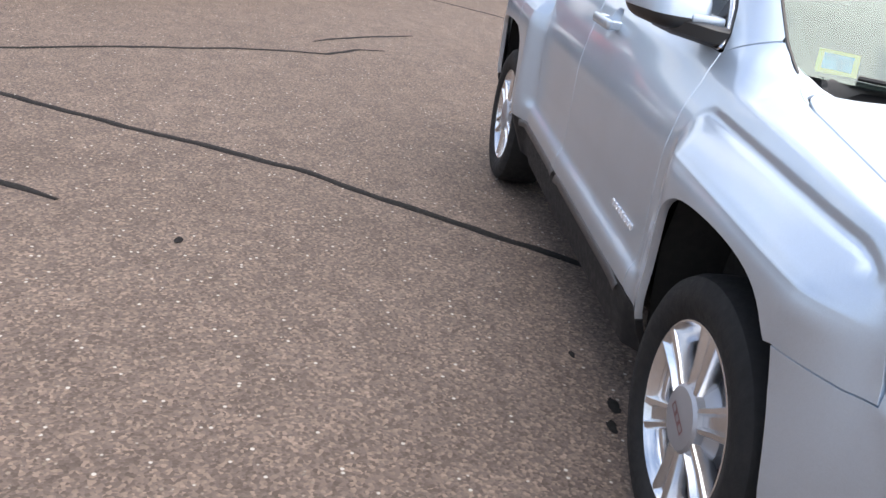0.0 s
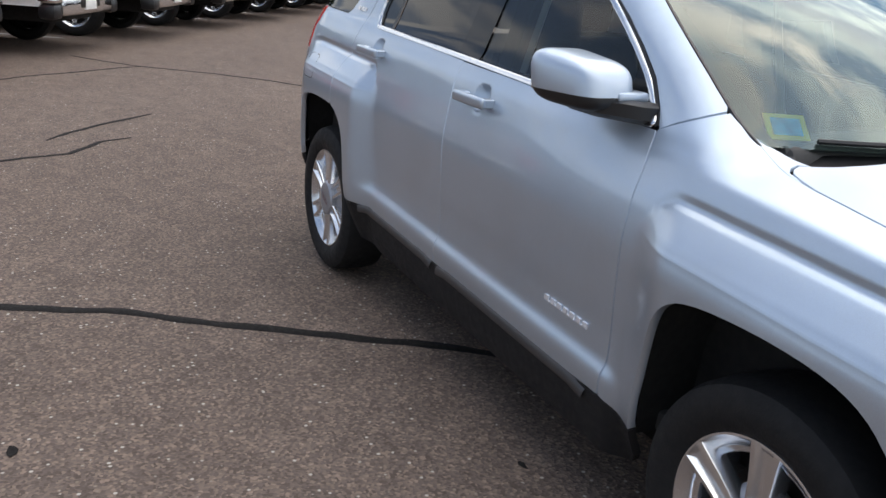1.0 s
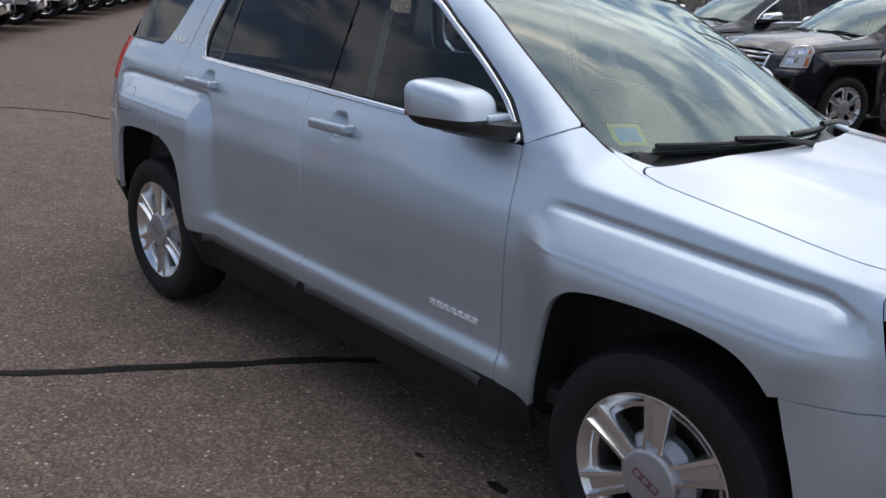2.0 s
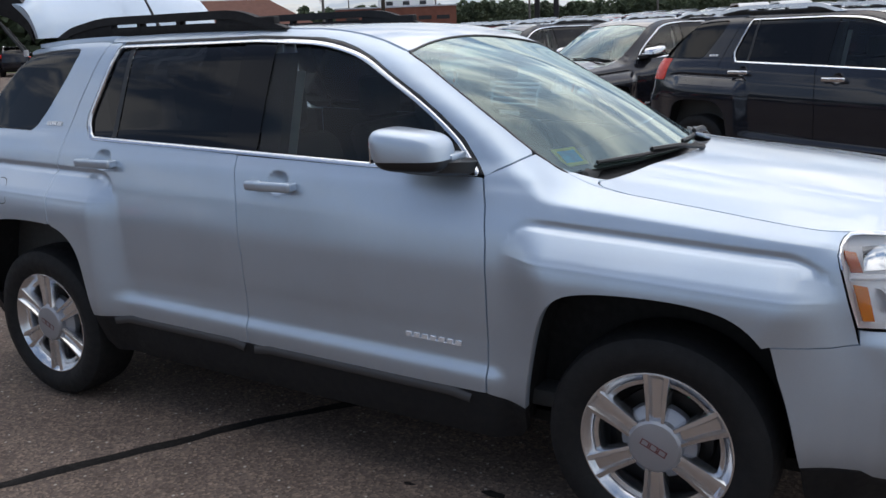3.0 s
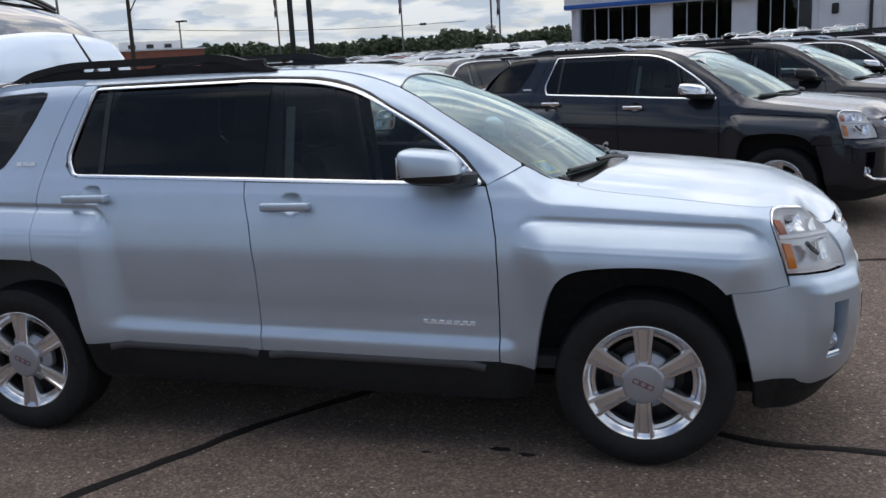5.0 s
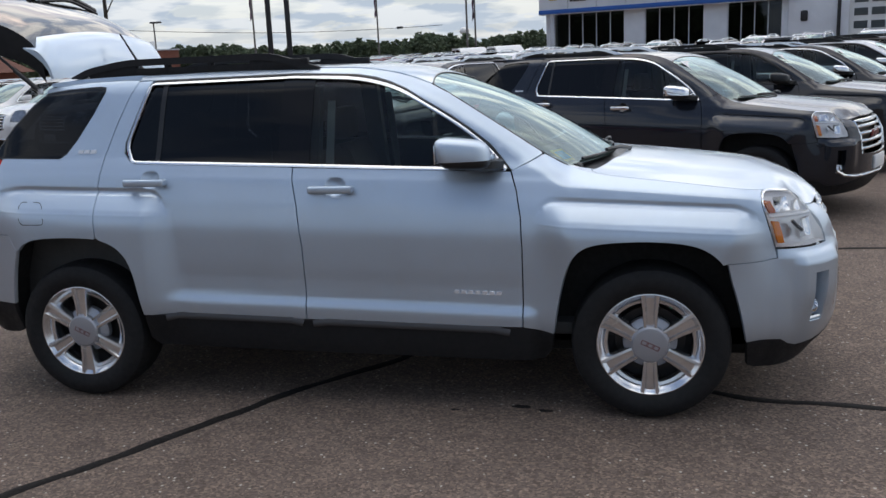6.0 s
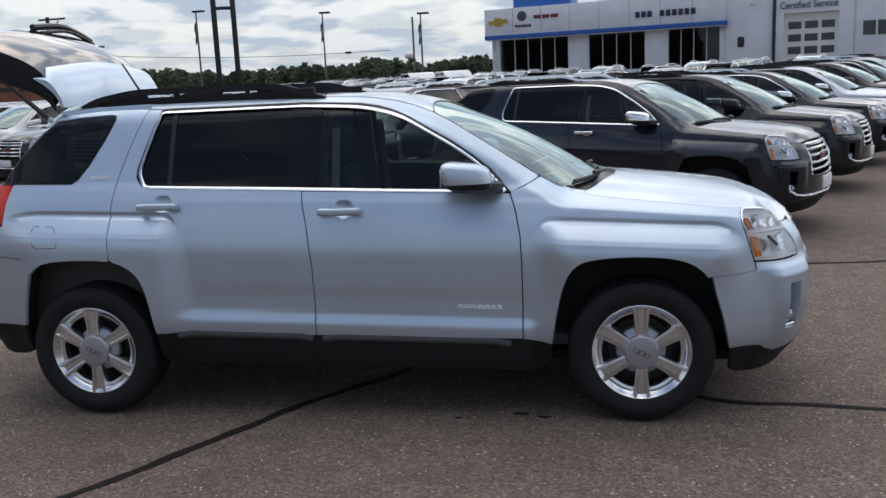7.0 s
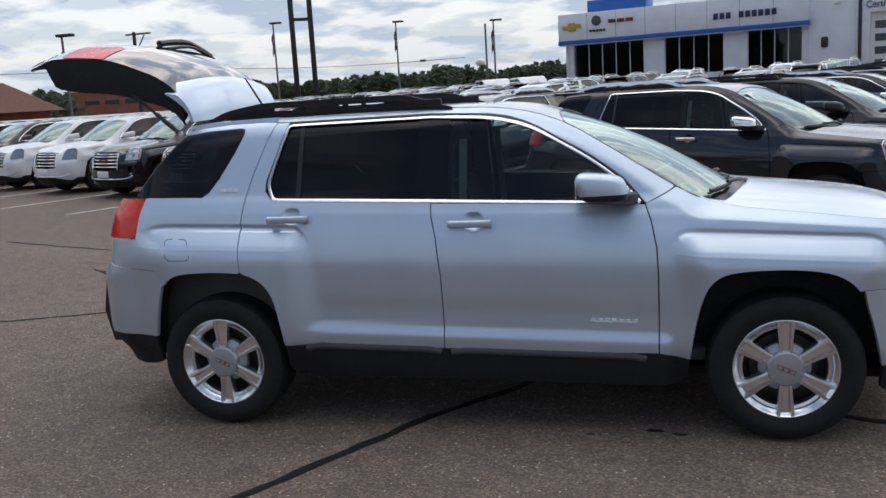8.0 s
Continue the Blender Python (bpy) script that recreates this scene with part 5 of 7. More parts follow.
    if not hatch_open:
        pts = [side_point(2.14, 0.475, 0.012), side_point(2.22, 0.430, 0.012), side_point(2.34, 0.412, 0.012), side_point(2.5, 0.41, 0.012), side_point(FRONT_END, 0.41, 0.012)]
        pts = pts + [Vector((p.x, -p.y, p.z)) for p in pts[-2::-1]]
        part("bumper_trim", tube(pts, 0.014, 8), CHROME, root, "chrome bumper trim")

    # rear body below the tailgate opening, floor pan, wheel wells
    part("tail_panel", extruded([(-2.20, 0.42), (-2.24, 0.60), (-2.20, 0.80), (-2.02, 0.82), (-2.02, 0.42)], -0.70, 0.70, 0.01), SATIN if hatch_open else paint, root)
    part("underbody", boxed(-1.75, 1.95, -0.66, 0.66, 0.25, 0.40, 0.02), LINER, root)
    wells = bmesh.new()
    for m in (1, -1):
        for x0, x1 in ((0.985, 1.86), (-1.84, -1.02)):
            bm = bmesh.new() if detail else wells
            cx = 0.5 * (x0 + x1)
            prof = [(x0 - 0.012, 0.36), (x0 + 0.02, 0.62), (x0 + 0.09, 0.83), (cx - 0.2, 0.885), (cx + 0.2, 0.885), (x1 - 0.09, 0.83), (x1 - 0.02, 0.62), (x1 + 0.012, 0.36)]
            a = [bm.verts.new((x, m * max(-0.868, side_point(x, z, -0.03).y), z)) for x, z in prof]
            b = [bm.verts.new((x, m * -0.45, z)) for x, z in prof]
            for i in range(len(prof) - 1):
                bm.faces.new((a[i], a[i + 1], b[i + 1], b[i]))
            bm.faces.new(b)
            if detail:
                part("wheel_well", bm, LINER, root)
        if not detail:
            continue
        part("inner_shell", extruded([(-0.98, 0.30), (0.96, 0.30), (0.96, 1.11), (0.79, 1.135), (-0.22, 1.178), (-0.98, 1.205)], *sorted((m * -0.725, m * -0.700))), LINER, root)
        part("engine_bay_wall", boxed(0.90, 1.95, *sorted((m * -0.66, m * -0.60)), 0.30, 0.98), LINER, root)
        part("load_bay_wall", boxed(-2.0, -1.0, *sorted((m * -0.72, m * -0.67)), 0.40, 1.20), CABIN, root)
    if detail:
        wells.free()
    else:
        part("wheel_well", wells, LINER, root)
    for x in (1.4285, -1.4285):
        for m in (-1, 1):
            wheel(root, x, m * 0.862, m, detail)
    cabin(root, detail)

    # doors' fittings, badges, moulding
    for k, m in ((0, 1), (1, -1)):
        if not detail:
            door_mirror(doors[k], m, mirrors or paint, 0)
            continue
        door_handle(doors[k], *lean(-0.020, 1.078), m, handles or paint)
        door_handle(rear[k], *lean(-0.972, 1.122), m, handles or paint)
        door_mirror(doors[k], m, mirrors or paint)
    if detail:
        for key, x0, x1, owner in ((0, -0.93, -0.21, rear), (1, -0.16, 0.80, doors)):
            strip_on_side("sill_moulding", [(x0 + (x1 - x0) * i / 12, 0.432 - 0.026 * (x0 + (x1 - x0) * i / 12) - (0.012 if i in (0, 12) else 0)) for i in range(13)], 0.034, 0.010, SILL, root, True, "black sill moulding", 0.005, 0.007)
        bars = []
        for i in range(7):
            s0 = 0.552 + 0.033 * i
            bars.append([(s0 - 0.011, 0.588 - 0.03 * (s0 - 0.55)), (s0 + 0.011, 0.587 - 0.03 * (s0 - 0.55))])
        badge("name_badge", bars, 0.016, doors, "bright metal name badge of plain bars")
        bars = []
        for i in range(3):
            s0 = -1.395 + 0.036 * i
            bars.append([(s0 - 0.014, 1.268), (s0 + 0.014, 1.267)])
        badge("trim_badge", bars, 0.017, quarters, "bright trim badge of plain bars")
        fuel = rounded([(*lean(a, b), r) for a, b, r in [(-1.665, 1.040, 0.03), (-1.535, 1.036, 0.03), (-1.525, 0.925, 0.03), (-1.668, 0.925, 0.03)]])
        strip_on_side("fuel_flap", fuel + [fuel[0], fuel[1]], 0.005, -0.0012, SATIN, [quarters[0]], False, "outline gap of the fuel flap", 0.0014)
    # roof rails on feet
    for m in (1, -1):
        y = m * 0.515
        zr = TOP(-0.8) + 0.012
        top = rounded([(-1.54, zr - 0.012, 0.0), (-1.44, zr + 0.030, 0.05), (-1.22, zr + 0.066, 0.08), (-0.42, zr + 0.066, 0.08), (-0.30, zr + 0.030, 0.05), (-0.16, zr - 0.014, 0.0)])
        bm = bmesh.new()
        upper = [(x, z) for x, z in top]
        lower = [(x, max(zr - 0.02, z - 0.034)) for x, z in top]
        ra, rb, rc, rd = ([bm.verts.new((x, y + dy, z)) for x, z in pts] for pts, dy in ((upper, -0.020), (upper, 0.020), (lower, 0.024), (lower, -0.024)))
        for i in range(len(upper) - 1):
            for p, q in ((ra, rb), (rb, rc), (rc, rd), (rd, ra)):
                bm.faces.new((p[i], p[i + 1], q[i + 1], q[i]))
        rail = part("roof_rail", bm, rails, root, "", 40)
        if detail:
            part("rail_base", boxed(-1.44, -0.24, y - 0.018, y + 0.018, zr - 0.02, zr + 0.019, 0.005), CLADDING if rails is CLADDING else SATIN, rail)
        for x0, x1 in () if not detail else ((-1.42, -1.16), (-1.00, -0.975), (-0.76, -0.735), (-0.53, -0.22)):
            part("rail_foot", boxed(x0, x1, y - 0.019, y + 0.019, zr - 0.02, zr + (0.045 if x1 - x0 < 0.1 else 0.034), 0.006), CLADDING if rails is CLADDING else SATIN, rail)
    if not hatch_open:
        def gate(u, v):
            k = 2 * u - 1
            zc = Curve([(0.0, 0.80), (0.35, 1.22), (0.9, 1.56), (1.0, 1.615)])(v)
            xc = Curve([(0.0, -2.24), (0.35, -2.14), (0.9, -1.76), (1.0, -1.64)])(v)
            w = 0.70 - 0.14 * v
            return Vector((xc + 0.10 * k * k, k * w, zc))
        g = surface("tailgate", gate, 14, 14, paint, root)
        surface("rear_window", lambda u, v: gate(0.08 + 0.84 * u, 0.42 + 0.42 * v) + Vector((-0.008, 0, 0.006)), 8, 6, GLASS_DARK, g)
        part("spoiler", boxed(-1.86, -1.58, -0.54, 0.54, 1.60, 1.632, 0.014), paint, g)
    return root


# ---- the lot ----
RISE_WAY = Vector((0.473, 0.881)).normalized()


def rise(u, v):
    """The lot climbs gently towards the showroom: u runs that way, v along the rows."""
    return 0.020 * max(0.0, min(35.0, u - 13.0)) * max(0.0, min(1.0, (58.0 - v) / 12.0))


def on_slope(x, y, turn):
    """The place of a car standing on the climbing lot with its nose turned so."""
    u, v = RISE_WAY.x * x + RISE_WAY.y * y, RISE_WAY.x * y - RISE_WAY.y * x
    tilt = 1.146 if 13 < u < 48 and v < 46 else 0.0
    a = math.atan2(RISE_WAY.y, RISE_WAY.x) - radians(turn)
    return pose(x, y, rise(u, v), tilt * math.sin(a), -tilt * math.cos(a), turn)


def ground_sheet():
    bm = bmesh.new()
    along, across = [-2500, -300, -60, -20, 13, 30, 48, 90, 300, 2500], [-2500, -300, -60, -20, 20, 46, 58, 100, 300, 2500]
    g = [[bm.verts.new((RISE_WAY.x * u - RISE_WAY.y * v, RISE_WAY.y * u + RISE_WAY.x * v, rise(u, v))) for v in across] for u in along]
    for i in range(len(along) - 1):
        for j in range(len(across) - 1):
            bm.faces.new((g[i][j], g[i + 1][j], g[i + 1][j + 1], g[i][j + 1]))
    return tagged(part("ground", bm, ASPHALT), "weathered brown-grey asphalt of a sales lot with pale pebbles", "ground", "", "structure")


def ribbon(name, points, width, mat, label, category, wobble=0.012, lift=0.004):
    """A flat strip on the ground with uneven edges."""
    pts = [Vector((x, y)) for x, y in points]
    fine = []
    for a, b in zip(pts, pts[1:]):
        k = max(2, int((b - a).length / 0.05))
        fine += [a.lerp(b, i / k) for i in range(k)]
    fine.append(pts[-1])
    bm = bmesh.new()
    rows = []
    for i, p in enumerate(fine):
        d = (fine[min(i + 2, len(fine) - 1)] - fine[max(i - 2, 0)]).normalized()
        q = Vector((-d.y, d.x))
        sway = wobble * noise.noise(Vector((p.x * 2.1, p.y * 2.1, 3.0))) * 3 + wobble * 0.8 * noise.noise(Vector((p.x * 9, p.y * 9, 9.0)))
        taper = min(1.0, 0.35 + 0.12 * min(i, len(fine) - 1 - i))
        w = width * taper * (0.5 + 0.22 * noise.noise(Vector((p.x * 6, p.y * 6, 0.0))))
        w2 = width * taper * (0.5 + 0.22 * noise.noise(Vector((p.x * 6, p.y * 6, 7.0))))
        c = p + q * sway
        rows.append([bm.verts.new((*(c + q * w), 0.0005)), bm.verts.new((*(c + q * w * 0.7), lift)), bm.verts.new((*(c - q * w2 * 0.7), lift)), bm.verts.new((*(c - q * w2), 0.0005))])
    for a, b in zip(rows, rows[1:]):
        for k in range(3):
            bm.faces.new((a[k], b[k], b[k + 1], a[k + 1]))
    return tagged(part(name, bm, mat, None, "", 60), label, category, "", "structure")


ground_sheet()
SEAL = "dark tar seal poured along a crack in the asphalt"
ribbon("crack_seal", [(-2.05, -4.7), (-1.88, -4.0), (-1.73, -3.5), (-1.47, -2.90), (-1.31, -2.42), (-1.12, -1.93), (-0.80, -1.44), (-0.60, -1.11), (-0.45, -0.86), (-0.25, -0.54), (0.10, -0.1), (0.7, 0.5)], 0.062, TAR, SEAL, "crack seal")
ribbon("crack_seal", [(-2.2, -4.6), (-2.90, -3.82), (-3.34, -3.32), (-3.84, -2.6), (-4.05, -2.19), (-4.16, -1.90), (-4.52, -1.66), (-4.66, -1.40)], 0.05, TAR, SEAL, "crack seal")
ribbon("crack_seal", [(-4.62, -2.02), (-4.90, -1.86), (-5.35, -1.48), (-5.69, -1.10)], 0.05, TAR, SEAL, "crack seal")
ribbon("crack_seal", [(-7.0, -3.2), (-8.05, -2.05), (-8.95, -0.76), (-8.45, -0.12), (-7.9, 0.45), (-7.3, 0.9), (-6.2, 1.2), (-4.6, 1.25), (-3.76, 1.6), (-2.4, 2.4)], 0.040, TAR, SEAL, "crack seal")
ribbon("crack_seal", [(-9.9, -1.5), (-9.4, -1.15), (-8.95, -0.76)], 0.035, TAR, SEAL, "crack seal")
ribbon("crack_seal", [(-5.3, 3.5), (-4.65, 3.0)], 0.07, TAR, SEAL, "crack seal")
ribbon("crack_seal", [(-8.2, 5.6), (-6.9, 5.1), (-5.8, 4.7), (-4.4, 4.0)], 0.05, TAR, SEAL, "crack seal")
ribbon("crack_seal", [(1.2, -0.32), (1.9, -0.58), (2.3, -0.61), (2.7, -0.66), (3.6, -0.70), (4.6, -0.82)], 0.055, TAR, SEAL, "crack seal")
ribbon("crack_seal", [(0.8, 2.2), (2.2, 2.62), (2.95, 2.78), (3.7, 2.88), (5.4, 3.2)], 0.060, TAR, SEAL, "crack seal")
ribbon("crack_seal", [(-0.52, -3.25), (-0.42, -3.00), (-0.34, -2.84)], 0.075, TAR, SEAL, "crack seal", 0.006)
for x, y, r in ((-0.07, -2.31, 0.022), (0.83, -0.79, 0.030), (0.95, -0.83, 0.024), (0.52, -0.86, 0.016)):
    bm = bmesh.new()
    ring = [bm.verts.new((x + r * (1 + 0.5 * noise.noise(Vector((k * 0.9, x * 7, y * 7)))) * math.cos(k * math.pi / 7) * 1.5, y + r * (1 + 0.5 * noise.noise(Vector((k * 0.9, y * 5, 2)))) * math.sin(k * math.pi / 7) * 0.7, 0.003)) for k in range(14)]
    bm.faces.new(ring)
    tagged(part("oil_stain", bm, TAR), "small dark oil stain on the asphalt", "stain", "", "structure")

ROW_STEP = Vector((-2.42, 1.30))
FACE_ROW = -115.0
for k in range(-1, 9):
    a = Vector((-3.55, 6.15)) + ROW_STEP * (k + 0.5) + Vector((0.62, -0.1))
    d = Vector((math.cos(radians(FACE_ROW)), math.sin(radians(FACE_ROW))))
    ribbon("stall_line", [tuple(a + d * 0.9), tuple(a - d * 4.2)], 0.10, PAINT_LINE, "worn white stall line painted on asphalt", "stall line", 0.002, 0.0035)

main_car = sport_utility(SILVER, "silver sport utility vehicle with its tailgate raised, parked on asphalt", 2, CLADDING, None, None, True)


# ---- the raised tailgate of the silver car ----
GATE_Z = Curve([(-2.60, 2.075), (-2.41, 2.120), (-2.14, 2.105), (-1.85, 2.005), (-1.72, 1.915), (-1.60, 1.70)])
GATE_DEEP = Curve([(-2.60, 0.03), (-2.50, 0.06), (-2.43, 0.19), (-2.17, 0.215), (-1.95, 0.20), (-1.68, 0.16)])


def gate_half(x):
    return 0.655 - 0.085 * smooth_step(-2.25, -1.65, x)


def gate_at(k, x, lift=0.0):
    """A point of the raised tailgate's outer face; k runs from -1 to 1 across it."""
    y = k * gate_half(x)
    back = 0.06 * k * k * smooth_step(-2.2, -2.6, x)
    return Vector((x + back, y, GATE_Z(x) - 0.095 * abs(k) ** 2.6 + lift))


def gate_sheet(name, k0, k1, x0, x1, mat, parent, label="", lift=0.0, ny=16, nz=10, up=1):
    return surface(name, lambda u, v: gate_at(k0 + (k1 - k0) * u, x0 + (x1 - x0) * v, lift), ny, nz, mat, parent, label, (0, 0, up))


def tailgate(root):
    gate = gate_sheet("tailgate", -1, 1, -2.60, -2.08, SILVER, root, "raised silver tailgate")
    gate_sheet("rear_window", -1.0, 1.0, -2.085, -1.69, GLASS_REAR, gate, "dark rear window", 0.003)
    for m in (-1, 1):
        k0, k1 = sorted((m * 0.60, m * 1.005))
        surface("gate_lamp", lambda u, v: gate_at(k0 + (k1 - k0) * u, -2.36 + 0.27 * v, 0.006), 8, 6, LENS_RED, gate, "red lamp on the tailgate")
    gate_sheet("gate_cladding", -0.99, 0.99, -2.612, -2.545, CLADDING, gate, "black lower edge", 0.006, 12, 3)

    # hollow inner trim with a deep black rim
    def inner(u, v):
        x = -2.585 + 0.90 * v
        k = 2 * u - 1
        p = gate_at(k * 0.985, x)
        rim = smooth_step(0.70, 0.98, abs(k))
        return p - Vector((0, 0, GATE_DEEP(x) * (0.45 + 0.55 * rim) - 0.095 * abs(k) ** 2.6 * 0.25))
    surface("tailgate_inner_trim", inner, 28, 20, CLADDING, gate, "black inner trim", (0, 0, -1))
    for m in (-1, 1):
        bm = bmesh.new()
        xs = [-2.60 + 0.93 * k / 18 for k in range(19)]
        a = [bm.verts.new(gate_at(m, x)) for x in xs]
        b = [bm.verts.new(gate_at(m * 1.004, x) - Vector((0, 0, 0.45 * GATE_DEEP(x)))) for x in xs]
        c = [bm.verts.new(inner(0.5 + 0.5 * m, (x + 2.585) / 0.90)) for x in xs]
        for i in range(18):
            bm.faces.new((a[i], a[i + 1], b[i + 1], b[i]))
            bm.faces.new((b[i], b[i + 1], c[i + 1], c[i]))
        part("gate_side_edge", bm, CLADDING, gate, "black tailgate edge")
    bm = bmesh.new()
    ks = [-1 + k / 8 for k in range(17)]
    a = [bm.verts.new(gate_at(k, -2.60)) for k in ks]
    b = [bm.verts.new(inner(0.5 + 0.5 * k, 0.0)) for k in ks]
    for i in range(16):
        bm.faces.new((a[i], a[i + 1], b[i + 1], b[i]))
    part("gate_lower_lip", bm, CLADDING, gate, "black tailgate edge")

    # painted spoiler across the head of the gate, its top now facing forwards
    rise = Curve([(0.0, 1.650), (0.25, 1.715), (0.6, 1.815), (0.85, 1.880), (1.0, 1.905)])
    run = Curve([(0.0, -1.575), (0.25, -1.585), (0.6, -1.620), (0.85, -1.670), (1.0, -1.735)])

    def spoil(u, v):
        k = 2 * u - 1
        drop = 0.055 * v * k * k + 0.05 * v * smooth_step(0.88, 1.0, abs(k))
        return Vector((run(v) - 0.02 * k * k - 0.015 * smooth_step(0.90, 1.0, abs(k)), k * 0.585, rise(v) - drop - 0.012 * (1 - v) * k * k))
    surface("spoiler", spoil, 34, 14, SILVER, gate, "silver tailgate spoiler", (1, 0, 0.6))

    def under(u, v):
        p, q = spoil(u, 1.0), spoil(u, 0.0)
        return p.lerp(q + Vector((-0.015, 0, 0.0)), v) + Vector((0.035 * math.sin(math.pi * v), 0, 0))
    surface("spoiler_underside", under, 20, 4, SILVER, gate, "", (-1, 0, -0.6))
    for m in (-1, 1):
        bm = bmesh.new()
        ring = [spoil(0.5 + 0.5 * m, v / 8) for v in range(9)] + [under(0.5 + 0.5 * m, v / 4) for v in range(1, 5)]
        vs = [bm.verts.new(p + Vector((0, m * 0.002, 0))) for p in ring]
        bm.faces.new(vs)
        part("spoiler_end", bm, SILVER, gate, "", 60)
    part("antenna", tube([(-1.45, 0, 1.672), (-1.452, 0, 1.69), (-1.56, 0, 1.875)], [0.02, 0.008, 0.005], 8), SATIN, root, "short black roof antenna")
    # rear wiper lying over the glass
    for dx, r, k0, k1 in ((0.0, 0.020, -0.10, 0.80), (0.055, 0.010, -0.10, 0.72)):
        pts = [gate_at(k0 + (k1 - k0) * k / 7, -2.075 + dx + 0.035 * k / 7, 0.05 - 0.03 * abs(k / 3.5 - 1) - 0.3 * dx) for k in range(8)]
        part("rear_wiper", tube(pts, r, 8), SATIN, gate, "black rear wiper")
    # gas struts
    for m in (-1, 1):
        foot, head = Vector((-1.69, m * 0.60, 1.575)), Vector((-1.95, m * 0.60, 1.80))
        mid = foot.lerp(head, 0.52)
        st = part("gas_strut", tube([foot, mid], 0.013, 10), SATIN, root, "black gas strut holding up the tailgate")
        part("strut_rod", tube([mid, head], 0.008, 8), SATIN, st)
        part("strut_end", tube([foot + Vector((0, 0, -0.015)), foot + Vector((0, 0, 0.015))], 0.015, 8), BRIGHT, st)
    # frame of the opening
    for m in (-1, 1):
        pts = [Vector((-2.06, m * 0.64, 0.84)), Vector((-2.02, m * 0.655, 1.05)), Vector((-1.93, m * 0.66, 1.25)), Vector((-1.78, m * 0.61, 1.42)), Vector((-1.63, m * 0.555, 1.575))]
        part("opening_seal", tube(pts, 0.022, 8), SATIN, root, "black rubber seal of the load opening")
    part("opening_head", tube([Vector((-1.63, -0.555, 1.578)), Vector((-1.66, -0.3, 1.612)), Vector((-1.665, 0, 1.62)), Vector((-1.66, 0.3, 1.612)), Vector((-1.63, 0.555, 1.578))], 0.018, 8), SATIN, root)
    part("load_floor", boxed(-2.10, -1.25, -0.66, 0.66, 0.70, 0.74, 0.01), CABIN, root)
    part("rear_sill", boxed(-2.19, -2.06, -0.64, 0.64, 0.70, 0.765, 0.012), CLADDING, root, "black load sill cover")
    # sticker inside the foot of the windscreen
    st = part("windscreen_sticker", boxed(-0.045, 0.045, -0.05, 0.05, -0.002, 0.002), STICKER_YELLOW, root, "yellow sticker with a blue picture")
    st.matrix_local = Matrix.Translation(screen_point(0.085, 0.125) - Vector((0.012, 0, 0.016))) @ pose(0, 0, 0, 0, 33, -27)
    part("sticker_picture", boxed(-0.030, 0.030, -0.036, 0.036, 0.0021, 0.0035), STICKER_BLUE, st)


tailgate(main_car)


# ---- the near row of parked cars, and the rows behind ----
def paint_over(root, paint, extra=()):
    """Another colour for a copied car: each of its painted panels takes the paint on the object itself."""
    swap = {CHARCOAL: paint, **dict(extra)}
    for o in root.children_recursive:
        if o.type == "MESH":
            for slot in o.material_slots:
                if slot.material in swap:
                    m = swap[slot.material]
                    slot.link = "OBJECT"
                    slot.material = m


near = sport_utility(CHARCOAL, "charcoal sport utility vehicle with chrome handles, parked in a row", 1, BRIGHT, CHROME, CHROME, False, "chrome", "cars in the near row")
near.matrix_basis = pose(1.58, 5.62, 0, 0, 0, -25.0)
card = part("window_card", boxed(-0.10, 0.10, -0.13, 0.13, -0.001, 0.001), WHITE_MARK, near, "white price card behind the glass")
card.matrix_local = Matrix.Translation(screen_point(0.20, 0.78) - Vector((0.006, 0, 0.010))) @ pose(0, 0, 0, 0, 33, 0)
row = [(BLACK_PAINT, CLADDING, BLACK_PAINT, "black sport utility vehicle parked in a row of dark cars"),
       (BLACK_PAINT, BRIGHT, CHROME, "black sport utility vehicle with bright roof rails in a row"),
       (PEARL, CLADDING, CHROME, "pale silver sport utility vehicle in a row of dark cars"),
       (BROWN_PAINT, CLADDING, BROWN_PAINT, "dark bronze sport utility vehicle in a row"),
       (CHARCOAL, BRIGHT, CHARCOAL, "charcoal sport utility vehicle parked in a row"),
       (WHITE_PAINT, BRIGHT, WHITE_PAINT, "white sport utility vehicle parked in a row"),
       (BLACK_PAINT, CLADDING, BLACK_PAINT, "black sport utility vehicle far along a row")]
for k, (paint, rails, mirror, label) in enumerate(row, 1):
    c = copy_thing(near, on_slope(1.56 + 1.41 * k, 5.60 + 3.18 * k, -22.0))
    tagged(c, label)
    paint_over(c, paint, ((BRIGHT, rails), ) if rails is not BRIGHT else ())
    for o in c.children_recursive:
        if o.name.startswith("door_mirror") and mirror is not CHROME:
            o.material_slots[0].link = "OBJECT"
            o.material_slots[0].material = SATIN if mirror is BLACK_PAINT else mirror

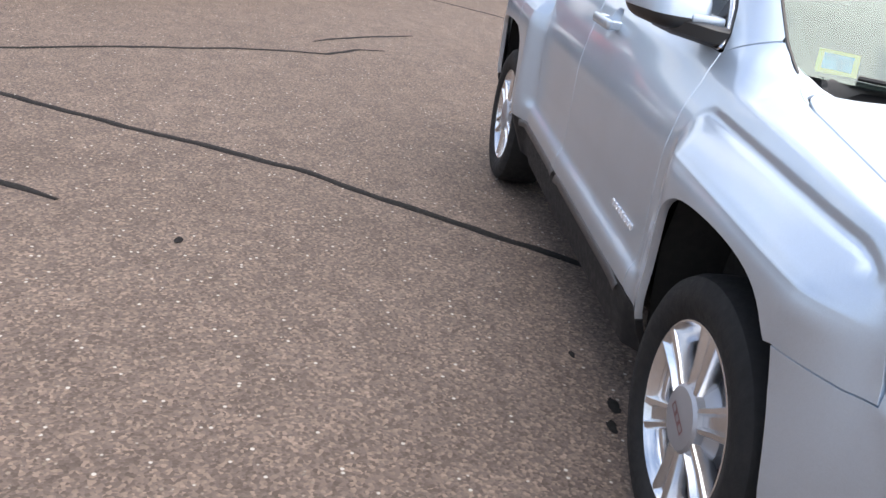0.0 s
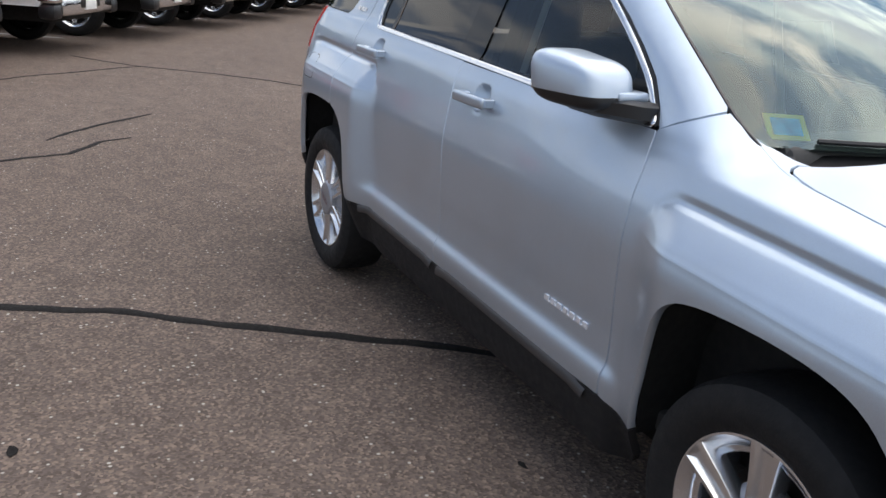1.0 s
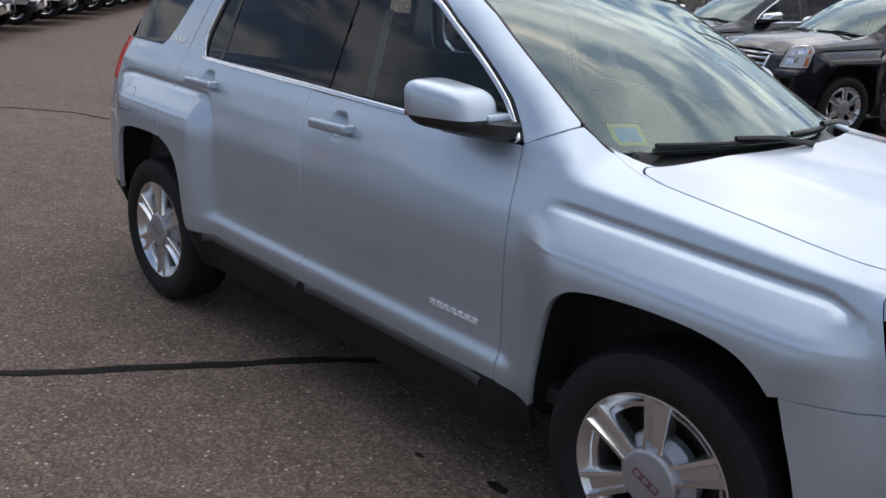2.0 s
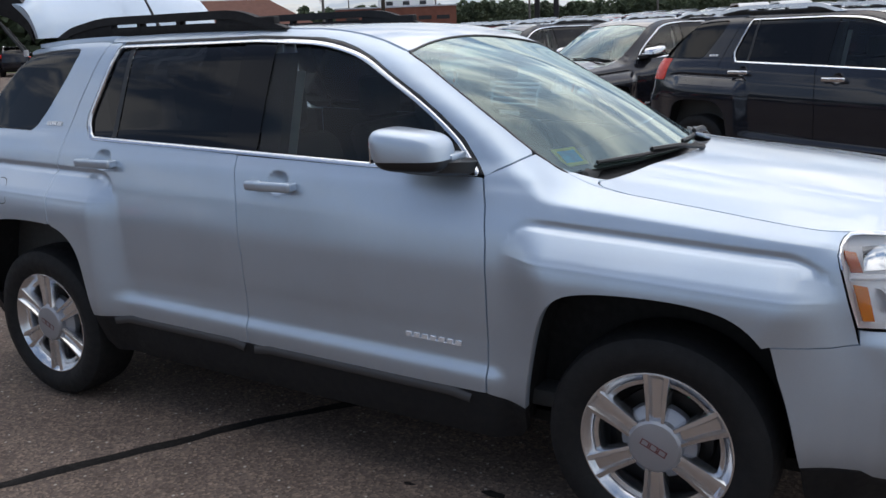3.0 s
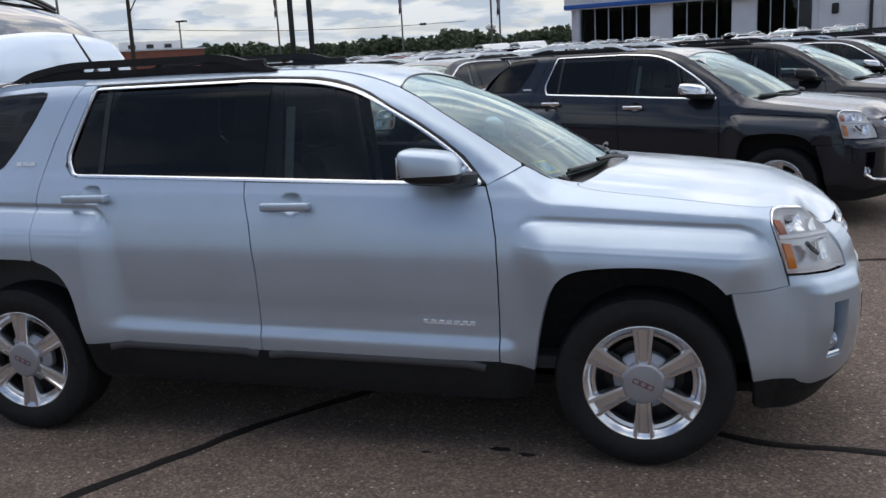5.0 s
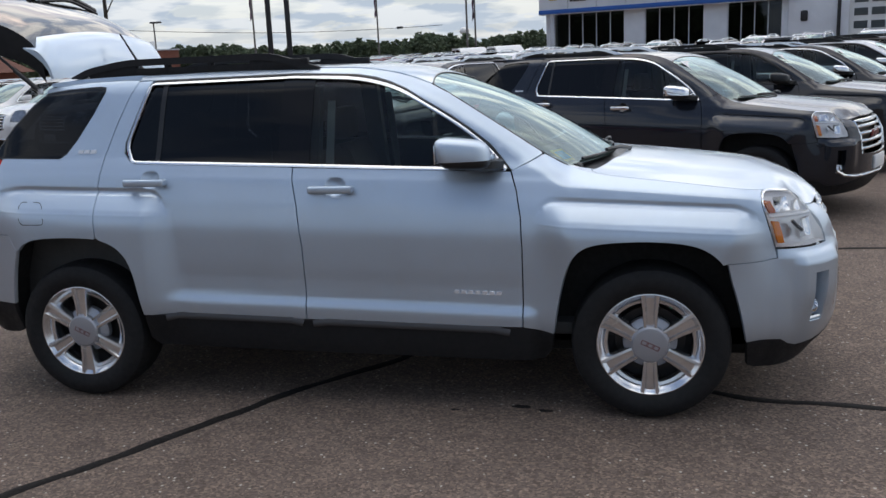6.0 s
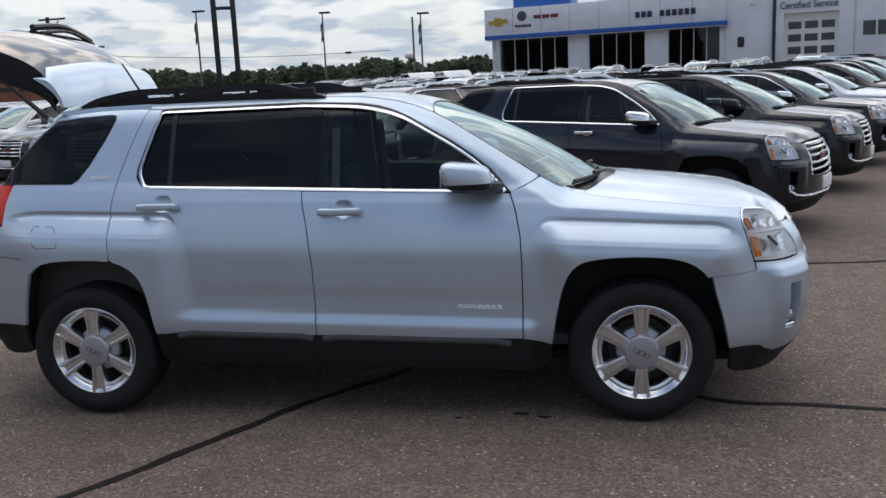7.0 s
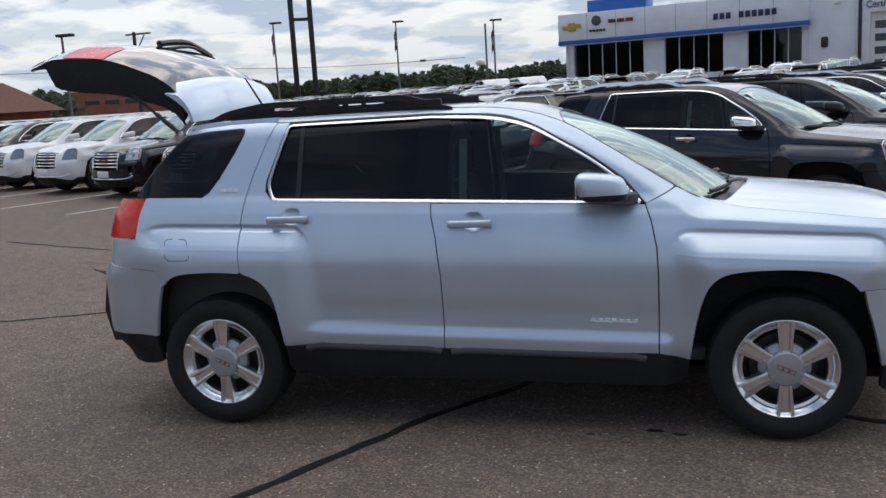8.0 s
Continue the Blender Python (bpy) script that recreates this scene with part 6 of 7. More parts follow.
FAR_CAR = sport_utility(CHARCOAL, "dark sport utility vehicle in a facing row", 0, BRIGHT, CHROME, None, False, "chrome", "cars in the facing row")
face_row = [(BLACK_PAINT, "black sport utility vehicle with a chrome mesh grille"), (CHARCOAL, "charcoal sport utility vehicle in a facing row"), (RED_PAINT, "dark red sport utility vehicle in a facing row"),
            (BLACK_PAINT, "black sport utility vehicle with chrome grille and front plate"), (WHITE_PAINT, "white sport utility vehicle with chrome grille"), (WHITE_PAINT, "white sport utility vehicle with chrome grille"),
            (BROWN_PAINT, "dark bronze sport utility vehicle in a facing row"), (WHITE_PAINT, "white sport utility vehicle in a facing row"), (CHARCOAL, "charcoal sport utility vehicle in a facing row"),
            (WHITE_PAINT, "white sport utility vehicle in a facing row"), (RED_PAINT, "dark red sport utility vehicle in a facing row"), (CHARCOAL, "charcoal sport utility vehicle in a facing row")]
for k, (paint, label) in enumerate(face_row):
    src = near if k < 4 else FAR_CAR
    at = Vector((-1.89, 9.08)) + ROW_STEP * k
    c = copy_thing(src, pose(at.x, at.y, 0, 0, 0, FACE_ROW)) if k else copy_thing(src, pose(at.x, at.y, 0, 0, 0, FACE_ROW))
    tagged(c, label, "car", "cars in the facing row")
    paint_over(c, paint)
tones = [CHARCOAL, WHITE_PAINT, BLACK_PAINT, PEARL, CHARCOAL, RED_PAINT, WHITE_PAINT, BROWN_PAINT, BLUE_PAINT, CHARCOAL]
words = {CHARCOAL: "charcoal", WHITE_PAINT: "white", BLACK_PAINT: "black", PEARL: "pale silver", RED_PAINT: "dark red", BROWN_PAINT: "dark bronze", BLUE_PAINT: "deep blue"}
rnd = random.Random(4)
first = True
for r, (start, count) in enumerate(((Vector((2.42, 15.17)), 11), (Vector((6.55, 23.9)), 12), (Vector((9.98, 32.86)), 13), (Vector((12.62, 42.8)), 13))):
    for k in range(count):
        at = start + ROW_STEP * k * 1.04
        if at.x > 1.52 + 1.38 * (at.y - 5.72) / 3.2 - 3.6:
            continue
        paint = rnd.choice(tones)
        if r and k % 5 == 3 or r == 3 and k == 9:
            continue
        if first:
            c, first = FAR_CAR, False
            c.matrix_basis = on_slope(at.x, at.y, FACE_ROW + 180 * (r % 2 == 0))
            paint = CHARCOAL
        else:
            c = copy_thing(FAR_CAR, on_slope(at.x, at.y, FACE_ROW + 180 * (r % 2 == 0)))
        tagged(c, words[paint] + " sport utility vehicle among rows of stock cars", "car", "cars in the back rows")
        if paint is not CHARCOAL:
            paint_over(c, paint)


# a few cars parked tail-on at the end of the aisle, before the grass
for k, (x, y, turn, paint) in enumerate(((-45.8, 29.4, 145, BLACK_PAINT), (-47.1, 27.6, 148, BLACK_PAINT), (-47.9, 25.7, 150, WHITE_PAINT), (-49.3, 23.4, 151, CHARCOAL), (-50.3, 20.9, 153, PEARL))):
    c = copy_thing(FAR_CAR, pose(x, y, 0, 0, 0, turn))
    tagged(c, words[paint] + " sport utility vehicle seen from behind before a grass verge", "car", "cars at the end of the aisle")
    if paint is not CHARCOAL:
        paint_over(c, paint)


# ---- pickup trucks backed against the other side of the aisle ----
def pickup(paint, label):
    """A crew-cab pickup truck, nose to +x."""
    root = tagged(new("pickup_truck"), label, "truck", "trucks along the aisle")
    cab = rounded([(-0.62, 0.55, 0.03), (-0.62, 1.35, 0.03), (-0.50, 1.78, 0.10), (-0.30, 1.90, 0.10), (0.75, 1.90, 0.2), (1.45, 1.36, 0.12), (2.55, 1.22, 0.14), (2.85, 1.08, 0.12), (2.90, 0.55, 0.06)])
    part("cab", extruded(cab, -0.96, 0.96, 0.06, 3), paint, root)
    for m in (-1, 1):
        bed = rounded([(-2.86, 0.62, 0.04), (-2.86, 1.34, 0.03), (-0.66, 1.34, 0.02), (-0.66, 0.60, 0.02), (-1.22, 0.60, 0.03), (-1.30, 0.86, 0.10), (-1.52, 1.00, 0.14), (-1.98, 1.00, 0.14), (-2.20, 0.86, 0.10), (-2.26, 0.62, 0.03)])
        b = part("bed_side", extruded(bed, *sorted((m * 1.0, m * 0.90)), 0.03, 2), paint, root)
        part("bed_rail", boxed(-2.86, -0.66, *sorted((m * 0.995, m * 0.895)), 1.342, 1.362, 0.008), SATIN, b)
        lamp = part("tail_lamp", boxed(-2.905, -2.62, *sorted((m * 1.012, m * 0.80)), 0.90, 1.32, 0.03), LENS_RED, root, "red tail lamp")
        part("lamp_band", boxed(-2.91, -2.70, *sorted((m * 1.016, m * 0.85)), 1.07, 1.12, 0.01), LENS_CLEAR, lamp)
        win = rounded([(-0.50, 1.34, 0.03), (-0.42, 1.74, 0.04), (0.12, 1.79, 0.03), (0.14, 1.34, 0.02)])
        part("rear_door_window", extruded(win, *sorted((m * 0.968, m * 0.955))), GLASS_DARK, root)
        win = rounded([(0.22, 1.34, 0.02), (0.20, 1.79, 0.03), (0.72, 1.80, 0.08), (1.25, 1.38, 0.04)])
        part("front_door_window", extruded(win, *sorted((m * 0.968, m * 0.955))), GLASS_DARK, root)
        part("door_mirror", boxed(1.0, 1.12, *sorted((m * 1.22, m * 1.0)), 1.30, 1.52, 0.04, 3), SATIN, root)
        part("step_bar", tube([(-0.55, m * 0.98, 0.46), (1.35, m * 0.98, 0.46)], 0.05, 8), SATIN, root)
        part("arch_trim", boxed(-2.2, -1.28, *sorted((m * 0.92, m * 0.60)), 0.62, 1.0), LINER, root)
    part("tailgate", boxed(-2.90, -2.84, -0.83, 0.83, 0.72, 1.335, 0.02), paint, root)
    part("gate_handle", boxed(-2.915, -2.885, -0.10, 0.10, 1.10, 1.24, 0.012), SATIN, root, "black tailgate handle")
    part("gate_emblem", boxed(-2.912, -2.895, -0.14, 0.14, 0.99, 1.05, 0.012), BRIGHT, root, "plain bright emblem bar")
    part("gate_badge", boxed(-2.907, -2.897, 0.45, 0.72, 0.80, 0.825, 0.003), BRIGHT, root)
    part("bed_floor", boxed(-2.84, -0.66, -0.9, 0.9, 0.72, 0.80), SATIN, root)
    part("rear_window", boxed(-0.645, -0.60, -0.72, 0.72, 1.40, 1.74, 0.03), GLASS_DARK, root)
    bump = part("rear_bumper", boxed(-3.05, -2.84, -0.74, 0.74, 0.50, 0.74, 0.05, 3), CHROME, root, "chrome rear bumper")
    part("bumper_step", boxed(-3.056, -2.88, -0.30, 0.30, 0.58, 0.755, 0.02), SATIN, bump)
    for m in (-1, 1):
        part("bumper_corner", boxed(-3.03, -2.80, *sorted((m * 1.0, m * 0.745)), 0.47, 0.66, 0.05, 2), SATIN, bump, "black corner step")
        part("bumper_cap", boxed(-3.035, -2.80, *sorted((m * 1.002, m * 0.742)), 0.663, 0.742, 0.03, 2), CHROME, bump)
    part("plate", boxed(-3.066, -3.05, -0.16, 0.16, 0.56, 0.70, 0.004), WHITE_MARK, bump, "plain white plate card")
    part("chassis", boxed(-2.8, 2.7, -0.6, 0.6, 0.40, 0.62, 0.03), LINER, root)
    for x in (1.85, -1.75):
        for m in (-1, 1):
            w = wheel(root, 0, m * 0.93, m, 0)
            w.matrix_local = Matrix.Translation((x, m * 0.93, 0.41)) @ Matrix.Diagonal((1.155, 1.1, 1.155, 1)) @ Matrix.Translation((0, -m * 0.93, -0.355))
    return root


truck = pickup(CHARCOAL, "black pickup truck with red tail lamps seen from behind")
line = [(PEARL, "silver"), (RED_PAINT, "dark red"), (WHITE_PAINT, "white"), (BLACK_PAINT, "black"), (WHITE_PAINT, "white"), (BLUE_PAINT, "deep blue"), (PEARL, "silver"), (WHITE_PAINT, "white"), (ORANGE_PAINT, "orange red"), (BLACK_PAINT, "black"), (RED_PAINT, "dark red"), (CHARCOAL, "charcoal"), (BLUE_PAINT, "deep blue"), (BLACK_PAINT, "black"), (ORANGE_PAINT, "orange red"), (BLUE_PAINT, "deep blue"), (CHARCOAL, "charcoal"), (BLUE_PAINT, "deep blue")]
TRUCK_AT, TRUCK_STEP = Vector((-16.25, -0.88)), Vector((-2.20, 1.50))
for i, (paint, word) in enumerate(line):
    k = i - 4
    at = TRUCK_AT + TRUCK_STEP * k
    c = truck if i == 0 else copy_thing(truck, pose(at.x, at.y, 0, 0, 0, -118))
    if i == 0:
        c.matrix_basis = pose(at.x, at.y, 0, 0, 0, -118)
    tagged(c, word + " pickup truck backed into a row, red tail lamps")
    if paint is not CHARCOAL and i:
        paint_over(c, paint, ((LENS_RED, LENS_DARK),) if paint is WHITE_PAINT else ())
for x, y in ((-9.9, 55.3), (-7.3, 54.0)):
    c = copy_thing(truck, on_slope(x, y, -55))
    tagged(c, "white crew-cab pickup truck standing behind rows of cars", "pickup truck", "pickups beyond the rows")
    paint_over(c, WHITE_PAINT)
paint_over(truck, PEARL)
for k in range(-4, 10):
    a = TRUCK_AT + TRUCK_STEP * (k + 0.5) + Vector((math.cos(radians(62)), math.sin(radians(62)))) * 1.9
    ribbon("stall_line", [tuple(a), tuple(a - Vector((math.cos(radians(62)), math.sin(radians(62)))) * 4)], 0.10, PAINT_LINE, "worn white stall line painted on asphalt", "stall line", 0.002, 0.0035)


# ---- the sales building across the lot ----
def sales_building():
    root = tagged(new("dealership_building"), "grey metal-clad dealership with a blue band and shop windows", "building")
    root.matrix_basis = pose(-7.80, 85.9, 0, 0, 0, -14.8) @ Matrix.Diagonal((1.130, 1.13, 1.14, 1))
    # local x along the front, y into the building
    part("fascia", boxed(-0.1, 20.3, -0.9, 0.6, 5.42, 7.65, 0.02), PANEL_GREY, root, "grey metal fascia")
    for k in range(1, 8):
        part("fascia_joint", boxed(20.3 * k / 8 - 0.012, 20.3 * k / 8 + 0.012, -0.91, -0.89, 5.44, 7.64), MULLION, root)
    part("blue_band", boxed(-0.12, 20.4, -0.96, 0.6, 5.08, 5.42, 0.02), BAND_BLUE, root, "blue fascia band")
    part("blue_tower", boxed(2.1, 7.3, 0.62, 3.0, 5.5, 8.75, 0.02), BAND_BLUE, root, "blue raised sign block")
    part("soffit", boxed(-0.1, 20.3, -0.9, 0.0, 5.02, 5.07), PANEL_GREY, root)
    spans = ((-0.0, 2.3, "open"), (2.3, 7.2, "glass"), (7.2, 9.0, "wall"), (9.0, 13.8, "glass"), (13.8, 15.7, "wall"), (15.7, 19.8, "glass"), (19.8, 20.3, "wall"))
    for x0, x1, kind in spans:
        if kind == "wall":
            part("wall", boxed(x0, x1, 0.0, 0.5, 0, 5.02, 0.01), PANEL_GREY, root)
        elif kind == "glass":
            sill = 0.5 if x0 < 3 else 2.0
            part("wall_below_window", boxed(x0, x1, 0.0, 0.4, 0, sill), PANEL_GREY, root)
            w = part("shop_window", boxed(x0 + 0.05, x1 - 0.05, 0.18, 0.20, sill, 5.02), STORE_GLASS, root, "dark shop window")
            for j in range(5):
                xx = x0 + (x1 - x0) * j / 4
                part("mullion", boxed(xx - 0.035, xx + 0.035, 0.10, 0.19, sill, 5.02), CONCRETE, w)
    part("corner_post", boxed(0.75, 1.15, -0.6, -0.2, 0, 5.02, 0.02), CONCRETE, root)
    part("corner_window", boxed(1.2, 2.3, 0.18, 0.20, 0.5, 5.02), STORE_GLASS, root)
    part("back_wall", boxed(0, 34, 14, 14.3, 0, 7.2), CONCRETE, root)
    part("left_wall", boxed(0, 0.3, 0.6, 14, 0, 7.2), PANEL_GREY, root)
    part("roof", boxed(0, 34, 0.6, 14.3, 7.2, 7.35), CONCRETE, root)
    part("interior_floor", boxed(0.4, 20, 0.5, 13.8, 0.0, 0.06), CONCRETE, root)
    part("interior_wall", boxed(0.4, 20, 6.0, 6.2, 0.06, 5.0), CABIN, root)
    # service wing
    part("service_wall", boxed(20.3, 24.6, -0.2, 0.4, 0, 9.2, 0.01), PANEL_GREY, root, "pale grey block wall")
    part("service_wall", boxed(28.6, 34.0, -0.2, 0.4, 0, 9.2, 0.01), PANEL_GREY, root, "pale grey block wall")
    part("service_lintel", boxed(24.6, 28.6, -0.2, 0.4, 5.65, 9.2), PANEL_GREY, root)
    part("drain_pipe", boxed(23.8, 24.05, -0.4, -0.2, 0, 9.2, 0.05), STEEL, root, "dark downpipe")
    part("drain_pipe", boxed(29.6, 29.75, -0.35, -0.2, 0, 9.2, 0.03), CONCRETE, root)
    door = part("garage_door", boxed(24.6, 28.6, 0.12, 0.2, 0, 5.65), WHITE_MARK, root, "pale sectional garage door")
    for r in range(4):
        for c in range(3):
            x0 = 24.95 + 1.2 * c
            part("door_pane", boxed(x0, x0 + 0.95, 0.10, 0.14, 1.6 + 0.95 * r, 2.15 + 0.95 * r), STORE_GLASS, door)
    wnd = part("service_window", boxed(30.2, 33.2, -0.24, -0.18, 3.7, 4.75), STORE_GLASS, root)
    for c in range(4):
        part("window_frame", boxed(30.2 + c - 0.06, 30.2 + c + 0.06, -0.27, -0.2, 3.6, 4.85), WHITE_MARK, wnd)
    part("wall_lamp", boxed(22.1, 22.5, -0.45, -0.2, 6.5, 6.75, 0.04), WHITE_MARK, root)
    part("wall_fixture", boxed(21.2, 21.7, -0.35, -0.2, 3.3, 4.1, 0.1), STEEL, root)
    # plain emblems and bars in place of names
    bow = bmesh.new()
    ring = [(-0.86, -0.22), (-0.34, -0.22), (-0.28, -0.36), (0.34, -0.36), (0.34, -0.14), (0.86, -0.14), (0.80, 0.2), (0.30, 0.2), (0.26, 0.34), (-0.36, 0.34), (-0.36, 0.12), (-0.92, 0.12)]
    a = [bow.verts.new((1.2 + x, -0.98, 6.55 + z)) for x, z in ring]
    b = [bow.verts.new((1.2 + x, -0.90, 6.55 + z)) for x, z in ring]
    bow.faces.new(a)
    for i in range(len(a)):
        bow.faces.new((a[i], a[(i + 1) % len(a)], b[(i + 1) % len(b)], b[i]))
    part("gold_emblem", bow, GOLD, root, "plain gold emblem")
    part("round_emblem", lathe(bmesh.new(), [(0.0, -0.99), (0.30, -0.98), (0.42, -0.96), (0.42, -0.9)], 24, 3.38, 6.92), ALLOY_DULL, root, "plain round emblem")
    for i in range(5):
        part("name_bar", boxed(2.75 + 0.30 * i, 2.98 + 0.30 * i, -0.98, -0.9, 6.0, 6.2, 0.01), STEEL, root)
    for i in range(3):
        part("red_bar", boxed(4.45 + 0.76 * i, 5.10 + 0.76 * i, -0.98, -0.9, 6.62, 6.92, 0.02), RED_MARK, root, "plain red bar")
    x = 13.2
    for i in range(10):
        if i != 3:
            part("name_bar", boxed(x, x + 0.36, -0.99, -0.9, 6.08, 6.56, 0.01), NAVY_LETTER, root, "plain navy bar")
        x += 0.495
    txt = bpy.data.curves.new("service_sign", "FONT")
    txt.body, txt.size, txt.extrude = "Certified Service", 0.72, 0.03
    tmp = bpy.data.objects.new("service_sign", txt)
    me = bpy.data.meshes.new_from_object(tmp)
    bpy.data.objects.remove(tmp)
    for v in me.vertices:
        v.co = Vector((24.3 + v.co.x * 0.86, -0.24 - v.co.z, 6.0 + v.co.y))
    sign = mesh_object("service_sign", me, NAVY_LETTER, root, "navy lettering on the grey wall")
    return root


sales_building()


# ---- poles, wires, far buildings, trees ----
def light_pole(x, y, h, banner=True, head=1):
    root = tagged(new("light_pole"), "grey lot light pole with a lamp head" + (" and a hanging flag" if banner else ""), "light pole", "light poles")
    root.matrix_basis = pose(x, y, 0)
    part("pole", tube([(0, 0, 0), (0, 0, h)], [0.13, 0.08], 10), GALV, root)
    part("pole_base", boxed(-0.3, 0.3, -0.3, 0.3, 0, 0.5, 0.04), CONCRETE, root)
    for k in range(head):
        part("lamp_head", boxed(-0.35, 0.95, -0.26 + 0.0, 0.26, h - 0.06, h + 0.14, 0.05), STEEL, root, "dark shoebox lamp head")
    if banner:
        bm = bmesh.new()
        rows = []
        for k in range(9):
            z = h - 0.9 - 0.28 * k
            rows.append([bm.verts.new((-0.10 - 0.05 * j + 0.03 * math.sin(k + j), 0.02 + 0.05 * math.sin(1.7 * k + 2 * j), z - 0.12 * j)) for j in range(5)])
        for p, q in zip(rows, rows[1:]):
            for j in range(4):
                bm.faces.new((p[j], p[j + 1], q[j + 1], q[j]))
        part("flag", bm, FLAG, root, "limp flag hanging by the pole", 60)
    return root


FLAG = plain("faded flag cloth", (0.16, 0.10, 0.13), 0.9, vary=0.7, scale=3)
for x, y, h, flag in ((-29.0, 99.3, 10.6, True), (-39.2, 86.5, 10.4, True), (-40.6, 52.1, 7.5, True), (-53.8, 91.3, 7.6, False), (-74.3, 101.7, 7.1, False), (-16.3, 94.4, 9.5, True), (-65.5, 37.0, 7.5, False)):
    light_pole(x, y, h, flag)
post = tagged(new("flag_pole"), "slim grey pole beside a light pole", "pole")
part("pole", tube([(-17.2, 94.2, 0), (-17.2, 94.2, 9.2)], 0.11, 8), GALV, post)


def sign_frame():
    root = tagged(new("sign_frame"), "tall twin-post dark steel sign frame with cross bars", "sign")
    root.matrix_basis = pose(-21.85, 51.5, 0, 0, 0, 20)
    for x in (-0.62, 0.62):
        part("post", boxed(x - 0.17, x + 0.17, -0.17, 0.17, 0, 15.0, 0.02), STEEL, root)
    for z in (7.2, 9.5, 11.6, 14.0):
        part("cross_bar", boxed(-0.45, 0.45, -0.12, 0.12, z - 0.10, z + 0.10, 0.01), STEEL, root)
    return root


sign_frame()


def utility_pole(x, y, h):
    root = tagged(new("utility_pole"), "weathered wooden utility pole with a cross arm", "utility pole", "utility poles")
    part("pole", tube([(x, y, 0), (x + 0.1, y, h)], [0.16, 0.11], 8), BARK, root)
    part("cross_arm", tube([(x - 0.5, y, h - 0.15), (x + 1.1, y + 0.3, h - 0.1)], 0.06, 6), BARK, root)
    part("brace", tube([(x + 0.05, y, h - 1.4), (x + 0.7, y + 0.2, h - 0.2)], 0.04, 6), BARK, root)
    return root


utility_pole(-31.3, 46.4, 6.8)
utility_pole(-59.6, 26.9, 6.9)
for a, b in (((-59.6, 26.9, 5.6), (-31.1, 46.5, 4.5)), ((-31.1, 46.5, 4.55), (-13.1, 62.2, 4.4))):
    a, b = Vector(a), Vector(b)
    pts = [a.lerp(b, k / 12) - Vector((0, 0, 0.35 * math.sin(math.pi * k / 12))) for k in range(13)]
    w = tagged(part("overhead_wire", tube(pts, 0.018, 5), STEEL), "thin black overhead wire between poles", "wire")
    m = a.lerp(b, 0.85)
    tagged(part("wire_box", boxed(m.x - 0.2, m.x + 0.25, m.y - 0.1, m.y + 0.1, m.z - 0.22, m.z - 0.06, 0.03), STEEL), "small dark box hung on the overhead wire", "cable box")


def brick_block():
    root = tagged(new("brick_building"), "long low red brick building with a white upper storey", "building")
    root.matrix_basis = pose(-60.6, 81.9, 0, 0, 0, 32)
    part("wall", boxed(-1.0, 13.0, 0, 9, 0, 4.35), BRICK, root)
    part("parapet", boxed(-1.1, 13.1, -0.1, 9.1, 4.35, 4.5), CONCRETE, root)
    part("upper_storey", boxed(3.8, 10.6, 3.5, 8, 4.5, 5.5, 0.02), WHITE_MARK, root, "white upper storey")
    for k in range(3):
        part("upper_window", boxed(4.8 + 2.0 * k, 5.6 + 2.0 * k, 3.44, 3.52, 4.7, 5.15), MULLION, root)
    for k in range(6):
        part("window", boxed(0.2 + 2.1 * k, 1.7 + 2.1 * k, -0.04, 0.05, 2.9, 3.35), MULLION, root)
    return root


brick_block()


def gabled_building():
    root = tagged(new("gabled_building"), "low building with a large brown shingle roof", "building")
    root.matrix_basis = pose(-51.3, 49.8, 0, 0, 0, 45)
    part("wall", boxed(-8, 8, -4, 4, 0, 2.4), BRICK, root)
    bm = bmesh.new()
    eave = [bm.verts.new(p) for p in ((-9, -5, 2.3), (9, -5, 2.3), (9, 5, 2.3), (-9, 5, 2.3))]
    r0, r1 = bm.verts.new((-5.5, 0, 4.6)), bm.verts.new((5.5, 0, 4.6))
    for f in ((eave[0], eave[1], r1, r0), (eave[2], eave[3], r0, r1), (eave[1], eave[2], r1), (eave[3], eave[0], r0), tuple(eave[::-1])):
        bm.faces.new(f)
    part("roof", bm, ROOF_BROWN, root, "brown shingle roof", 20)
    return root


gabled_building()


def water_tower():
    root = tagged(new("water_tower"), "pale water tower far beyond the trees", "water tower")
    root.matrix_basis = pose(-73.6, 388.4, 0)
    bm = bmesh.new()
    bmesh.ops.create_uvsphere(bm, u_segments=20, v_segments=12, radius=2.3)
    for v in bm.verts:
        v.co = Vector((v.co.x, v.co.y, v.co.z * 0.75 + 14.8))
    part("tank", bm, WHITE_MARK, root)
    part("stem", tube([(0, 0, 0), (0, 0, 13.6)], 0.6, 10), WHITE_MARK, root)
    return root


water_tower()


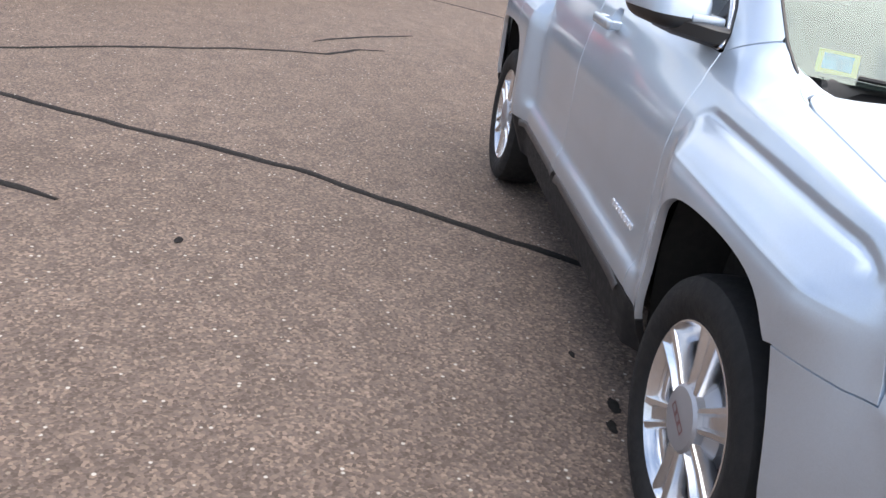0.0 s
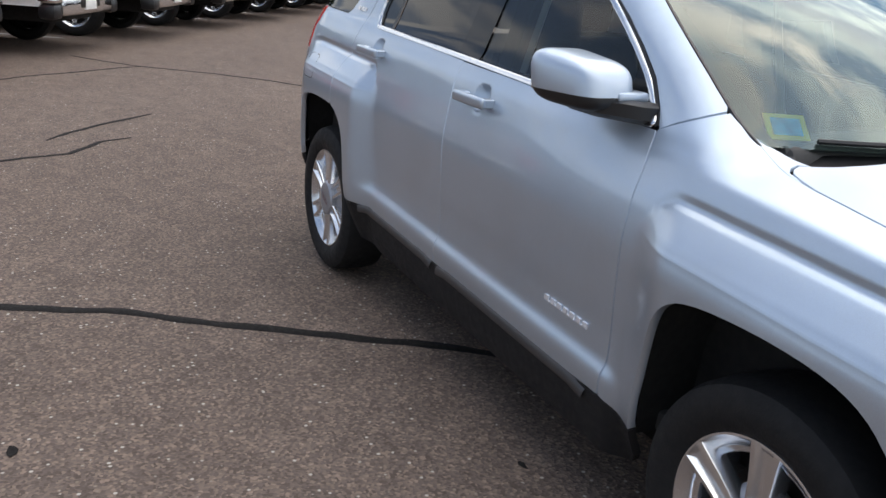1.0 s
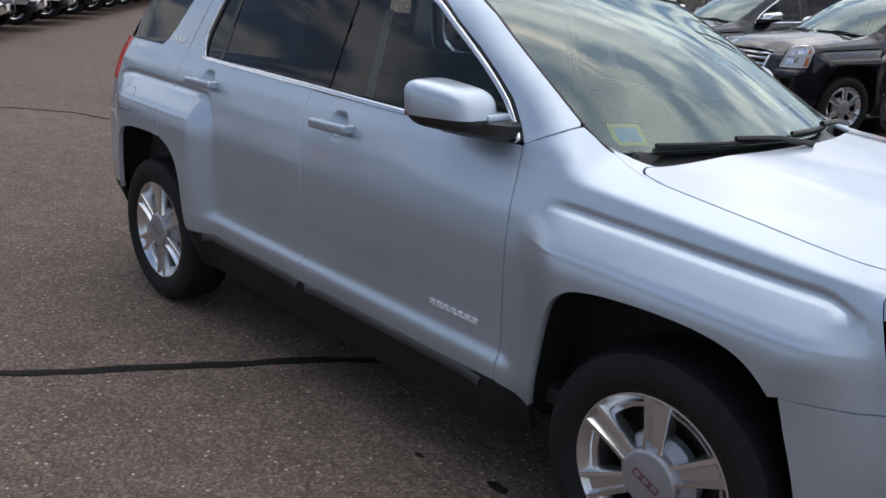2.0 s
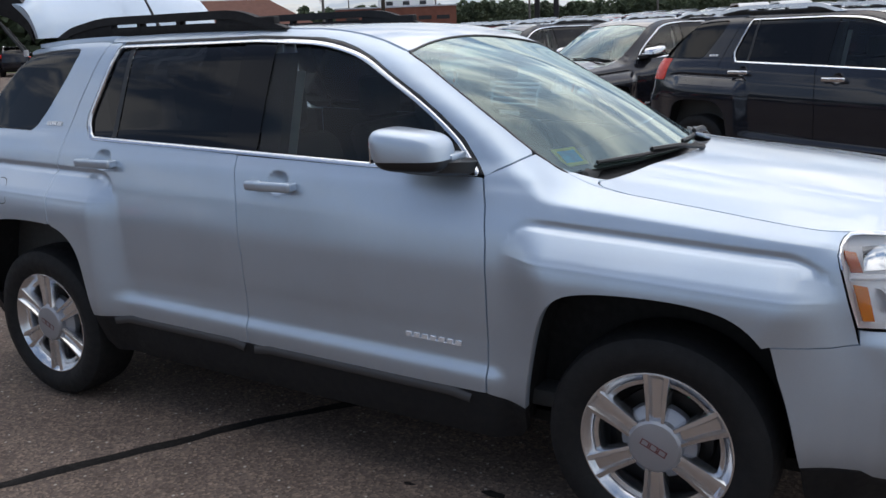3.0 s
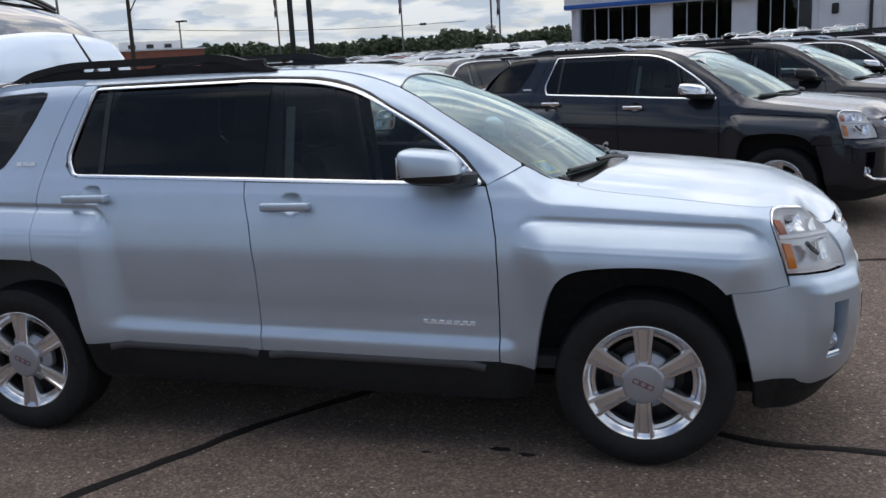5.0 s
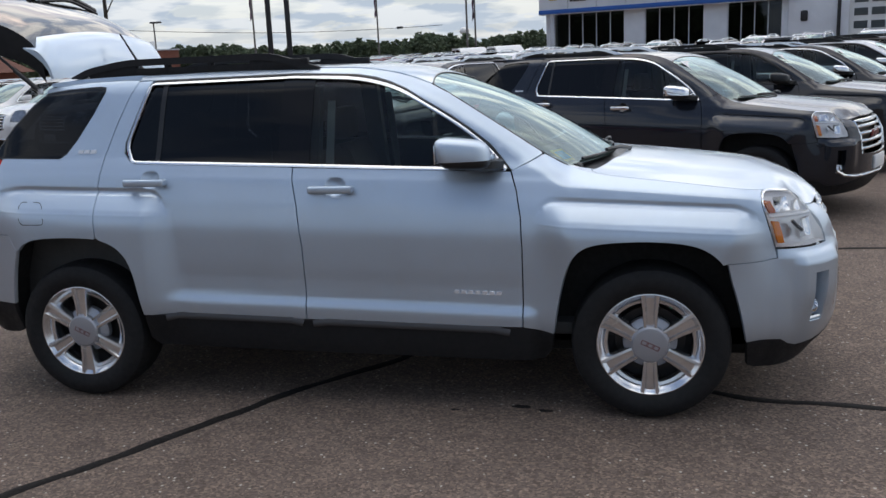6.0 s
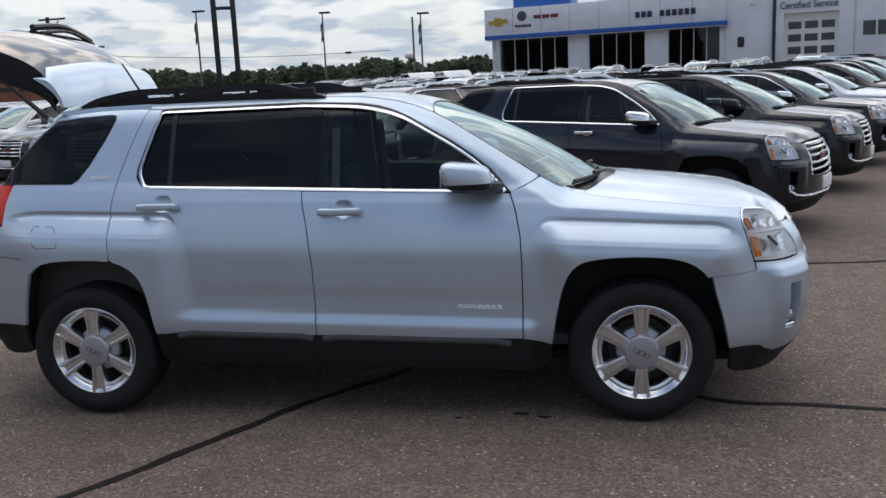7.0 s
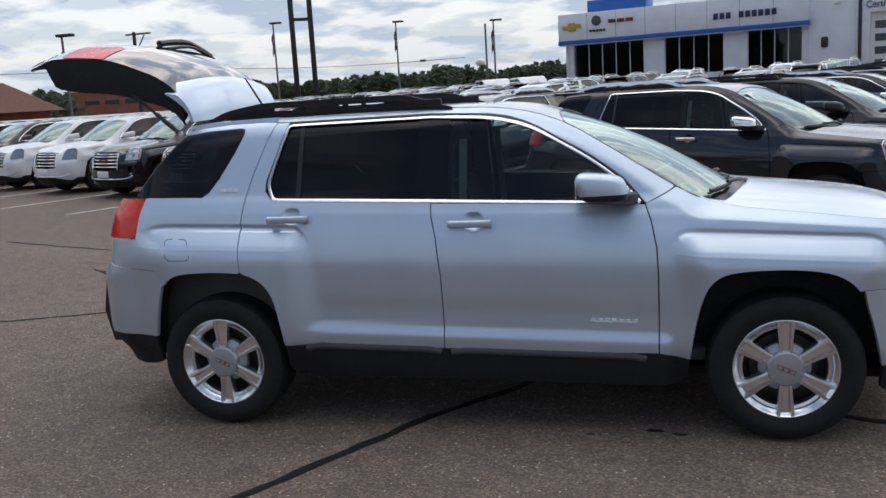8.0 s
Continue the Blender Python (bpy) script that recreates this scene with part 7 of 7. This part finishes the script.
def leafy(verts, faces, rng, cx, cy, h, w, clumps):
    """One tree's trunk, limbs and many small leaf clumps, appended to lists."""
    def stick(a, b, r0, r1):
        base = len(verts)
        d = (b - a).normalized()
        s = d.orthogonal().normalized()
        t = d.cross(s)
        for p, r in ((a, r0), (b, r1)):
            for k in range(4):
                q = p + s * r * math.cos(k * math.pi / 2) + t * r * math.sin(k * math.pi / 2)
                verts.append((q.x, q.y, q.z))
        for k in range(4):
            faces.append((base + k, base + (k + 1) % 4, base + 4 + (k + 1) % 4, base + 4 + k))
    top = Vector((cx, cy, h * 0.8))
    stick(Vector((cx, cy, 0)), top, 0.025 * h, 0.006 * h)
    for k in range(clumps):
        f = rng.random() ** 0.8
        z = h * (0.12 + 0.86 * f)
        reach = w * (math.sin(math.pi * min(1, 0.12 + 0.88 * f)) ** 0.7) * (0.35 + 0.65 * rng.random())
        a = rng.random() * 2 * math.pi
        c = Vector((cx + reach * math.cos(a), cy + reach * math.sin(a), z))
        if k % 9 == 0:
            stick(Vector((cx, cy, z * 0.8)), c, 0.008 * h, 0.003 * h)
        for leaf in range(3):
            base = len(verts)
            size = h * (0.045 + 0.06 * rng.random())
            for q in range(4):
                o = Vector((rng.uniform(-1, 1), rng.uniform(-1, 1), rng.uniform(-0.8, 0.8))) * size
                verts.append(tuple(c + o))
            faces.append((base, base + 1, base + 2))
            faces.append((base, base + 2, base + 3))
            faces.append((base + 1, base + 3, base + 2))


def woods(name, spots, seed, label, clumps):
    rng = random.Random(seed)
    verts, faces = [], []
    for x, y, h, w in spots(rng):
        leafy(verts, faces, rng, x, y, h, w, clumps)
    me = bpy.data.meshes.new(name)
    me.from_pydata(verts, [], faces)
    return tagged(mesh_object(name, me, LEAVES), label, "trees", "", "stuff")


def far_line(rng):
    for k in range(760):
        a = radians(rng.uniform(85, 128))
        d = rng.uniform(235, 300)
        h = rng.uniform(7.4, 9.6) * (0.92 + 0.22 * noise.noise(Vector((a * 12, 0, 0))))
        yield d * math.cos(a), d * math.sin(a), h, h * rng.uniform(0.36, 0.52)


def side_line(rng):
    # beyond about 176 degrees the wood is added, unseen, to darken the paint's reflections
    for k in range(360):
        a = radians(rng.uniform(141, 232))
        d = rng.uniform(74, 96)
        h = rng.uniform(9, 14)
        yield d * math.cos(a), d * math.sin(a), h, h * rng.uniform(0.24, 0.36)


def bushes(rng):
    for x, y, h in ((-56, 69, 4.4), (-68, 96, 5.2), (-63, 92, 4.6), (-71, 99, 4.8), (-48, 62, 3.4)):
        yield x, y, h, h * 0.42


woods("distant_trees", far_line, 11, "dark green line of distant mixed trees", 70)
woods("distant_trees", side_line, 12, "dense dark green wood behind a grass verge, carried on out of view", 120)
woods("shrub_trees", bushes, 13, "small leafy trees beside low buildings", 130)


def grass_verge():
    bm = bmesh.new()
    # past about 176 degrees the verge only goes with the added, unseen wood
    rows = [[bm.verts.new((r * math.cos(radians(a)), r * math.sin(radians(a)), 0.012)) for a in range(138, 238, 3)] for r in (60.5, 66, 74, 90, 130)]
    for p, q in zip(rows, rows[1:]):
        for j in range(len(p) - 1):
            bm.faces.new((p[j], q[j], q[j + 1], p[j + 1]))
    bmesh.ops.recalc_face_normals(bm, faces=bm.faces[:])
    return tagged(part("grass_verge", bm, GRASS), "rough green grass verge before a wood", "grass", "", "structure")


grass_verge()
